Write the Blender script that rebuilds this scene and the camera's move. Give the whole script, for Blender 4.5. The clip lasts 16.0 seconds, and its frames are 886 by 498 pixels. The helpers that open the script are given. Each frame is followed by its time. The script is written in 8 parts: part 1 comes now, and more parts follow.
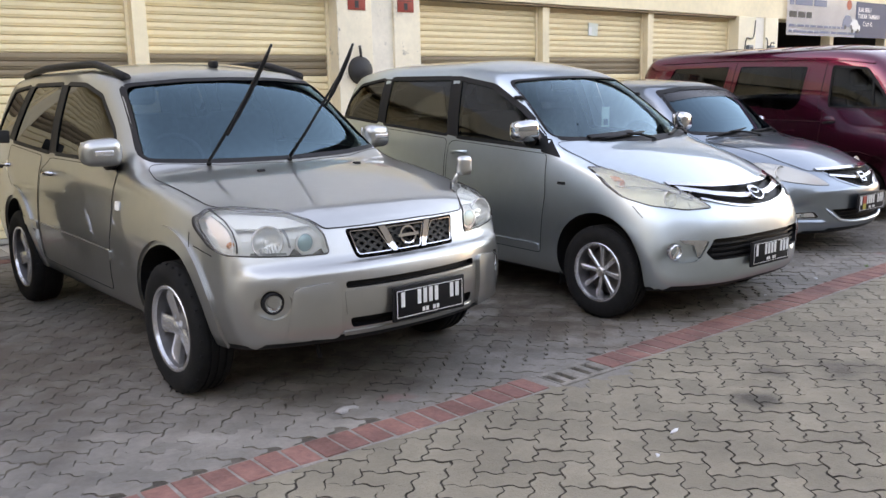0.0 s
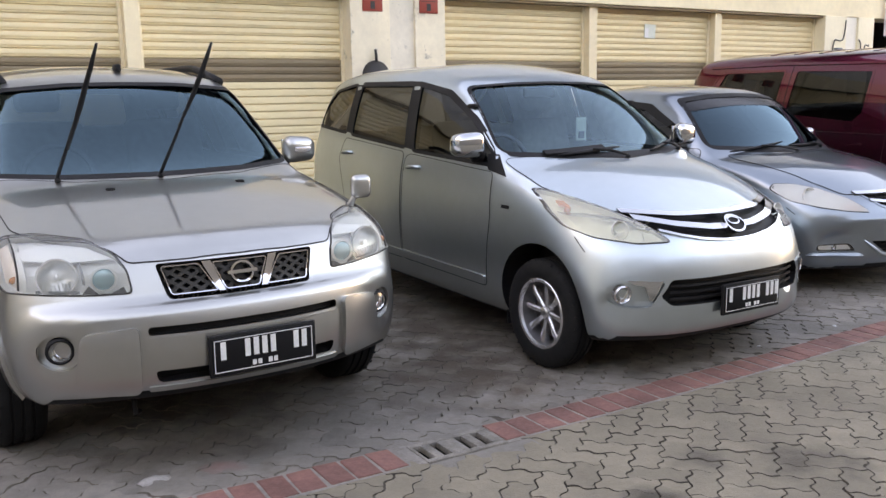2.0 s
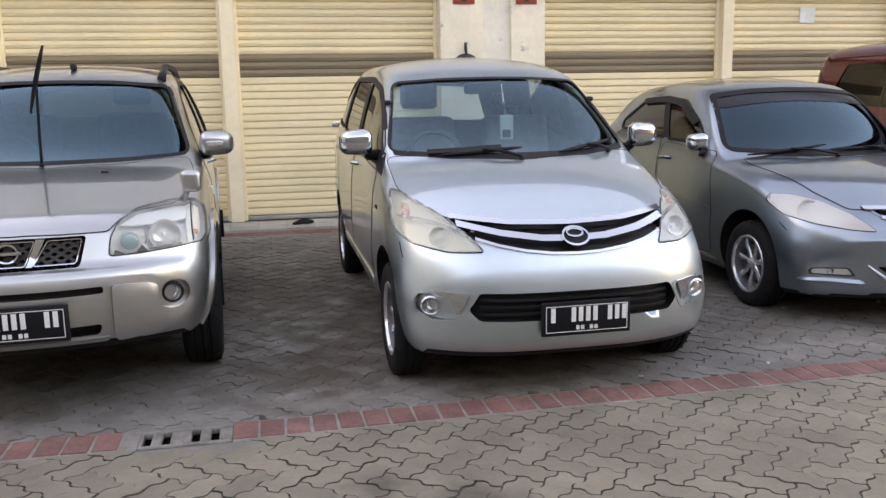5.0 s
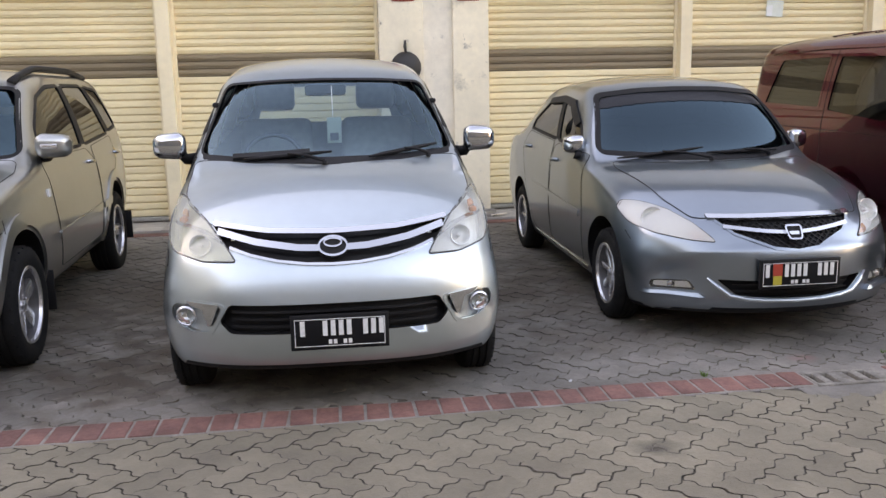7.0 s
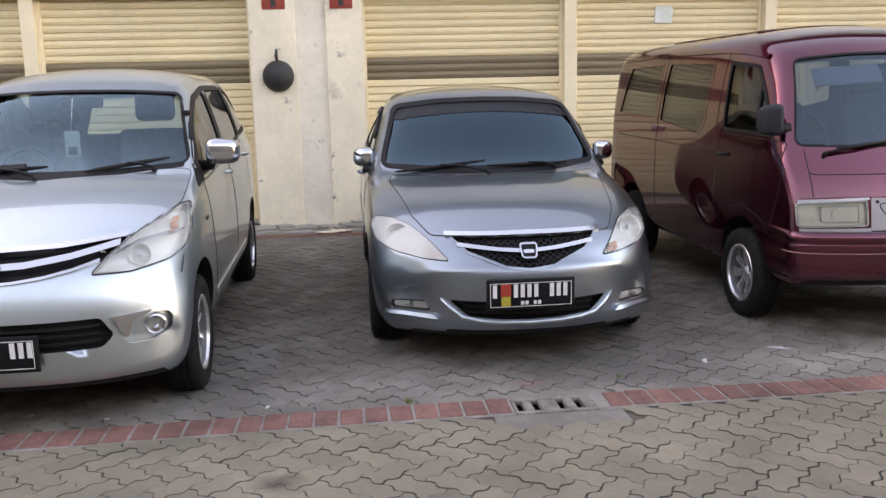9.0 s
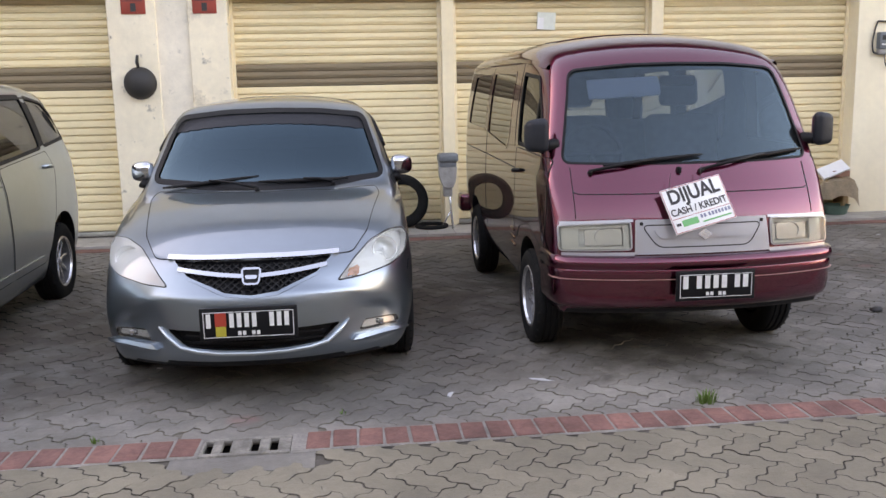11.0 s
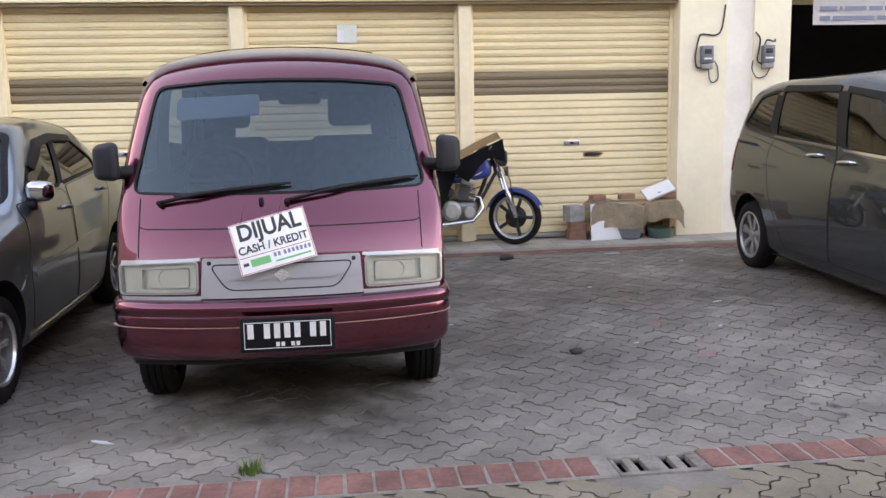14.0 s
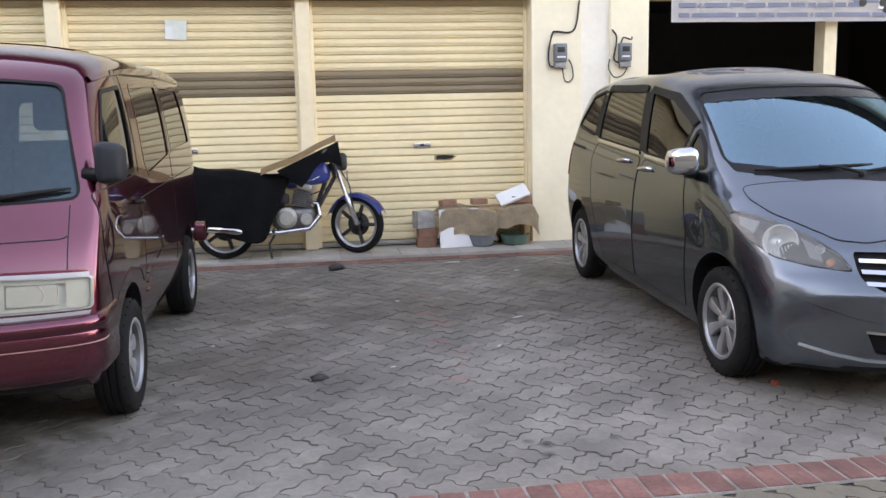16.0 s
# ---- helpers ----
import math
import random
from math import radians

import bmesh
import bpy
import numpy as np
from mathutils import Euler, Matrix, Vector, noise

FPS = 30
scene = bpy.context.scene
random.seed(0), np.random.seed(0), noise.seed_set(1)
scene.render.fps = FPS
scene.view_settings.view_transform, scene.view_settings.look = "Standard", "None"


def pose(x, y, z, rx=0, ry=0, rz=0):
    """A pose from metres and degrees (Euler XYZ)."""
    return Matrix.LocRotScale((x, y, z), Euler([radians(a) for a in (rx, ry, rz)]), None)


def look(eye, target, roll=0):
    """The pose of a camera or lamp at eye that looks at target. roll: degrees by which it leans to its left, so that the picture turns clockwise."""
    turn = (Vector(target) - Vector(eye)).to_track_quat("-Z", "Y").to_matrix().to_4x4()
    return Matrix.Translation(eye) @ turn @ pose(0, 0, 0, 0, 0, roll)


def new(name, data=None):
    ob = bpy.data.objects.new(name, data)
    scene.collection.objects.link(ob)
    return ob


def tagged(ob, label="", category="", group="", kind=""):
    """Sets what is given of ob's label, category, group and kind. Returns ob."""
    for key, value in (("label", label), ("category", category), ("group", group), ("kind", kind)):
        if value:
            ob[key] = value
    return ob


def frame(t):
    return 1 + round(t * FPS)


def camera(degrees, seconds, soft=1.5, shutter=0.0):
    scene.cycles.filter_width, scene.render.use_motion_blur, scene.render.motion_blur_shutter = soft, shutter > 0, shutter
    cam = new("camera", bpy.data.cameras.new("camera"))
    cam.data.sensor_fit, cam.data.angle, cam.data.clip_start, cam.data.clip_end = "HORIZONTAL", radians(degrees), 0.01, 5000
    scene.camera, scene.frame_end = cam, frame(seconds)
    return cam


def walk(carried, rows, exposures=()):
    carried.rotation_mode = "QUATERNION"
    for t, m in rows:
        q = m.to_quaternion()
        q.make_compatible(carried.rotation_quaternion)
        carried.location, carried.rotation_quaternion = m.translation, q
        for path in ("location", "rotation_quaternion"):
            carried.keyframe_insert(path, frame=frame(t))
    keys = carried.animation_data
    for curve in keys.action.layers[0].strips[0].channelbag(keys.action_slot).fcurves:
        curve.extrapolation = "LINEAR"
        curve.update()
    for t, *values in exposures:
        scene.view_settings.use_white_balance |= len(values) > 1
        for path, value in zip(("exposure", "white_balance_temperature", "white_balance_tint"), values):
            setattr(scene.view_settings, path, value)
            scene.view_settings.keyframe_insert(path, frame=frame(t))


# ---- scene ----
cam = camera(54.3, 16.0)
# the walk: metres of its length, first eye height, and the turn that lays the shop front along x
METRES, EYE, TILT, LEAN, TURN = 11.905, 1.5, 0.0, 0.0, -38.5
ROWS = [
    (0.0, 0.0, 0.0, 0.0, -0.23, -10.31, 1.27),
    (0.5, 0.0232, 0.0271, -0.0002, -0.06, -10.22, 1.26),
    (1.0, 0.0471, 0.0467, -0.0018, 0.2, -10.02, 1.21),
    (1.5, 0.0688, 0.0605, -0.0011, 2.13, -9.83, 1.04),
    (2.0, 0.093, 0.0732, -0.0012, 7.48, -9.76, 1.07),
    (2.5, 0.124, 0.0785, -0.0016, 13.67, -9.54, 1.09),
    (3.0, 0.1546, 0.0913, -0.0032, 19.56, -9.65, 1.16),
    (3.5, 0.1887, 0.1047, -0.0019, 22.13, -9.76, 1.19),
    (4.0, 0.222, 0.1134, -0.0014, 23.65, -9.83, 1.05),
    (6.5, 0.3536, 0.1938, -0.0011, 30.44, -10.31, 1.22),
    (7.0, 0.3782, 0.2122, -0.0004, 31.16, -10.29, 1.22),
    (7.5, 0.4036, 0.2336, -0.0003, 31.73, -10.27, 1.32),
    (8.0, 0.4328, 0.2534, -0.0, 32.05, -10.15, 1.38),
    (8.5, 0.4579, 0.2746, -0.0005, 32.22, -10.05, 1.42),
    (9.0, 0.483, 0.2969, -0.0004, 32.28, -9.89, 1.37),
    (11.5, 0.5862, 0.4058, 0.0016, 32.17, -9.49, 1.17),
    (12.0, 0.6065, 0.4282, 0.0016, 32.14, -9.22, 1.17),
    (12.5, 0.628, 0.4499, 0.002, 32.04, -9.09, 1.13),
    (13.0, 0.6457, 0.4753, 0.0014, 31.93, -9.06, 1.1),
    (13.5, 0.6649, 0.4965, 0.0011, 31.7, -8.88, 1.16),
    (14.0, 0.6873, 0.5178, 0.0008, 31.4, -8.77, 1.21),
    (14.5, 0.7088, 0.5423, 0.0004, 31.07, -8.76, 1.21),
    (15.0, 0.7297, 0.5647, -0.0001, 30.67, -8.7, 1.16),
    (15.5, 0.7491, 0.585, 0.0005, 30.27, -8.73, 1.13),
    (16.0, 0.7651, 0.6115, 0.0006, 29.57, -8.9, 1.22),
]
walk(cam, [(t, pose(0, 0, EYE, TILT, LEAN, TURN) @ pose(METRES * x, METRES * y, METRES * z, 90 + pitch, roll, yaw)) for t, x, y, z, yaw, pitch, roll in ROWS],
     [(0.0, 3.57, 14500, 33), (3.5, 3.47, 15800, 36), (7.0, 3.45, 15800, 36), (9.0, 3.45, 15900, 37), (12.0, 3.59, 14800, 35), (14.0, 3.62, 14400, 35), (16.0, 3.71, 13900, 33)])

# ---- daylight: a low sun kept off by an added, unseen west wall, so the whole yard lies in open shade ----
SUN_HEIGHT, SUN_WAY = 13, 300
world = bpy.data.worlds.new("sky")
scene.world = world
world.use_nodes = True
wn = world.node_tree.nodes
sky = wn.new("ShaderNodeTexSky")
sky.sky_type, sky.sun_disc = "NISHITA", False
sky.sun_elevation, sky.sun_rotation = radians(SUN_HEIGHT), radians(SUN_WAY)
sky.dust_density, sky.air_density, sky.ozone_density = 0.6, 1.0, 3.0
wn["Background"].inputs["Strength"].default_value = 0.15
world.node_tree.links.new(sky.outputs[0], wn["Background"].inputs["Color"])
sun_data = bpy.data.lights.new("sun", "SUN")
sun_data.energy, sun_data.angle, sun_data.color = 2.0, radians(0.5), (1.0, 0.93, 0.84)
sun = new("sun", sun_data)
sun.matrix_world = look((20 * math.sin(radians(SUN_WAY)), 20 * math.cos(radians(SUN_WAY)), 20 * math.tan(radians(SUN_HEIGHT))), (0, 0, 0))

# ---- materials ----
def mat(name, color, rough=0.6, metal=0.0, vary=0.0, scale=8.0, bump=0.0, bump_scale=60.0, coat=0.0, emit=None, island=0.0, obj_random=0.0, dirt=0.0, spec=0.5, scuff=0.0, stains=()):
    """A principled material: base colour with blotches at two scales, relief, and random tone from piece to piece."""
    m = bpy.data.materials.new(name)
    m.use_nodes = True
    nt, lk = m.node_tree, m.node_tree.links
    b = nt.nodes["Principled BSDF"]
    b.inputs["Roughness"].default_value, b.inputs["Metallic"].default_value = rough, metal
    b.inputs["Coat Weight"].default_value, b.inputs["Coat Roughness"].default_value = coat, 0.05
    b.inputs["Specular IOR Level"].default_value = spec
    b.inputs["Base Color"].default_value = (*color, 1)
    coord = nt.nodes.new("ShaderNodeTexCoord")
    pos = nt.nodes.new("ShaderNodeNewGeometry")
    out = None
    if vary or dirt or island or obj_random or scuff or stains:
        col = nt.nodes.new("ShaderNodeRGB")
        col.outputs[0].default_value = (*color, 1)
        out = col.outputs[0]

    def scaled(factor_socket, low, high):
        nonlocal out
        ramp = nt.nodes.new("ShaderNodeMapRange")
        ramp.inputs["From Min"].default_value, ramp.inputs["From Max"].default_value = 0.3 if low else 0, 0.7 if low else 1
        ramp.inputs["To Min"].default_value, ramp.inputs["To Max"].default_value = high
        lk.new(factor_socket, ramp.inputs["Value"])
        mul = nt.nodes.new("ShaderNodeVectorMath")
        mul.operation = "SCALE"
        lk.new(out, mul.inputs[0])
        lk.new(ramp.outputs[0], mul.inputs["Scale"])
        out = mul.outputs[0]
    if vary:
        for s, v in ((scale, vary), (scale * 9, vary * 0.6)):
            n = nt.nodes.new("ShaderNodeTexNoise")
            n.inputs["Scale"].default_value, n.inputs["Detail"].default_value = s, 5
            lk.new(pos.outputs["Position"], n.inputs["Vector"])
            scaled(n.outputs["Fac"], True, (1 - v, 1 + v))
    if dirt:
        n = nt.nodes.new("ShaderNodeTexNoise")
        n.inputs["Scale"].default_value, n.inputs["Detail"].default_value, n.inputs["Roughness"].default_value = 0.9, 8, 0.7
        lk.new(pos.outputs["Position"], n.inputs["Vector"])
        scaled(n.outputs["Fac"], True, (1 - dirt, 1 + dirt * 0.4))
    if scuff:
        for s, lo, hi in ((7.0, 0.63, 0.72), (2.2, 0.62, 0.80)):
            n = nt.nodes.new("ShaderNodeTexNoise")
            n.inputs["Scale"].default_value, n.inputs["Detail"].default_value, n.inputs["Roughness"].default_value = s, 6, 0.65
            lk.new(pos.outputs["Position"], n.inputs["Vector"])
            ramp = nt.nodes.new("ShaderNodeMapRange")
            ramp.inputs["From Min"].default_value, ramp.inputs["From Max"].default_value = lo, hi
            lk.new(n.outputs["Fac"], ramp.inputs["Value"])
            scaled(ramp.outputs[0], False, (1.0, 1 - scuff))
    # round patches: oil, soil and rust, plus shade painted about the cars
    for x, y, rad, deep, *hue in stains:
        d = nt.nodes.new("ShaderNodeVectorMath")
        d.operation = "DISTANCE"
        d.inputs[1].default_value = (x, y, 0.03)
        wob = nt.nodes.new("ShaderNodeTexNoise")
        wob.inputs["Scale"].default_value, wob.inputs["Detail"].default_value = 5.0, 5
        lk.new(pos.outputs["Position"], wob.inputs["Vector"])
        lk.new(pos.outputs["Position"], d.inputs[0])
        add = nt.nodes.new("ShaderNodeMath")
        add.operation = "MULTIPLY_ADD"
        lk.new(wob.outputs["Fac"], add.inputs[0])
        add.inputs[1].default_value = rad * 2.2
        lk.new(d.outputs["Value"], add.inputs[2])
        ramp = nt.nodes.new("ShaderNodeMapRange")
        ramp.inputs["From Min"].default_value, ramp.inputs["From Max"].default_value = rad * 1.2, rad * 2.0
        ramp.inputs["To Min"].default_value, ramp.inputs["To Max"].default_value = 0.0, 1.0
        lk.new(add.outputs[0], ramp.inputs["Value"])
        if hue:
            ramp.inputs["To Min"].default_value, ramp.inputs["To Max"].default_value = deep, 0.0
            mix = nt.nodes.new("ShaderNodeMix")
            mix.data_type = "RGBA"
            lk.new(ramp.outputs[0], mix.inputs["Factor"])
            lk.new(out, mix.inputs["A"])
            mix.inputs["B"].default_value = (*hue[0], 1)
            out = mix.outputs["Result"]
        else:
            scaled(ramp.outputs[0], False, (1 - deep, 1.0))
    if island:
        scaled(pos.outputs["Random Per Island"], False, (1 - island, 1 + island))
    if obj_random:
        info = nt.nodes.new("ShaderNodeObjectInfo")
        scaled(info.outputs["Random"], False, (1 - obj_random, 1 + obj_random))
    if out:
        lk.new(out, b.inputs["Base Color"])
    if bump:
        n = nt.nodes.new("ShaderNodeTexNoise")
        n.inputs["Scale"].default_value, n.inputs["Detail"].default_value = bump_scale, 4
        lk.new(pos.outputs["Position"], n.inputs["Vector"])
        bp = nt.nodes.new("ShaderNodeBump")
        bp.inputs["Strength"].default_value, bp.inputs["Distance"].default_value = bump, 0.01
        lk.new(n.outputs["Fac"], bp.inputs["Height"])
        lk.new(bp.outputs[0], b.inputs["Normal"])
    if emit:
        b.inputs["Emission Color"].default_value, b.inputs["Emission Strength"].default_value = (*emit[:3], 1), emit[3]
    return m


def glass(name, tint, gloss=1.0, rough=0.0, ior=1.5, haze=0.0, sky_tint=(1, 1, 1)):
    """A pane: tinted see-through with a Fresnel gloss that can carry painted sky blue."""
    m = bpy.data.materials.new(name)
    m.use_nodes = True
    nt, lk = m.node_tree, m.node_tree.links
    nt.nodes.remove(nt.nodes["Principled BSDF"])
    tr, gl, mix, fr = (nt.nodes.new("ShaderNode" + k) for k in ("BsdfTransparent", "BsdfGlossy", "MixShader", "Fresnel"))
    tr.inputs[0].default_value = (*tint, 1)
    gl.inputs["Color"].default_value = (gloss * sky_tint[0], gloss * sky_tint[1], gloss * sky_tint[2], 1)
    gl.inputs["Roughness"].default_value = rough
    fr.inputs[0].default_value = ior
    lk.new(fr.outputs[0], mix.inputs[0])
    through_it = tr.outputs[0]
    if haze:
        df, hz = nt.nodes.new("ShaderNodeBsdfDiffuse"), nt.nodes.new("ShaderNodeMixShader")
        df.inputs[0].default_value = (0.8, 0.8, 0.76, 1)
        hz.inputs[0].default_value = haze
        lk.new(tr.outputs[0], hz.inputs[1])
        lk.new(df.outputs[0], hz.inputs[2])
        through_it = hz.outputs[0]
    lk.new(through_it, mix.inputs[1])
    lk.new(gl.outputs[0], mix.inputs[2])
    lk.new(mix.outputs[0], nt.nodes["Material Output"].inputs[0])
    return m


CREAM = mat("cream_paint", (0.95, 0.775, 0.53), 0.6, vary=0.06, scale=1.5, bump=0.1, dirt=0.12)
SHUTTER = mat("shutter_paint", (0.95, 0.75, 0.46), 0.45, vary=0.05, scale=1.2, obj_random=0.04, dirt=0.08)
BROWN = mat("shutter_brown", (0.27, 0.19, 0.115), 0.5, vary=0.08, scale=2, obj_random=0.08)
WHITEWASH = mat("white_plaster", (0.92, 0.81, 0.66), 0.7, vary=0.06, scale=2, dirt=0.2, bump=0.15, scuff=0.35)
# real soil, rust and oil; patches under and between cars also paint their shade
SOIL_SHADE, RUST = (0.080, 0.056, 0.038), (0.30, 0.12, 0.11)
SOIL_AND_SHADE = [(11.4, 6.6, 1.0, 0.5, SOIL_SHADE), (11.2, 5.2, 0.7, 0.45, SOIL_SHADE), (12.6, 6.4, 1.0, 0.5, SOIL_SHADE), (13.7, 7.3, 0.7, 0.5, SOIL_SHADE), (1.0, 5.2, 1.6, 0.75, SOIL_SHADE), (3.7, 5.6, 1.5, 0.8, SOIL_SHADE), (6.3, 5.4, 1.5, 0.85, SOIL_SHADE), (8.7, 5.6, 1.2, 0.8, SOIL_SHADE), (10.0, 4.4, 0.9, 0.8, SOIL_SHADE), (9.9, 5.9, 0.9, 0.7, SOIL_SHADE), (2.4, 4.6, 0.8, 0.8, SOIL_SHADE), (5.1, 4.5, 0.8, 0.8, SOIL_SHADE), (7.6, 4.9, 0.8, 0.8, SOIL_SHADE), (14.7, 5.4, 0.9, 0.7, SOIL_SHADE), (3.9, 3.9, 0.9, 0.95, SOIL_SHADE), (4.3, 4.8, 0.9, 0.8, SOIL_SHADE), (5.0, 3.6, 0.7, 0.7, SOIL_SHADE), (2.3, 3.6, 0.5, 0.5, SOIL_SHADE), (6.6, 3.9, 0.6, 0.5, SOIL_SHADE), (8.9, 4.0, 0.6, 0.4, SOIL_SHADE), (13.6, 6.2, 0.7, 0.35, SOIL_SHADE), (2.35, 3.32, 0.12, 0.7, RUST), (7.6, 3.42, 0.12, 0.6, RUST)] + [(12.45 + 0.05 * (k % 3), 4.6 + 0.26 * k, 0.10, 0.45, RUST) for k in range(9)]
STAINS_AND_SHADE = [(6.38, 2.39, 0.16, 0.75), (3.58, 2.16, 0.16, 0.7), (4.34, 2.06, 0.28, 0.55), (4.0, 2.3, 0.2, 0.5), (12.58, 3.66, 0.05, 0.85), (12.66, 3.60, 0.045, 0.85), (12.64, 3.48, 0.05, 0.8), (12.98, 3.62, 0.05, 0.8), (2.5, 4.3, 0.7, 0.4), (5.1, 4.0, 0.8, 0.35), (7.6, 4.4, 0.8, 0.4), (10.0, 4.5, 0.9, 0.45)]
PAVER = mat("paver_grey", (0.212, 0.178, 0.130), 0.85, vary=0.10, scale=4, bump=0.5, bump_scale=120, obj_random=0.13, dirt=0.36, stains=STAINS_AND_SHADE[:4])
PAVER_MASS = mat("paver_grey_mass", (0.212, 0.178, 0.130), 0.85, vary=0.10, scale=4, bump=0.5, bump_scale=120, island=0.13, dirt=0.36, stains=STAINS_AND_SHADE[:4])
PAVER_YARD = mat("paver_yard", (0.208, 0.187, 0.163), 0.8, vary=0.14, scale=4, bump=0.5, bump_scale=120, island=0.15, dirt=0.5, stains=SOIL_AND_SHADE + STAINS_AND_SHADE[4:])
PAVER_RED = mat("paver_red", (0.25, 0.103, 0.083), 0.85, vary=0.25, scale=5, bump=0.4, bump_scale=120, obj_random=0.16, dirt=0.45)
JOINT_YARD = mat("joint_silt", (0.165, 0.143, 0.118), 0.95, vary=0.3, scale=3, bump=0.5, dirt=0.4)
JOINT = mat("joint_sand", (0.082, 0.068, 0.054), 0.95, vary=0.5, scale=1.5, bump=0.5, dirt=0.4)
CONCRETE_DIRTY = mat("dirty_concrete", (0.20, 0.18, 0.155), 0.9, vary=0.35, scale=14, bump=0.5, dirt=0.3)
MORTAR = mat("grey_mortar", (0.24, 0.215, 0.19), 0.95, vary=0.25, scale=10, bump=0.5, dirt=0.3)
RUSTY = mat("rust_stain", (0.42, 0.27, 0.14), 0.8, vary=0.3, scale=30)
PIT = mat("drain_pit", (0.02, 0.018, 0.016), 0.95)
CONCRETE = mat("concrete", (0.36, 0.33, 0.29), 0.85, vary=0.12, scale=5, bump=0.3, dirt=0.3)
# near-black so that the room's shade is put into the colour
ROOM_SHADE = mat("room_shade", (0.05, 0.045, 0.04), 0.8, vary=0.1)
UPPER = mat("upper_wall_paint", (0.78, 0.79, 0.80), 0.7, vary=0.06, scale=1.0)
SHADE_WALL = mat("unseen_dark_wall", (0.15, 0.145, 0.14), 0.8, vary=0.15, scale=0.5)
PLAIN_WALL = mat("far_wall", (0.40, 0.39, 0.38), 0.8, vary=0.1, scale=0.7)
RUBBER = mat("tyre_rubber", (0.011, 0.011, 0.011), 0.85, vary=0.2, scale=12, bump=0.2, bump_scale=150, spec=0.2)
BLACK = mat("black_plastic", (0.010, 0.010, 0.011), 0.55, bump=0.1, bump_scale=300, spec=0.22)
GAP = mat("panel_gap", (0.012, 0.012, 0.012), 0.8)
CHROME = mat("chrome", (0.58, 0.60, 0.62), 0.10, 1.0)
ALLOY = mat("alloy", (0.70, 0.70, 0.71), 0.25, 0.85, vary=0.06, scale=20)
HOUSING = mat("lamp_housing", (0.90, 0.91, 0.89), 0.2, 0.0, bump=0.6, bump_scale=32)
BOWL = mat("lamp_bowl", (0.86, 0.87, 0.86), 0.22, 0.6)
FACET = mat("faceted_reflector", (0.78, 0.79, 0.78), 0.18, 0.35, bump=0.5, bump_scale=16)
FROST_CREAM = mat("aged_lamp_plastic", (0.74, 0.74, 0.70), 0.35, coat=0.3, vary=0.08, scale=12)
STEEL_RIM = mat("painted_steel_rim", (0.34, 0.34, 0.35), 0.45, 0.5, vary=0.12, scale=18)
FROST = mat("frosted_white", (0.82, 0.83, 0.80), 0.3, coat=0.3)
PROJECTOR = mat("projector_glass", (0.22, 0.50, 0.54), 0.05, 0.2, coat=1.0)
WHITE = mat("white_paint", (0.8, 0.8, 0.78), 0.5, vary=0.03)
PLATE = mat("plate_black", (0.008, 0.008, 0.009), 0.55, spec=0.15)
AMBER = mat("amber_lens", (0.75, 0.22, 0.06), 0.2, coat=0.5)
SEAT = mat("seat_cloth", (0.15, 0.15, 0.155), 0.85, vary=0.1, scale=30)
SEAT_BEIGE = mat("seat_beige", (0.42, 0.40, 0.36), 0.85, vary=0.1, scale=30)
CLEAR = glass("clear_lens", (0.95, 0.95, 0.93), 1.0, 0.03, haze=0.04)


def paint(name, color, rough, metal=0.96, edge=1.0):
    """Metallic lacquer with fine flake under a clear coat, and a breath of dust."""
    m = mat(name, color, rough, metal, coat=1.0, vary=0.03, scale=1.5, spec=0.5)
    b = m.node_tree.nodes["Principled BSDF"]
    b.inputs["Coat IOR"].default_value, b.inputs["Coat Roughness"].default_value = 1.5, 0.015
    b.inputs["Specular Tint"].default_value = (edge, edge, edge, 1)
    return m


P_GOLD = paint("paint_champagne_silver", (0.45, 0.458, 0.442), 0.32, edge=0.6)
P_SILVER = paint("paint_silver", (0.48, 0.57, 0.60), 0.34, edge=0.6)
P_STEEL = paint("paint_steel_grey", (0.236, 0.292, 0.328), 0.30, edge=0.6)
P_MAROON = paint("paint_maroon", (0.15, 0.013, 0.034), 0.26, metal=0.92, edge=0.4)
P_MAROON.node_tree.nodes["Principled BSDF"].inputs["Coat IOR"].default_value = 1.62
P_GRAPHITE = paint("paint_graphite", (0.105, 0.132, 0.156), 0.26, metal=0.95, edge=0.3)
# the bluish gloss colour paints a blue sky into the panes' reflections
G_BLUE = glass("glass_blue_tint", (0.30, 0.42, 0.48), ior=1.82, sky_tint=(0.45, 0.86, 1.0))
G_CLEAR = glass("glass_light_tint", (0.62, 0.82, 0.90), ior=1.68, sky_tint=(0.54, 0.88, 1.0))
G_DARK = glass("glass_dark_film", (0.03, 0.035, 0.045), gloss=0.85, ior=1.85, sky_tint=(0.46, 0.84, 1.0))
# dark colour for the eave's reflection, painted on two windscreens
EAVE_BAND = mat("eave_reflection_paint", (0.012, 0.013, 0.015), 0.25, spec=0.25)
G_SIDE = glass("glass_side_film", (0.09, 0.09, 0.09), ior=1.46)
G_REAR = glass("glass_rear", (0.55, 0.58, 0.58), ior=1.6)

DISC = mat("brake_iron", (0.10, 0.09, 0.085), 0.6, 0.6, vary=0.2, scale=30)
MIRROR = mat("mirror", (0.85, 0.86, 0.87), 0.02, 1.0)
PLATE_WHITE = mat("plate_white", (0.72, 0.72, 0.70), 0.5, vary=0.08, scale=60)
STICKER_RED = mat("sticker_red", (0.5, 0.05, 0.03), 0.4)
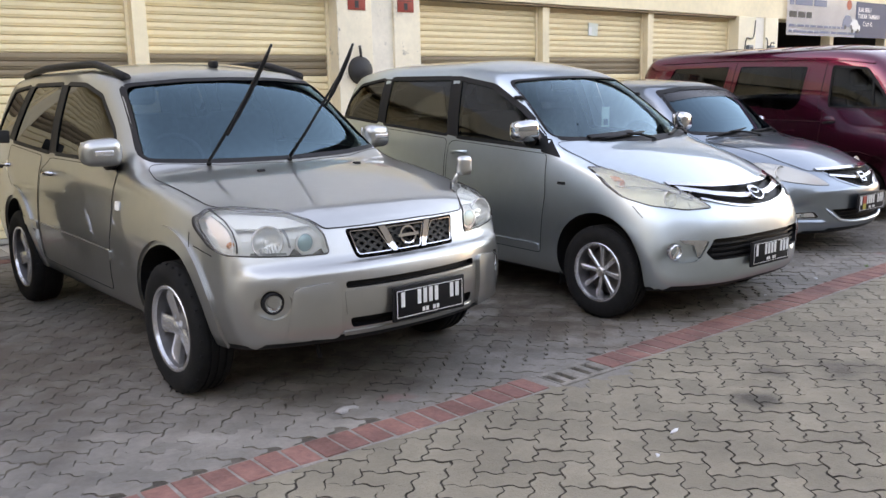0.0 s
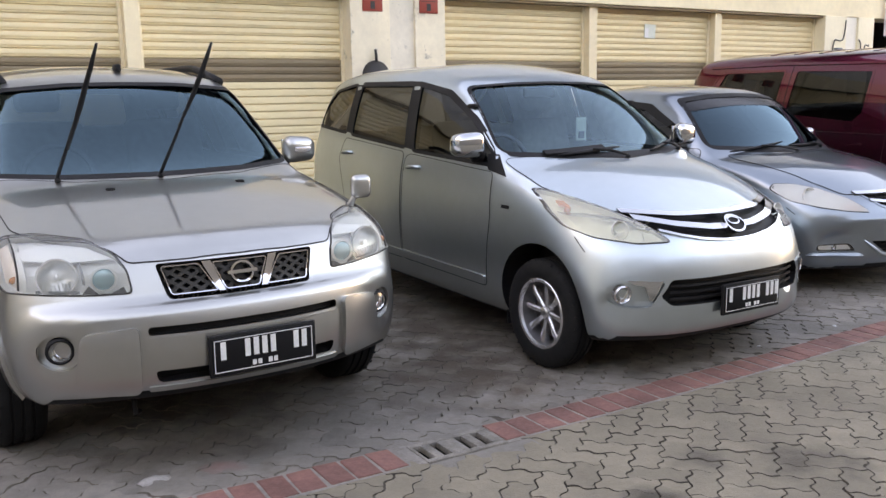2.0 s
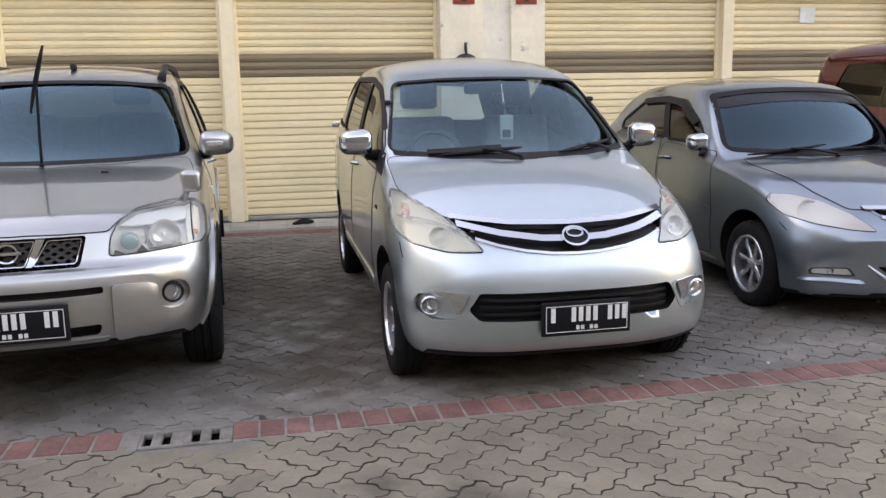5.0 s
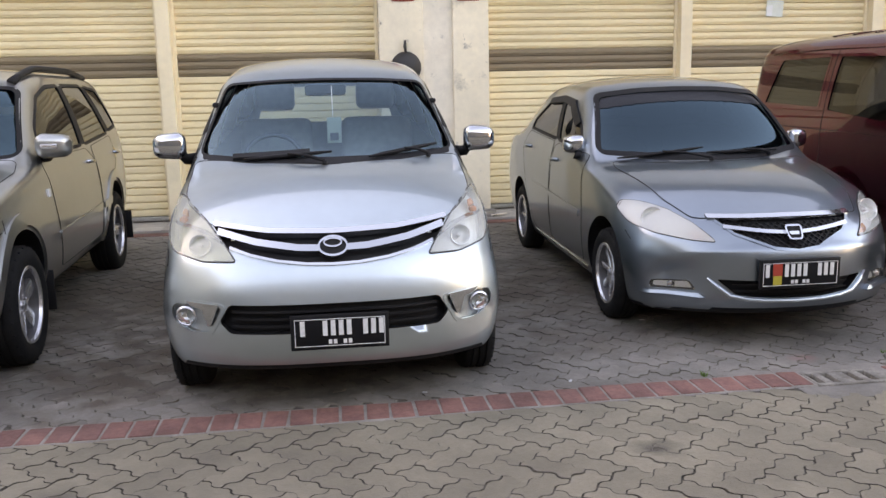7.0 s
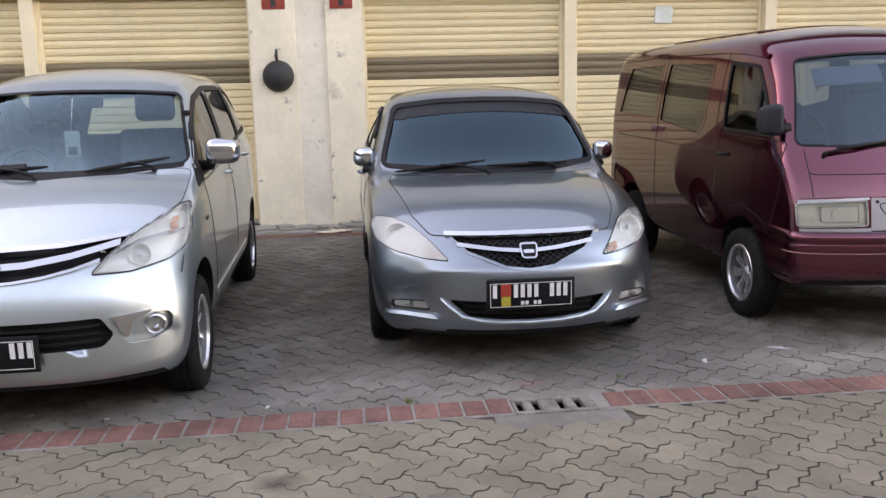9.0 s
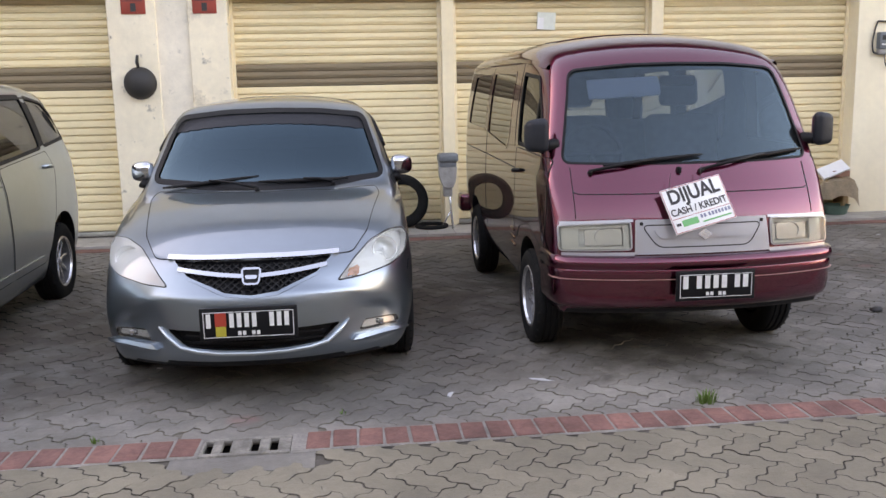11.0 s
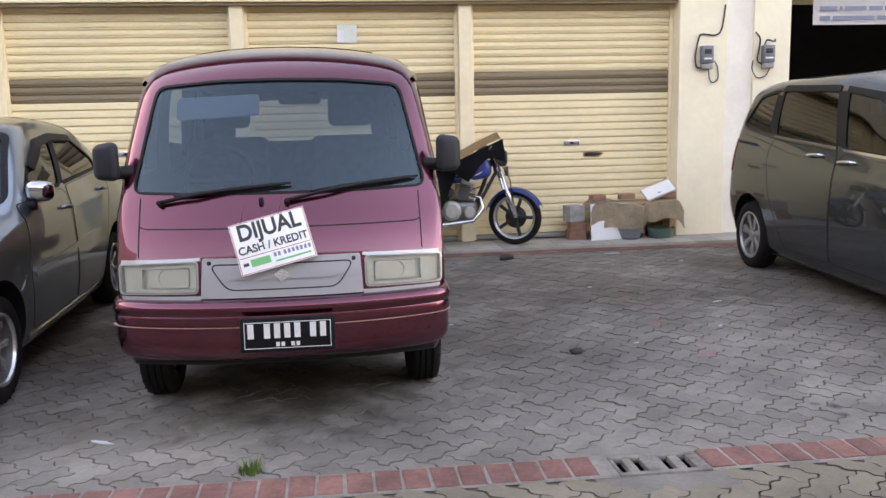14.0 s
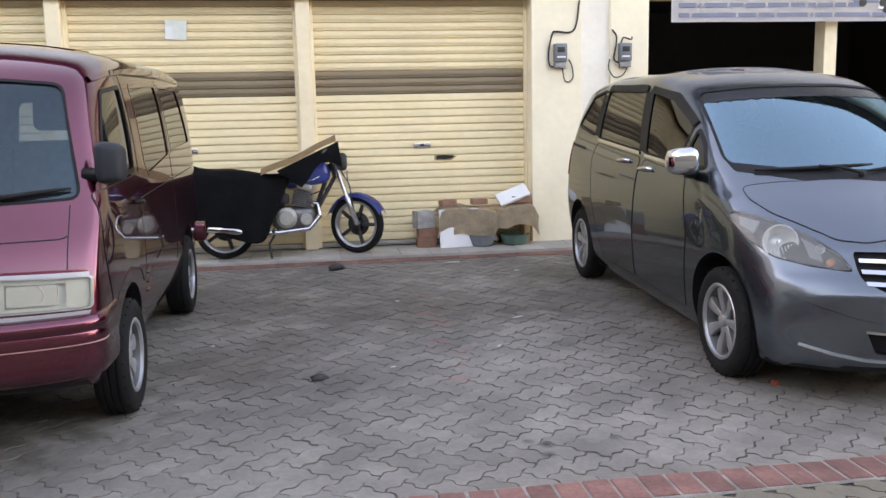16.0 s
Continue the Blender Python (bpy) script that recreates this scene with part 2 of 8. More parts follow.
STICKER_YELLOW = mat("sticker_yellow", (0.45, 0.36, 0.05), 0.4)
TAG = mat("tag_card", (0.90, 0.92, 0.70), 0.5)
BLACK_DULL = mat("black_grained_plastic", (0.014, 0.017, 0.022), 0.55, spec=0.35, vary=0.1, scale=20, bump=0.2, bump_scale=400)
LAMP_RED = mat("lamp_red", (0.45, 0.03, 0.03), 0.2, coat=0.6)
CLEAR_YELLOW = glass("yellowed_lens", (0.97, 0.95, 0.78), 1.0, 0.04, haze=0.26)
CLEAR_BRIGHT = glass("bright_lens", (0.98, 0.98, 0.95), 1.0, 0.02, ior=1.4, haze=0.13)
TURN_ORANGE = mat("turn_lamp_orange", (0.85, 0.30, 0.14), 0.25, coat=0.4)
TURN_PINK = mat("turn_lamp_plastic", (0.82, 0.72, 0.65), 0.25, coat=0.4)
GRILLE_GREY = mat("grille_plastic", (0.045, 0.043, 0.040), 0.55, vary=0.1, scale=20, spec=0.25)
CLEAR_CREAM = glass("clouded_lens", (0.95, 0.94, 0.88), 1.0, 0.05, haze=0.5)
CLEAR_HAZE = glass("hazy_lens", (0.94, 0.95, 0.92), 1.0, 0.04, haze=0.14)
G_VAN = glass("glass_van", (0.33, 0.40, 0.47), ior=1.7, haze=0.012, sky_tint=(0.55, 0.88, 1.0))

CREASE_LIGHT = mat("bumper_stripe", (0.50, 0.25, 0.22), 0.5)

CREAM_WORN = mat("cream_paint_worn", (0.96, 0.82, 0.62), 0.6, vary=0.06, scale=1.5, bump=0.15, dirt=0.15, scuff=0.7)
CREAM_CLEAN = mat("cream_paint_clean", (0.97, 0.84, 0.62), 0.6, vary=0.04, scale=1.5, bump=0.12, dirt=0.08)
PLASTER_CLEAN = mat("white_plaster_clean", (0.94, 0.86, 0.74), 0.7, vary=0.04, scale=2, dirt=0.1, bump=0.12)
TILE_DARK = mat("roof_tile", (0.09, 0.075, 0.07), 0.8, vary=0.2, scale=3)
ALLOY_DULL = mat("dull_aluminium", (0.45, 0.43, 0.38), 0.5, 0.5, vary=0.15, scale=6)
BLUE_PAINT = mat("blue_lacquer", (0.02, 0.06, 0.32), 0.3, coat=0.5)
CLOTH_BLACK = mat("black_cover_cloth", (0.011, 0.011, 0.012), 0.8, spec=0.2, vary=0.25, scale=6, bump=0.3, bump_scale=40)
CLOTH_BROWN = mat("brown_sacking", (0.56, 0.42, 0.29), 0.9, vary=0.18, scale=9, bump=0.5, bump_scale=90)
CARD = mat("cardboard", (0.46, 0.29, 0.16), 0.85, vary=0.12, scale=6)
BRICK = mat("red_brick", (0.32, 0.15, 0.10), 0.9, vary=0.2, scale=14, bump=0.4, bump_scale=150)
BLOCK = mat("grey_block", (0.35, 0.33, 0.31), 0.9, vary=0.2, scale=14, bump=0.4, bump_scale=150)
GREEN_TUB = mat("green_plastic", (0.06, 0.13, 0.10), 0.5, vary=0.15)
SIGN_RED = mat("sign_red", (0.42, 0.055, 0.035), 0.55, vary=0.08, scale=8)
SIGN_DARK = mat("sign_ink", (0.035, 0.03, 0.03), 0.6)
BANNER = mat("banner_white", (0.93, 0.87, 0.85), 0.6, vary=0.04, scale=3)
BANNER_NAVY = mat("banner_navy", (0.03, 0.05, 0.11), 0.6, vary=0.06, scale=3)
INK_BLUE = mat("banner_ink", (0.20, 0.22, 0.30), 0.6)
PAPER = mat("paper_pale", (0.70, 0.74, 0.66), 0.7, vary=0.05, scale=20)
GREEN_INK = mat("green_ink", (0.06, 0.42, 0.16), 0.6)
METER = mat("meter_grey", (0.16, 0.18, 0.19), 0.5, vary=0.1, scale=20)
CABLE = mat("cable_black", (0.03, 0.028, 0.027), 0.6)
GRASS = mat("grass_blade", (0.07, 0.15, 0.025), 0.7, vary=0.2, scale=40)
TILE_GREY = mat("walk_tile", (0.40, 0.37, 0.33), 0.6, vary=0.12, scale=5, bump=0.15, obj_random=0.15, dirt=0.35)
LITTER = mat("litter_white", (0.52, 0.52, 0.52), 0.8)
LITTER_RED = mat("litter_red", (0.55, 0.10, 0.05), 0.6)
IRON = mat("engine_alloy", (0.17, 0.165, 0.16), 0.42, 0.8, vary=0.15, scale=30)

CLEAR_OLD = glass("old_lens", (0.96, 0.95, 0.88), 1.0, 0.04, ior=1.4, haze=0.06)
PANEL_SILVER = paint("panel_silver", (0.40, 0.405, 0.42), 0.36, metal=0.6)
# strong gloss, coloured blue in place of a reflected blue sky
G_SKY_GLOSS = glass("glass_sky_gloss", (0.22, 0.29, 0.33), ior=2.9, sky_tint=(0.45, 0.84, 1.0))
# darker than the spokes: the recess's shade is put into the barrel's colour
RIM_SHADE = mat("rim_barrel_shade", (0.13, 0.13, 0.135), 0.5, 0.6, vary=0.15, scale=20)
RIM_DARK = mat("rim_grey", (0.45, 0.45, 0.45), 0.35, 0.8, vary=0.08, scale=20)

# ---- building tools ----
from mathutils.bvhtree import BVHTree


def ease(u):
    u = min(1.0, max(0.0, u))
    return u * u * (3 - 2 * u)


def ground_z(y, x=20.0):
    """The yard falls gently from the shops to the gutter line, is level beyond it, and has sunk a little in the first bays."""
    return 0.03 + 0.0115 * max(0.0, y - 3.1) - 0.035 * ease((6.4 - x) / 1.4) * ease((y - 3.2) / 0.4) * (1 - ease((y - 5) / 3))


def part(name, bm, material, parent=None, label="", smooth=True, sharp=38):
    """Links a bmesh as one mesh object under a thing or a part."""
    me = bpy.data.meshes.new(name)
    if smooth:
        for f in bm.faces:
            f.smooth = True
        for e in bm.edges:
            if len(e.link_faces) == 2 and e.calc_face_angle(0) > radians(sharp):
                e.smooth = False
    bm.to_mesh(me)
    bm.free()
    for m in (material if isinstance(material, (list, tuple)) else [material]):
        me.materials.append(m)
    ob = new(name, me)
    if parent:
        ob.parent = parent
    if label:
        ob["label"] = label
    return ob


def thing(name, m, label, category, group="", kind=""):
    ob = new(name)
    ob.empty_display_size = 0.1
    ob.matrix_world = m
    return tagged(ob, label, category, group, kind)


def box(bm, x0, x1, y0, y1, z0, z1, bevel=0.0, segs=2, m=None):
    r = bmesh.ops.create_cube(bm, size=1.0)
    vs = r["verts"]
    t = Matrix.Translation(((x0 + x1) / 2, (y0 + y1) / 2, (z0 + z1) / 2)) @ Matrix.Diagonal((abs(x1 - x0), abs(y1 - y0), abs(z1 - z0), 1))
    bmesh.ops.transform(bm, matrix=t, verts=vs)
    if bevel:
        es = list({e for v in vs for e in v.link_edges})
        out = bmesh.ops.bevel(bm, geom=es, offset=bevel, segments=segs, affect="EDGES", profile=0.5)
        vs = list({v for f in out["faces"] for v in f.verts} | {v for v in vs if v.is_valid})
    if m is not None:
        bmesh.ops.transform(bm, matrix=m, verts=vs)
    return vs


def boxed(*a, **k):
    bm = bmesh.new()
    box(bm, *a, **k)
    return bm


def lathe(bm, prof, segs=40, m=None, cap=False):
    """Turns a profile of (radius, along) round the x axis."""
    rings = []
    for r, x in prof:
        rings.append([bm.verts.new((x, r * math.cos(2 * math.pi * i / segs), r * math.sin(2 * math.pi * i / segs))) for i in range(segs)])
    for a, b in zip(rings, rings[1:]):
        for i in range(segs):
            j = (i + 1) % segs
            bm.faces.new((a[i], a[j], b[j], b[i]))
    if cap:
        bm.faces.new(rings[0])
        bm.faces.new(rings[-1][::-1])
    vs = [v for r in rings for v in r]
    if m is not None:
        bmesh.ops.transform(bm, matrix=m, verts=vs)
    return vs


def tube(bm, pts, r, segs=8, closed=False):
    """A round bar along points."""
    pts = [Vector(p) for p in pts]
    n = len(pts)
    rings = []
    for i, p in enumerate(pts):
        a = pts[(i - 1) % n] if closed or i else p
        b = pts[(i + 1) % n] if closed or i < n - 1 else p
        d = (b - a).normalized()
        u = d.orthogonal().normalized() if i == 0 else (rings_u - d * rings_u.dot(d)).normalized()
        rings_u = u
        v = d.cross(u)
        rr = r[i] if isinstance(r, (list, tuple)) else r
        rings.append([bm.verts.new(p + (u * math.cos(2 * math.pi * k / segs) + v * math.sin(2 * math.pi * k / segs)) * rr) for k in range(segs)])
    for i in range(n if closed else n - 1):
        a, b = rings[i], rings[(i + 1) % n]
        for k in range(segs):
            bm.faces.new((a[k], a[(k + 1) % segs], b[(k + 1) % segs], b[k]))
    if not closed:
        bm.faces.new(rings[0][::-1])
        bm.faces.new(rings[-1])
    return bm


def eased(pts, n=5):
    """A smooth line through points."""
    p = [Vector(q) for q in pts]
    p = [p[0] * 2 - p[1]] + p + [p[-1] * 2 - p[-2]]
    out = []
    for a, b, c, d in zip(p, p[1:], p[2:], p[3:]):
        for i in range(n):
            t = i / n
            out.append(0.5 * (2 * b + (c - a) * t + (2 * a - 5 * b + 4 * c - d) * t * t + (3 * b - a - 3 * c + d) * t ** 3))
    return out + [p[-2]]


def tubed(pts, r, segs=8, closed=False):
    return tube(bmesh.new(), pts, r, segs, closed)


def prism(poly, axis, a, b):
    """A closed prism on a 2-D outline. axis y: outline is (x, z); axis x: outline is (y, z)."""
    bm = bmesh.new()
    place = (lambda u, v, t: (u, t, v)) if axis == "y" else (lambda u, v, t: (t, u, v))
    lo = [bm.verts.new(place(u, v, a)) for u, v in poly]
    hi = [bm.verts.new(place(u, v, b)) for u, v in poly]
    n = len(poly)
    bm.faces.new(lo)
    bm.faces.new(hi[::-1])
    for i in range(n):
        bm.faces.new((lo[i], hi[i], hi[(i + 1) % n], lo[(i + 1) % n]))
    bmesh.ops.recalc_face_normals(bm, faces=bm.faces)
    return bm


def rounded(poly, r=0.03, segs=4):
    """An outline with its corners rounded."""
    out = []
    n = len(poly)
    for i in range(n):
        p, a, b = Vector(poly[i]), Vector(poly[i - 1]), Vector(poly[(i + 1) % n])
        da, db = (a - p), (b - p)
        ra = min(r, da.length * 0.45, db.length * 0.45)
        s, e = p + da.normalized() * ra, p + db.normalized() * ra
        for k in range(segs + 1):
            t = k / segs
            q = s * (1 - t) ** 2 + p * 2 * t * (1 - t) + e * t * t
            out.append((q.x, q.y))
    return out


def ellipse(cx, cz, rx, rz, n=20):
    return [(cx + rx * math.cos(2 * math.pi * i / n), cz + rz * math.sin(2 * math.pi * i / n)) for i in range(n)]


def flip(poly):
    return [(-u, v) for u, v in poly][::-1]


def pchip(tab):
    """A smooth, never overshooting curve through (y, value) pairs."""
    xs, ys = np.array([t[0] for t in tab], float), np.array([t[1] for t in tab], float)
    h, d = np.diff(xs), np.diff(ys) / np.diff(xs)
    m = np.zeros(len(xs))
    m[0], m[-1] = d[0], d[-1]
    for i in range(1, len(xs) - 1):
        if d[i - 1] * d[i] > 0:
            w1, w2 = 2 * h[i] + h[i - 1], h[i] + 2 * h[i - 1]
            m[i] = (w1 + w2) / (w1 / d[i - 1] + w2 / d[i])

    def f(x):
        x = min(max(x, xs[0]), xs[-1])
        i = min(max(int(np.searchsorted(xs, x)) - 1, 0), len(h) - 1)
        t = (x - xs[i]) / h[i]
        return float(ys[i] * (1 + 2 * t) * (1 - t) ** 2 + h[i] * m[i] * t * (1 - t) ** 2 + ys[i + 1] * t * t * (3 - 2 * t) + h[i] * m[i + 1] * t * t * (t - 1))
    return f


# ---- cars: a lofted shell from a few profile curves; y runs from the nose to the tail, x across, z up ----
LAT = 12


def section(c, y, inset=0.0, floor=None):
    """Half of the cross-section at y, from under the sill over the side to the roof's middle."""
    zt, zb, w = c["ztop"](y) - inset, c["zbot"](y) + inset, c["w"](y) - inset
    if floor is not None:
        zb = floor
    zs = min(max(c["zsh"](y), zb + 0.45 * (zt - zb)), zb + 0.93 * (zt - zb))
    zr = zt - min(c["dr"](y), 0.5 * (zt - zs))
    xs, xr = min(c["xsh"](y) - inset, w), c["xr"](y) - inset
    zm = zb + (zs - zb) * c["mid"]
    xb = max(0.3, w - c["tuck"])
    pts = [(xb * i / LAT, zb) for i in range(LAT)]
    for i in range(8):
        t = i / 8
        pts.append((xb * (1 - t) ** 2 + 2 * t * (1 - t) * (w - 0.015) + w * t * t, zb * (1 - t) ** 2 + 2 * t * (1 - t) * (zb + 0.12 * (zm - zb)) + zm * t * t))
    for i in range(10):
        t = i / 10
        pts.append((w * (1 - t) ** 2 + 2 * t * (1 - t) * w + xs * t * t, zm * (1 - t) ** 2 + 2 * t * (1 - t) * (zm + 0.72 * (zs - zm)) + zs * t * t))
    k = len(pts)
    for i in range(12):
        t = i / 12
        bulge = 0.018 * math.sin(math.pi * t) * min(1, (zr - zs) / 0.3)
        pts.append((xs + (xr - xs) * t + bulge, zs + (zr - zs) * t))
    j = len(pts)
    for i in range(LAT, -1, -1):
        f = i / LAT
        pts.append((xr * f, zt - (zt - zr) * f ** 2.2))
    for n in range(c["soft"]):
        q = pts[:]
        for i in list(range(k - 1, k + 2)) + list(range(j - 3, j + 4)):
            q[i] = ((pts[i - 1][0] + 2 * pts[i][0] + pts[i + 1][0]) / 4, (pts[i - 1][1] + 2 * pts[i][1] + pts[i + 1][1]) / 4)
        pts = q
    return pts


def shell(c, y0, y1, inset=0.0, floor=None, step=0.045):
    """The closed loft of a car's sections between y0 and y1."""
    ease = [0, 0.006, 0.015, 0.027, 0.042, 0.06, 0.08, 0.102, 0.127, 0.155, 0.187, 0.222, 0.26, 0.3] if inset == 0 else [0, 0.05, 0.1, 0.2, 0.3]
    n = max(2, int((y1 - y0 - 0.6) / step))
    ys = [y0 + e for e in ease] + [y0 + 0.3 + (y1 - y0 - 0.6) * i / n for i in range(1, n)] + [y1 - e for e in ease[::-1]]
    bm = bmesh.new()
    rings = []
    for y in ys:
        pts = section(c, y, inset, floor)
        w, s = c["w"](y), c["sweep"](y)

        def at(x, z):
            return bm.verts.new((x, y + s * (abs(x) / w) ** c.get("bow", 2.4) + (c["rake"](z) if "rake" in c else 0), z))
        right = [at(x, z) for x, z in pts]
        left = [at(-x, z) for x, z in pts[1:-1]]
        rings.append(right + left[::-1])
    n, m = len(rings[0]), len(section(c, y0, inset, floor))
    for a, b in zip(rings, rings[1:]):
        for i in range(n):
            j = (i + 1) % n
            bm.faces.new((a[i], a[j], b[j], b[i]))
    for ring, way in ((rings[0], 1), (rings[-1], -1)):
        right = ring[:m]
        left = [ring[0]] + ring[:m - 1:-1] + [ring[m - 1]]
        for half, turn in ((right, way), (left, -way)):
            for i in range(LAT):
                f = [half[i], half[m - 1 - i], half[m - 2 - i], half[i + 1]]
                bm.faces.new(f[::turn])
            f = half[LAT:m - LAT]
            bm.faces.new((f if turn < 0 else f[::-1]))
    bmesh.ops.recalc_face_normals(bm, faces=bm.faces)
    return bm


class Skin:
    """The uncut outer surface of a car, on which outlines drawn from the front or the side are laid."""
    def __init__(self, bm):
        bm.normal_update()
        bmesh.ops.triangulate(bm, faces=bm.faces[:])
        bm.faces.ensure_lookup_table()
        bm.normal_update()
        self.tree = BVHTree.FromBMesh(bm)
        self.tris = [[v.co.copy() for v in f.verts] for f in bm.faces]
        self.nors = [[v.normal.copy() for v in f.verts] for f in bm.faces]

    def at(self, u, v, side):
        """The place and smooth normal where a ray from the front, back, left, right or top meets the skin."""
        o, d = {"front": ((u, -3, v), (0, 1, 0)), "back": ((u, 9, v), (0, -1, 0)), "right": ((-3, u, v), (1, 0, 0)), "left": ((3, u, v), (-1, 0, 0)), "top": ((u, v, 4), (0, 0, -1))}[side]
        p, n, i, _ = self.tree.ray_cast(Vector(o), Vector(d))
        if p is None:
            mid = {"front": (u, 0.2, v), "back": (u, 4, v), "right": (-0.8, u, v), "left": (0.8, u, v), "top": (u, v, 1.2)}[side]
            p, n, i, _ = self.tree.find_nearest(Vector(mid))
        return p, self.blend(p, i)

    def blend(self, p, i):
        """The normal at p on triangle i, blended from its corners."""
        a, b, c = self.tris[i]
        na, nb, nc = self.nors[i]
        ar = (b - a).cross(c - a).length or 1
        wa, wb = (b - p).cross(c - p).length / ar, (c - p).cross(a - p).length / ar
        return (na * wa + nb * wb + nc * max(0, 1 - wa - wb)).normalized()

    def nearest(self, co):
        """The blended normal at the skin's nearest place, and how far off that is."""
        p, n, i, d = self.tree.find_nearest(co)
        return self.blend(p, i), d


def patch(skin, poly, side, off=0.003, depth=0.008, res=0.05, crown=0.0):
    """An outline laid on the skin as a thin plate with edges."""
    flat = bmesh.new()
    flat.faces.new([flat.verts.new((u, v, 0)) for u, v in poly])
    us, vs = [p[0] for p in poly], [p[1] for p in poly]
    for lo, hi, nrm in ((min(us), max(us), (1, 0, 0)), (min(vs), max(vs), (0, 1, 0))):
        k = int((hi - lo) / res) + 1
        for i in range(1, k):
            c = lo + (hi - lo) * i / k
            bmesh.ops.bisect_plane(flat, geom=flat.verts[:] + flat.edges[:] + flat.faces[:], plane_co=(c * nrm[0], c * nrm[1], 0), plane_no=nrm)
    bm = bmesh.new()
    top, low, nor = {}, {}, {}
    cu, cv = sum(us) / len(us), sum(vs) / len(vs)
    ru = max(max(us) - min(us), max(vs) - min(vs)) / 2
    for v in flat.verts:
        p, n = skin.at(v.co.x, v.co.y, side)
        edge = v.is_boundary
        lift = off + (0 if edge else crown)
        top[v] = bm.verts.new(p + n * lift)
        if edge:
            low[v] = bm.verts.new(p + n * (off - depth))
    for f in flat.faces:
        bm.faces.new([top[v] for v in f.verts])
    for e in flat.edges:
        if e.is_boundary:
            a, b = e.verts
            bm.faces.new((top[a], top[b], low[b], low[a]))
    flat.free()
    bmesh.ops.recalc_face_normals(bm, faces=bm.faces)
    p, n = skin.at(cu, cv, side)
    best = max(bm.faces, key=lambda f: abs(f.normal.dot(n)) * f.calc_area())
    if best.normal.dot(n) < 0:
        bmesh.ops.reverse_faces(bm, faces=bm.faces)
    return bm


def ribbon(skin, line, side, width=0.006, off=0.0035, closed=False, res=0.03, thick=0.004):
    """A strip along a line laid on the skin."""
    pts = [Vector(p) for p in line]
    if closed:
        pts.append(pts[0])
    fine = [pts[0]]
    for a, b in zip(pts, pts[1:]):
        k = max(1, int((b - a).length / res))
        fine += [a + (b - a) * (i / k) for i in range(1, k + 1)]
    if closed:
        fine.pop()
    bm = bmesh.new()
    n = len(fine)
    rows = []
    for i, p in enumerate(fine):
        a = fine[i - 1] if closed or i else p
        b = fine[(i + 1) % n] if closed or i < n - 1 else p
        t = (b - a).normalized()
        q = Vector((-t.y, t.x))
        row = []
        for s in (-0.5, 0.5):
            c = p + q * width * s
            co, no = skin.at(c.x, c.y, side)
            row += [bm.verts.new(co + no * (off - thick)), bm.verts.new(co + no * off)] if s < 0 else [bm.verts.new(co + no * off), bm.verts.new(co + no * (off - thick))]
        rows.append(row)
    for i in range(n if closed else n - 1):
        a, b = rows[i], rows[(i + 1) % n]
        for k in range(3):
            bm.faces.new((a[k], a[k + 1], b[k + 1], b[k]))
    bmesh.ops.recalc_face_normals(bm, faces=bm.faces)
    return bm


def swept(skin, z, half, back, sect):
    """A bar that follows the skin's plan at height z round the nose: sect is (distance off the skin, height) from top to bottom."""
    plan = []
    for side, sgn in (("right", -1), ("left", 1)):
        far, near = back, skin.at(sgn * half, z, "front")[0].y + 0.03
        ys = [far + (near - far) * i / 5 for i in range(6)]
        pts = [skin.at(y, z, side) for y in ys]
        plan.append(pts)
    path = plan[0] + [skin.at(-half + 2 * half * i / 36, z, "front") for i in range(37)] + plan[1][::-1]
    flat = []
    for p, n in path:
        h = Vector((n.x, n.y, 0)).normalized()
        flat.append((Vector((p.x, p.y, 0)), h))
    for _ in range(3):
        flat = [flat[0]] + [((a[0] + b[0] * 2 + c[0]) / 4, (a[1] + b[1] * 2 + c[1]).normalized()) for a, b, c in zip(flat, flat[1:], flat[2:])] + [flat[-1]]
    bm = bmesh.new()
    rows = [[bm.verts.new(p + h * off * (0.3 + 0.7 * min(1.0, abs(h.y) * 1.6) if off > 0 else 1.0) + Vector((0, 0, v))) for off, v in sect] for p, h in flat]
    for a, b in zip(rows, rows[1:]):
        for i in range(len(sect) - 1):
            bm.faces.new((a[i], a[i + 1], b[i + 1], b[i]))
    bm.faces.new(rows[0])
    bm.faces.new(rows[-1][::-1])
    bmesh.ops.recalc_face_normals(bm, faces=bm.faces)
    return bm


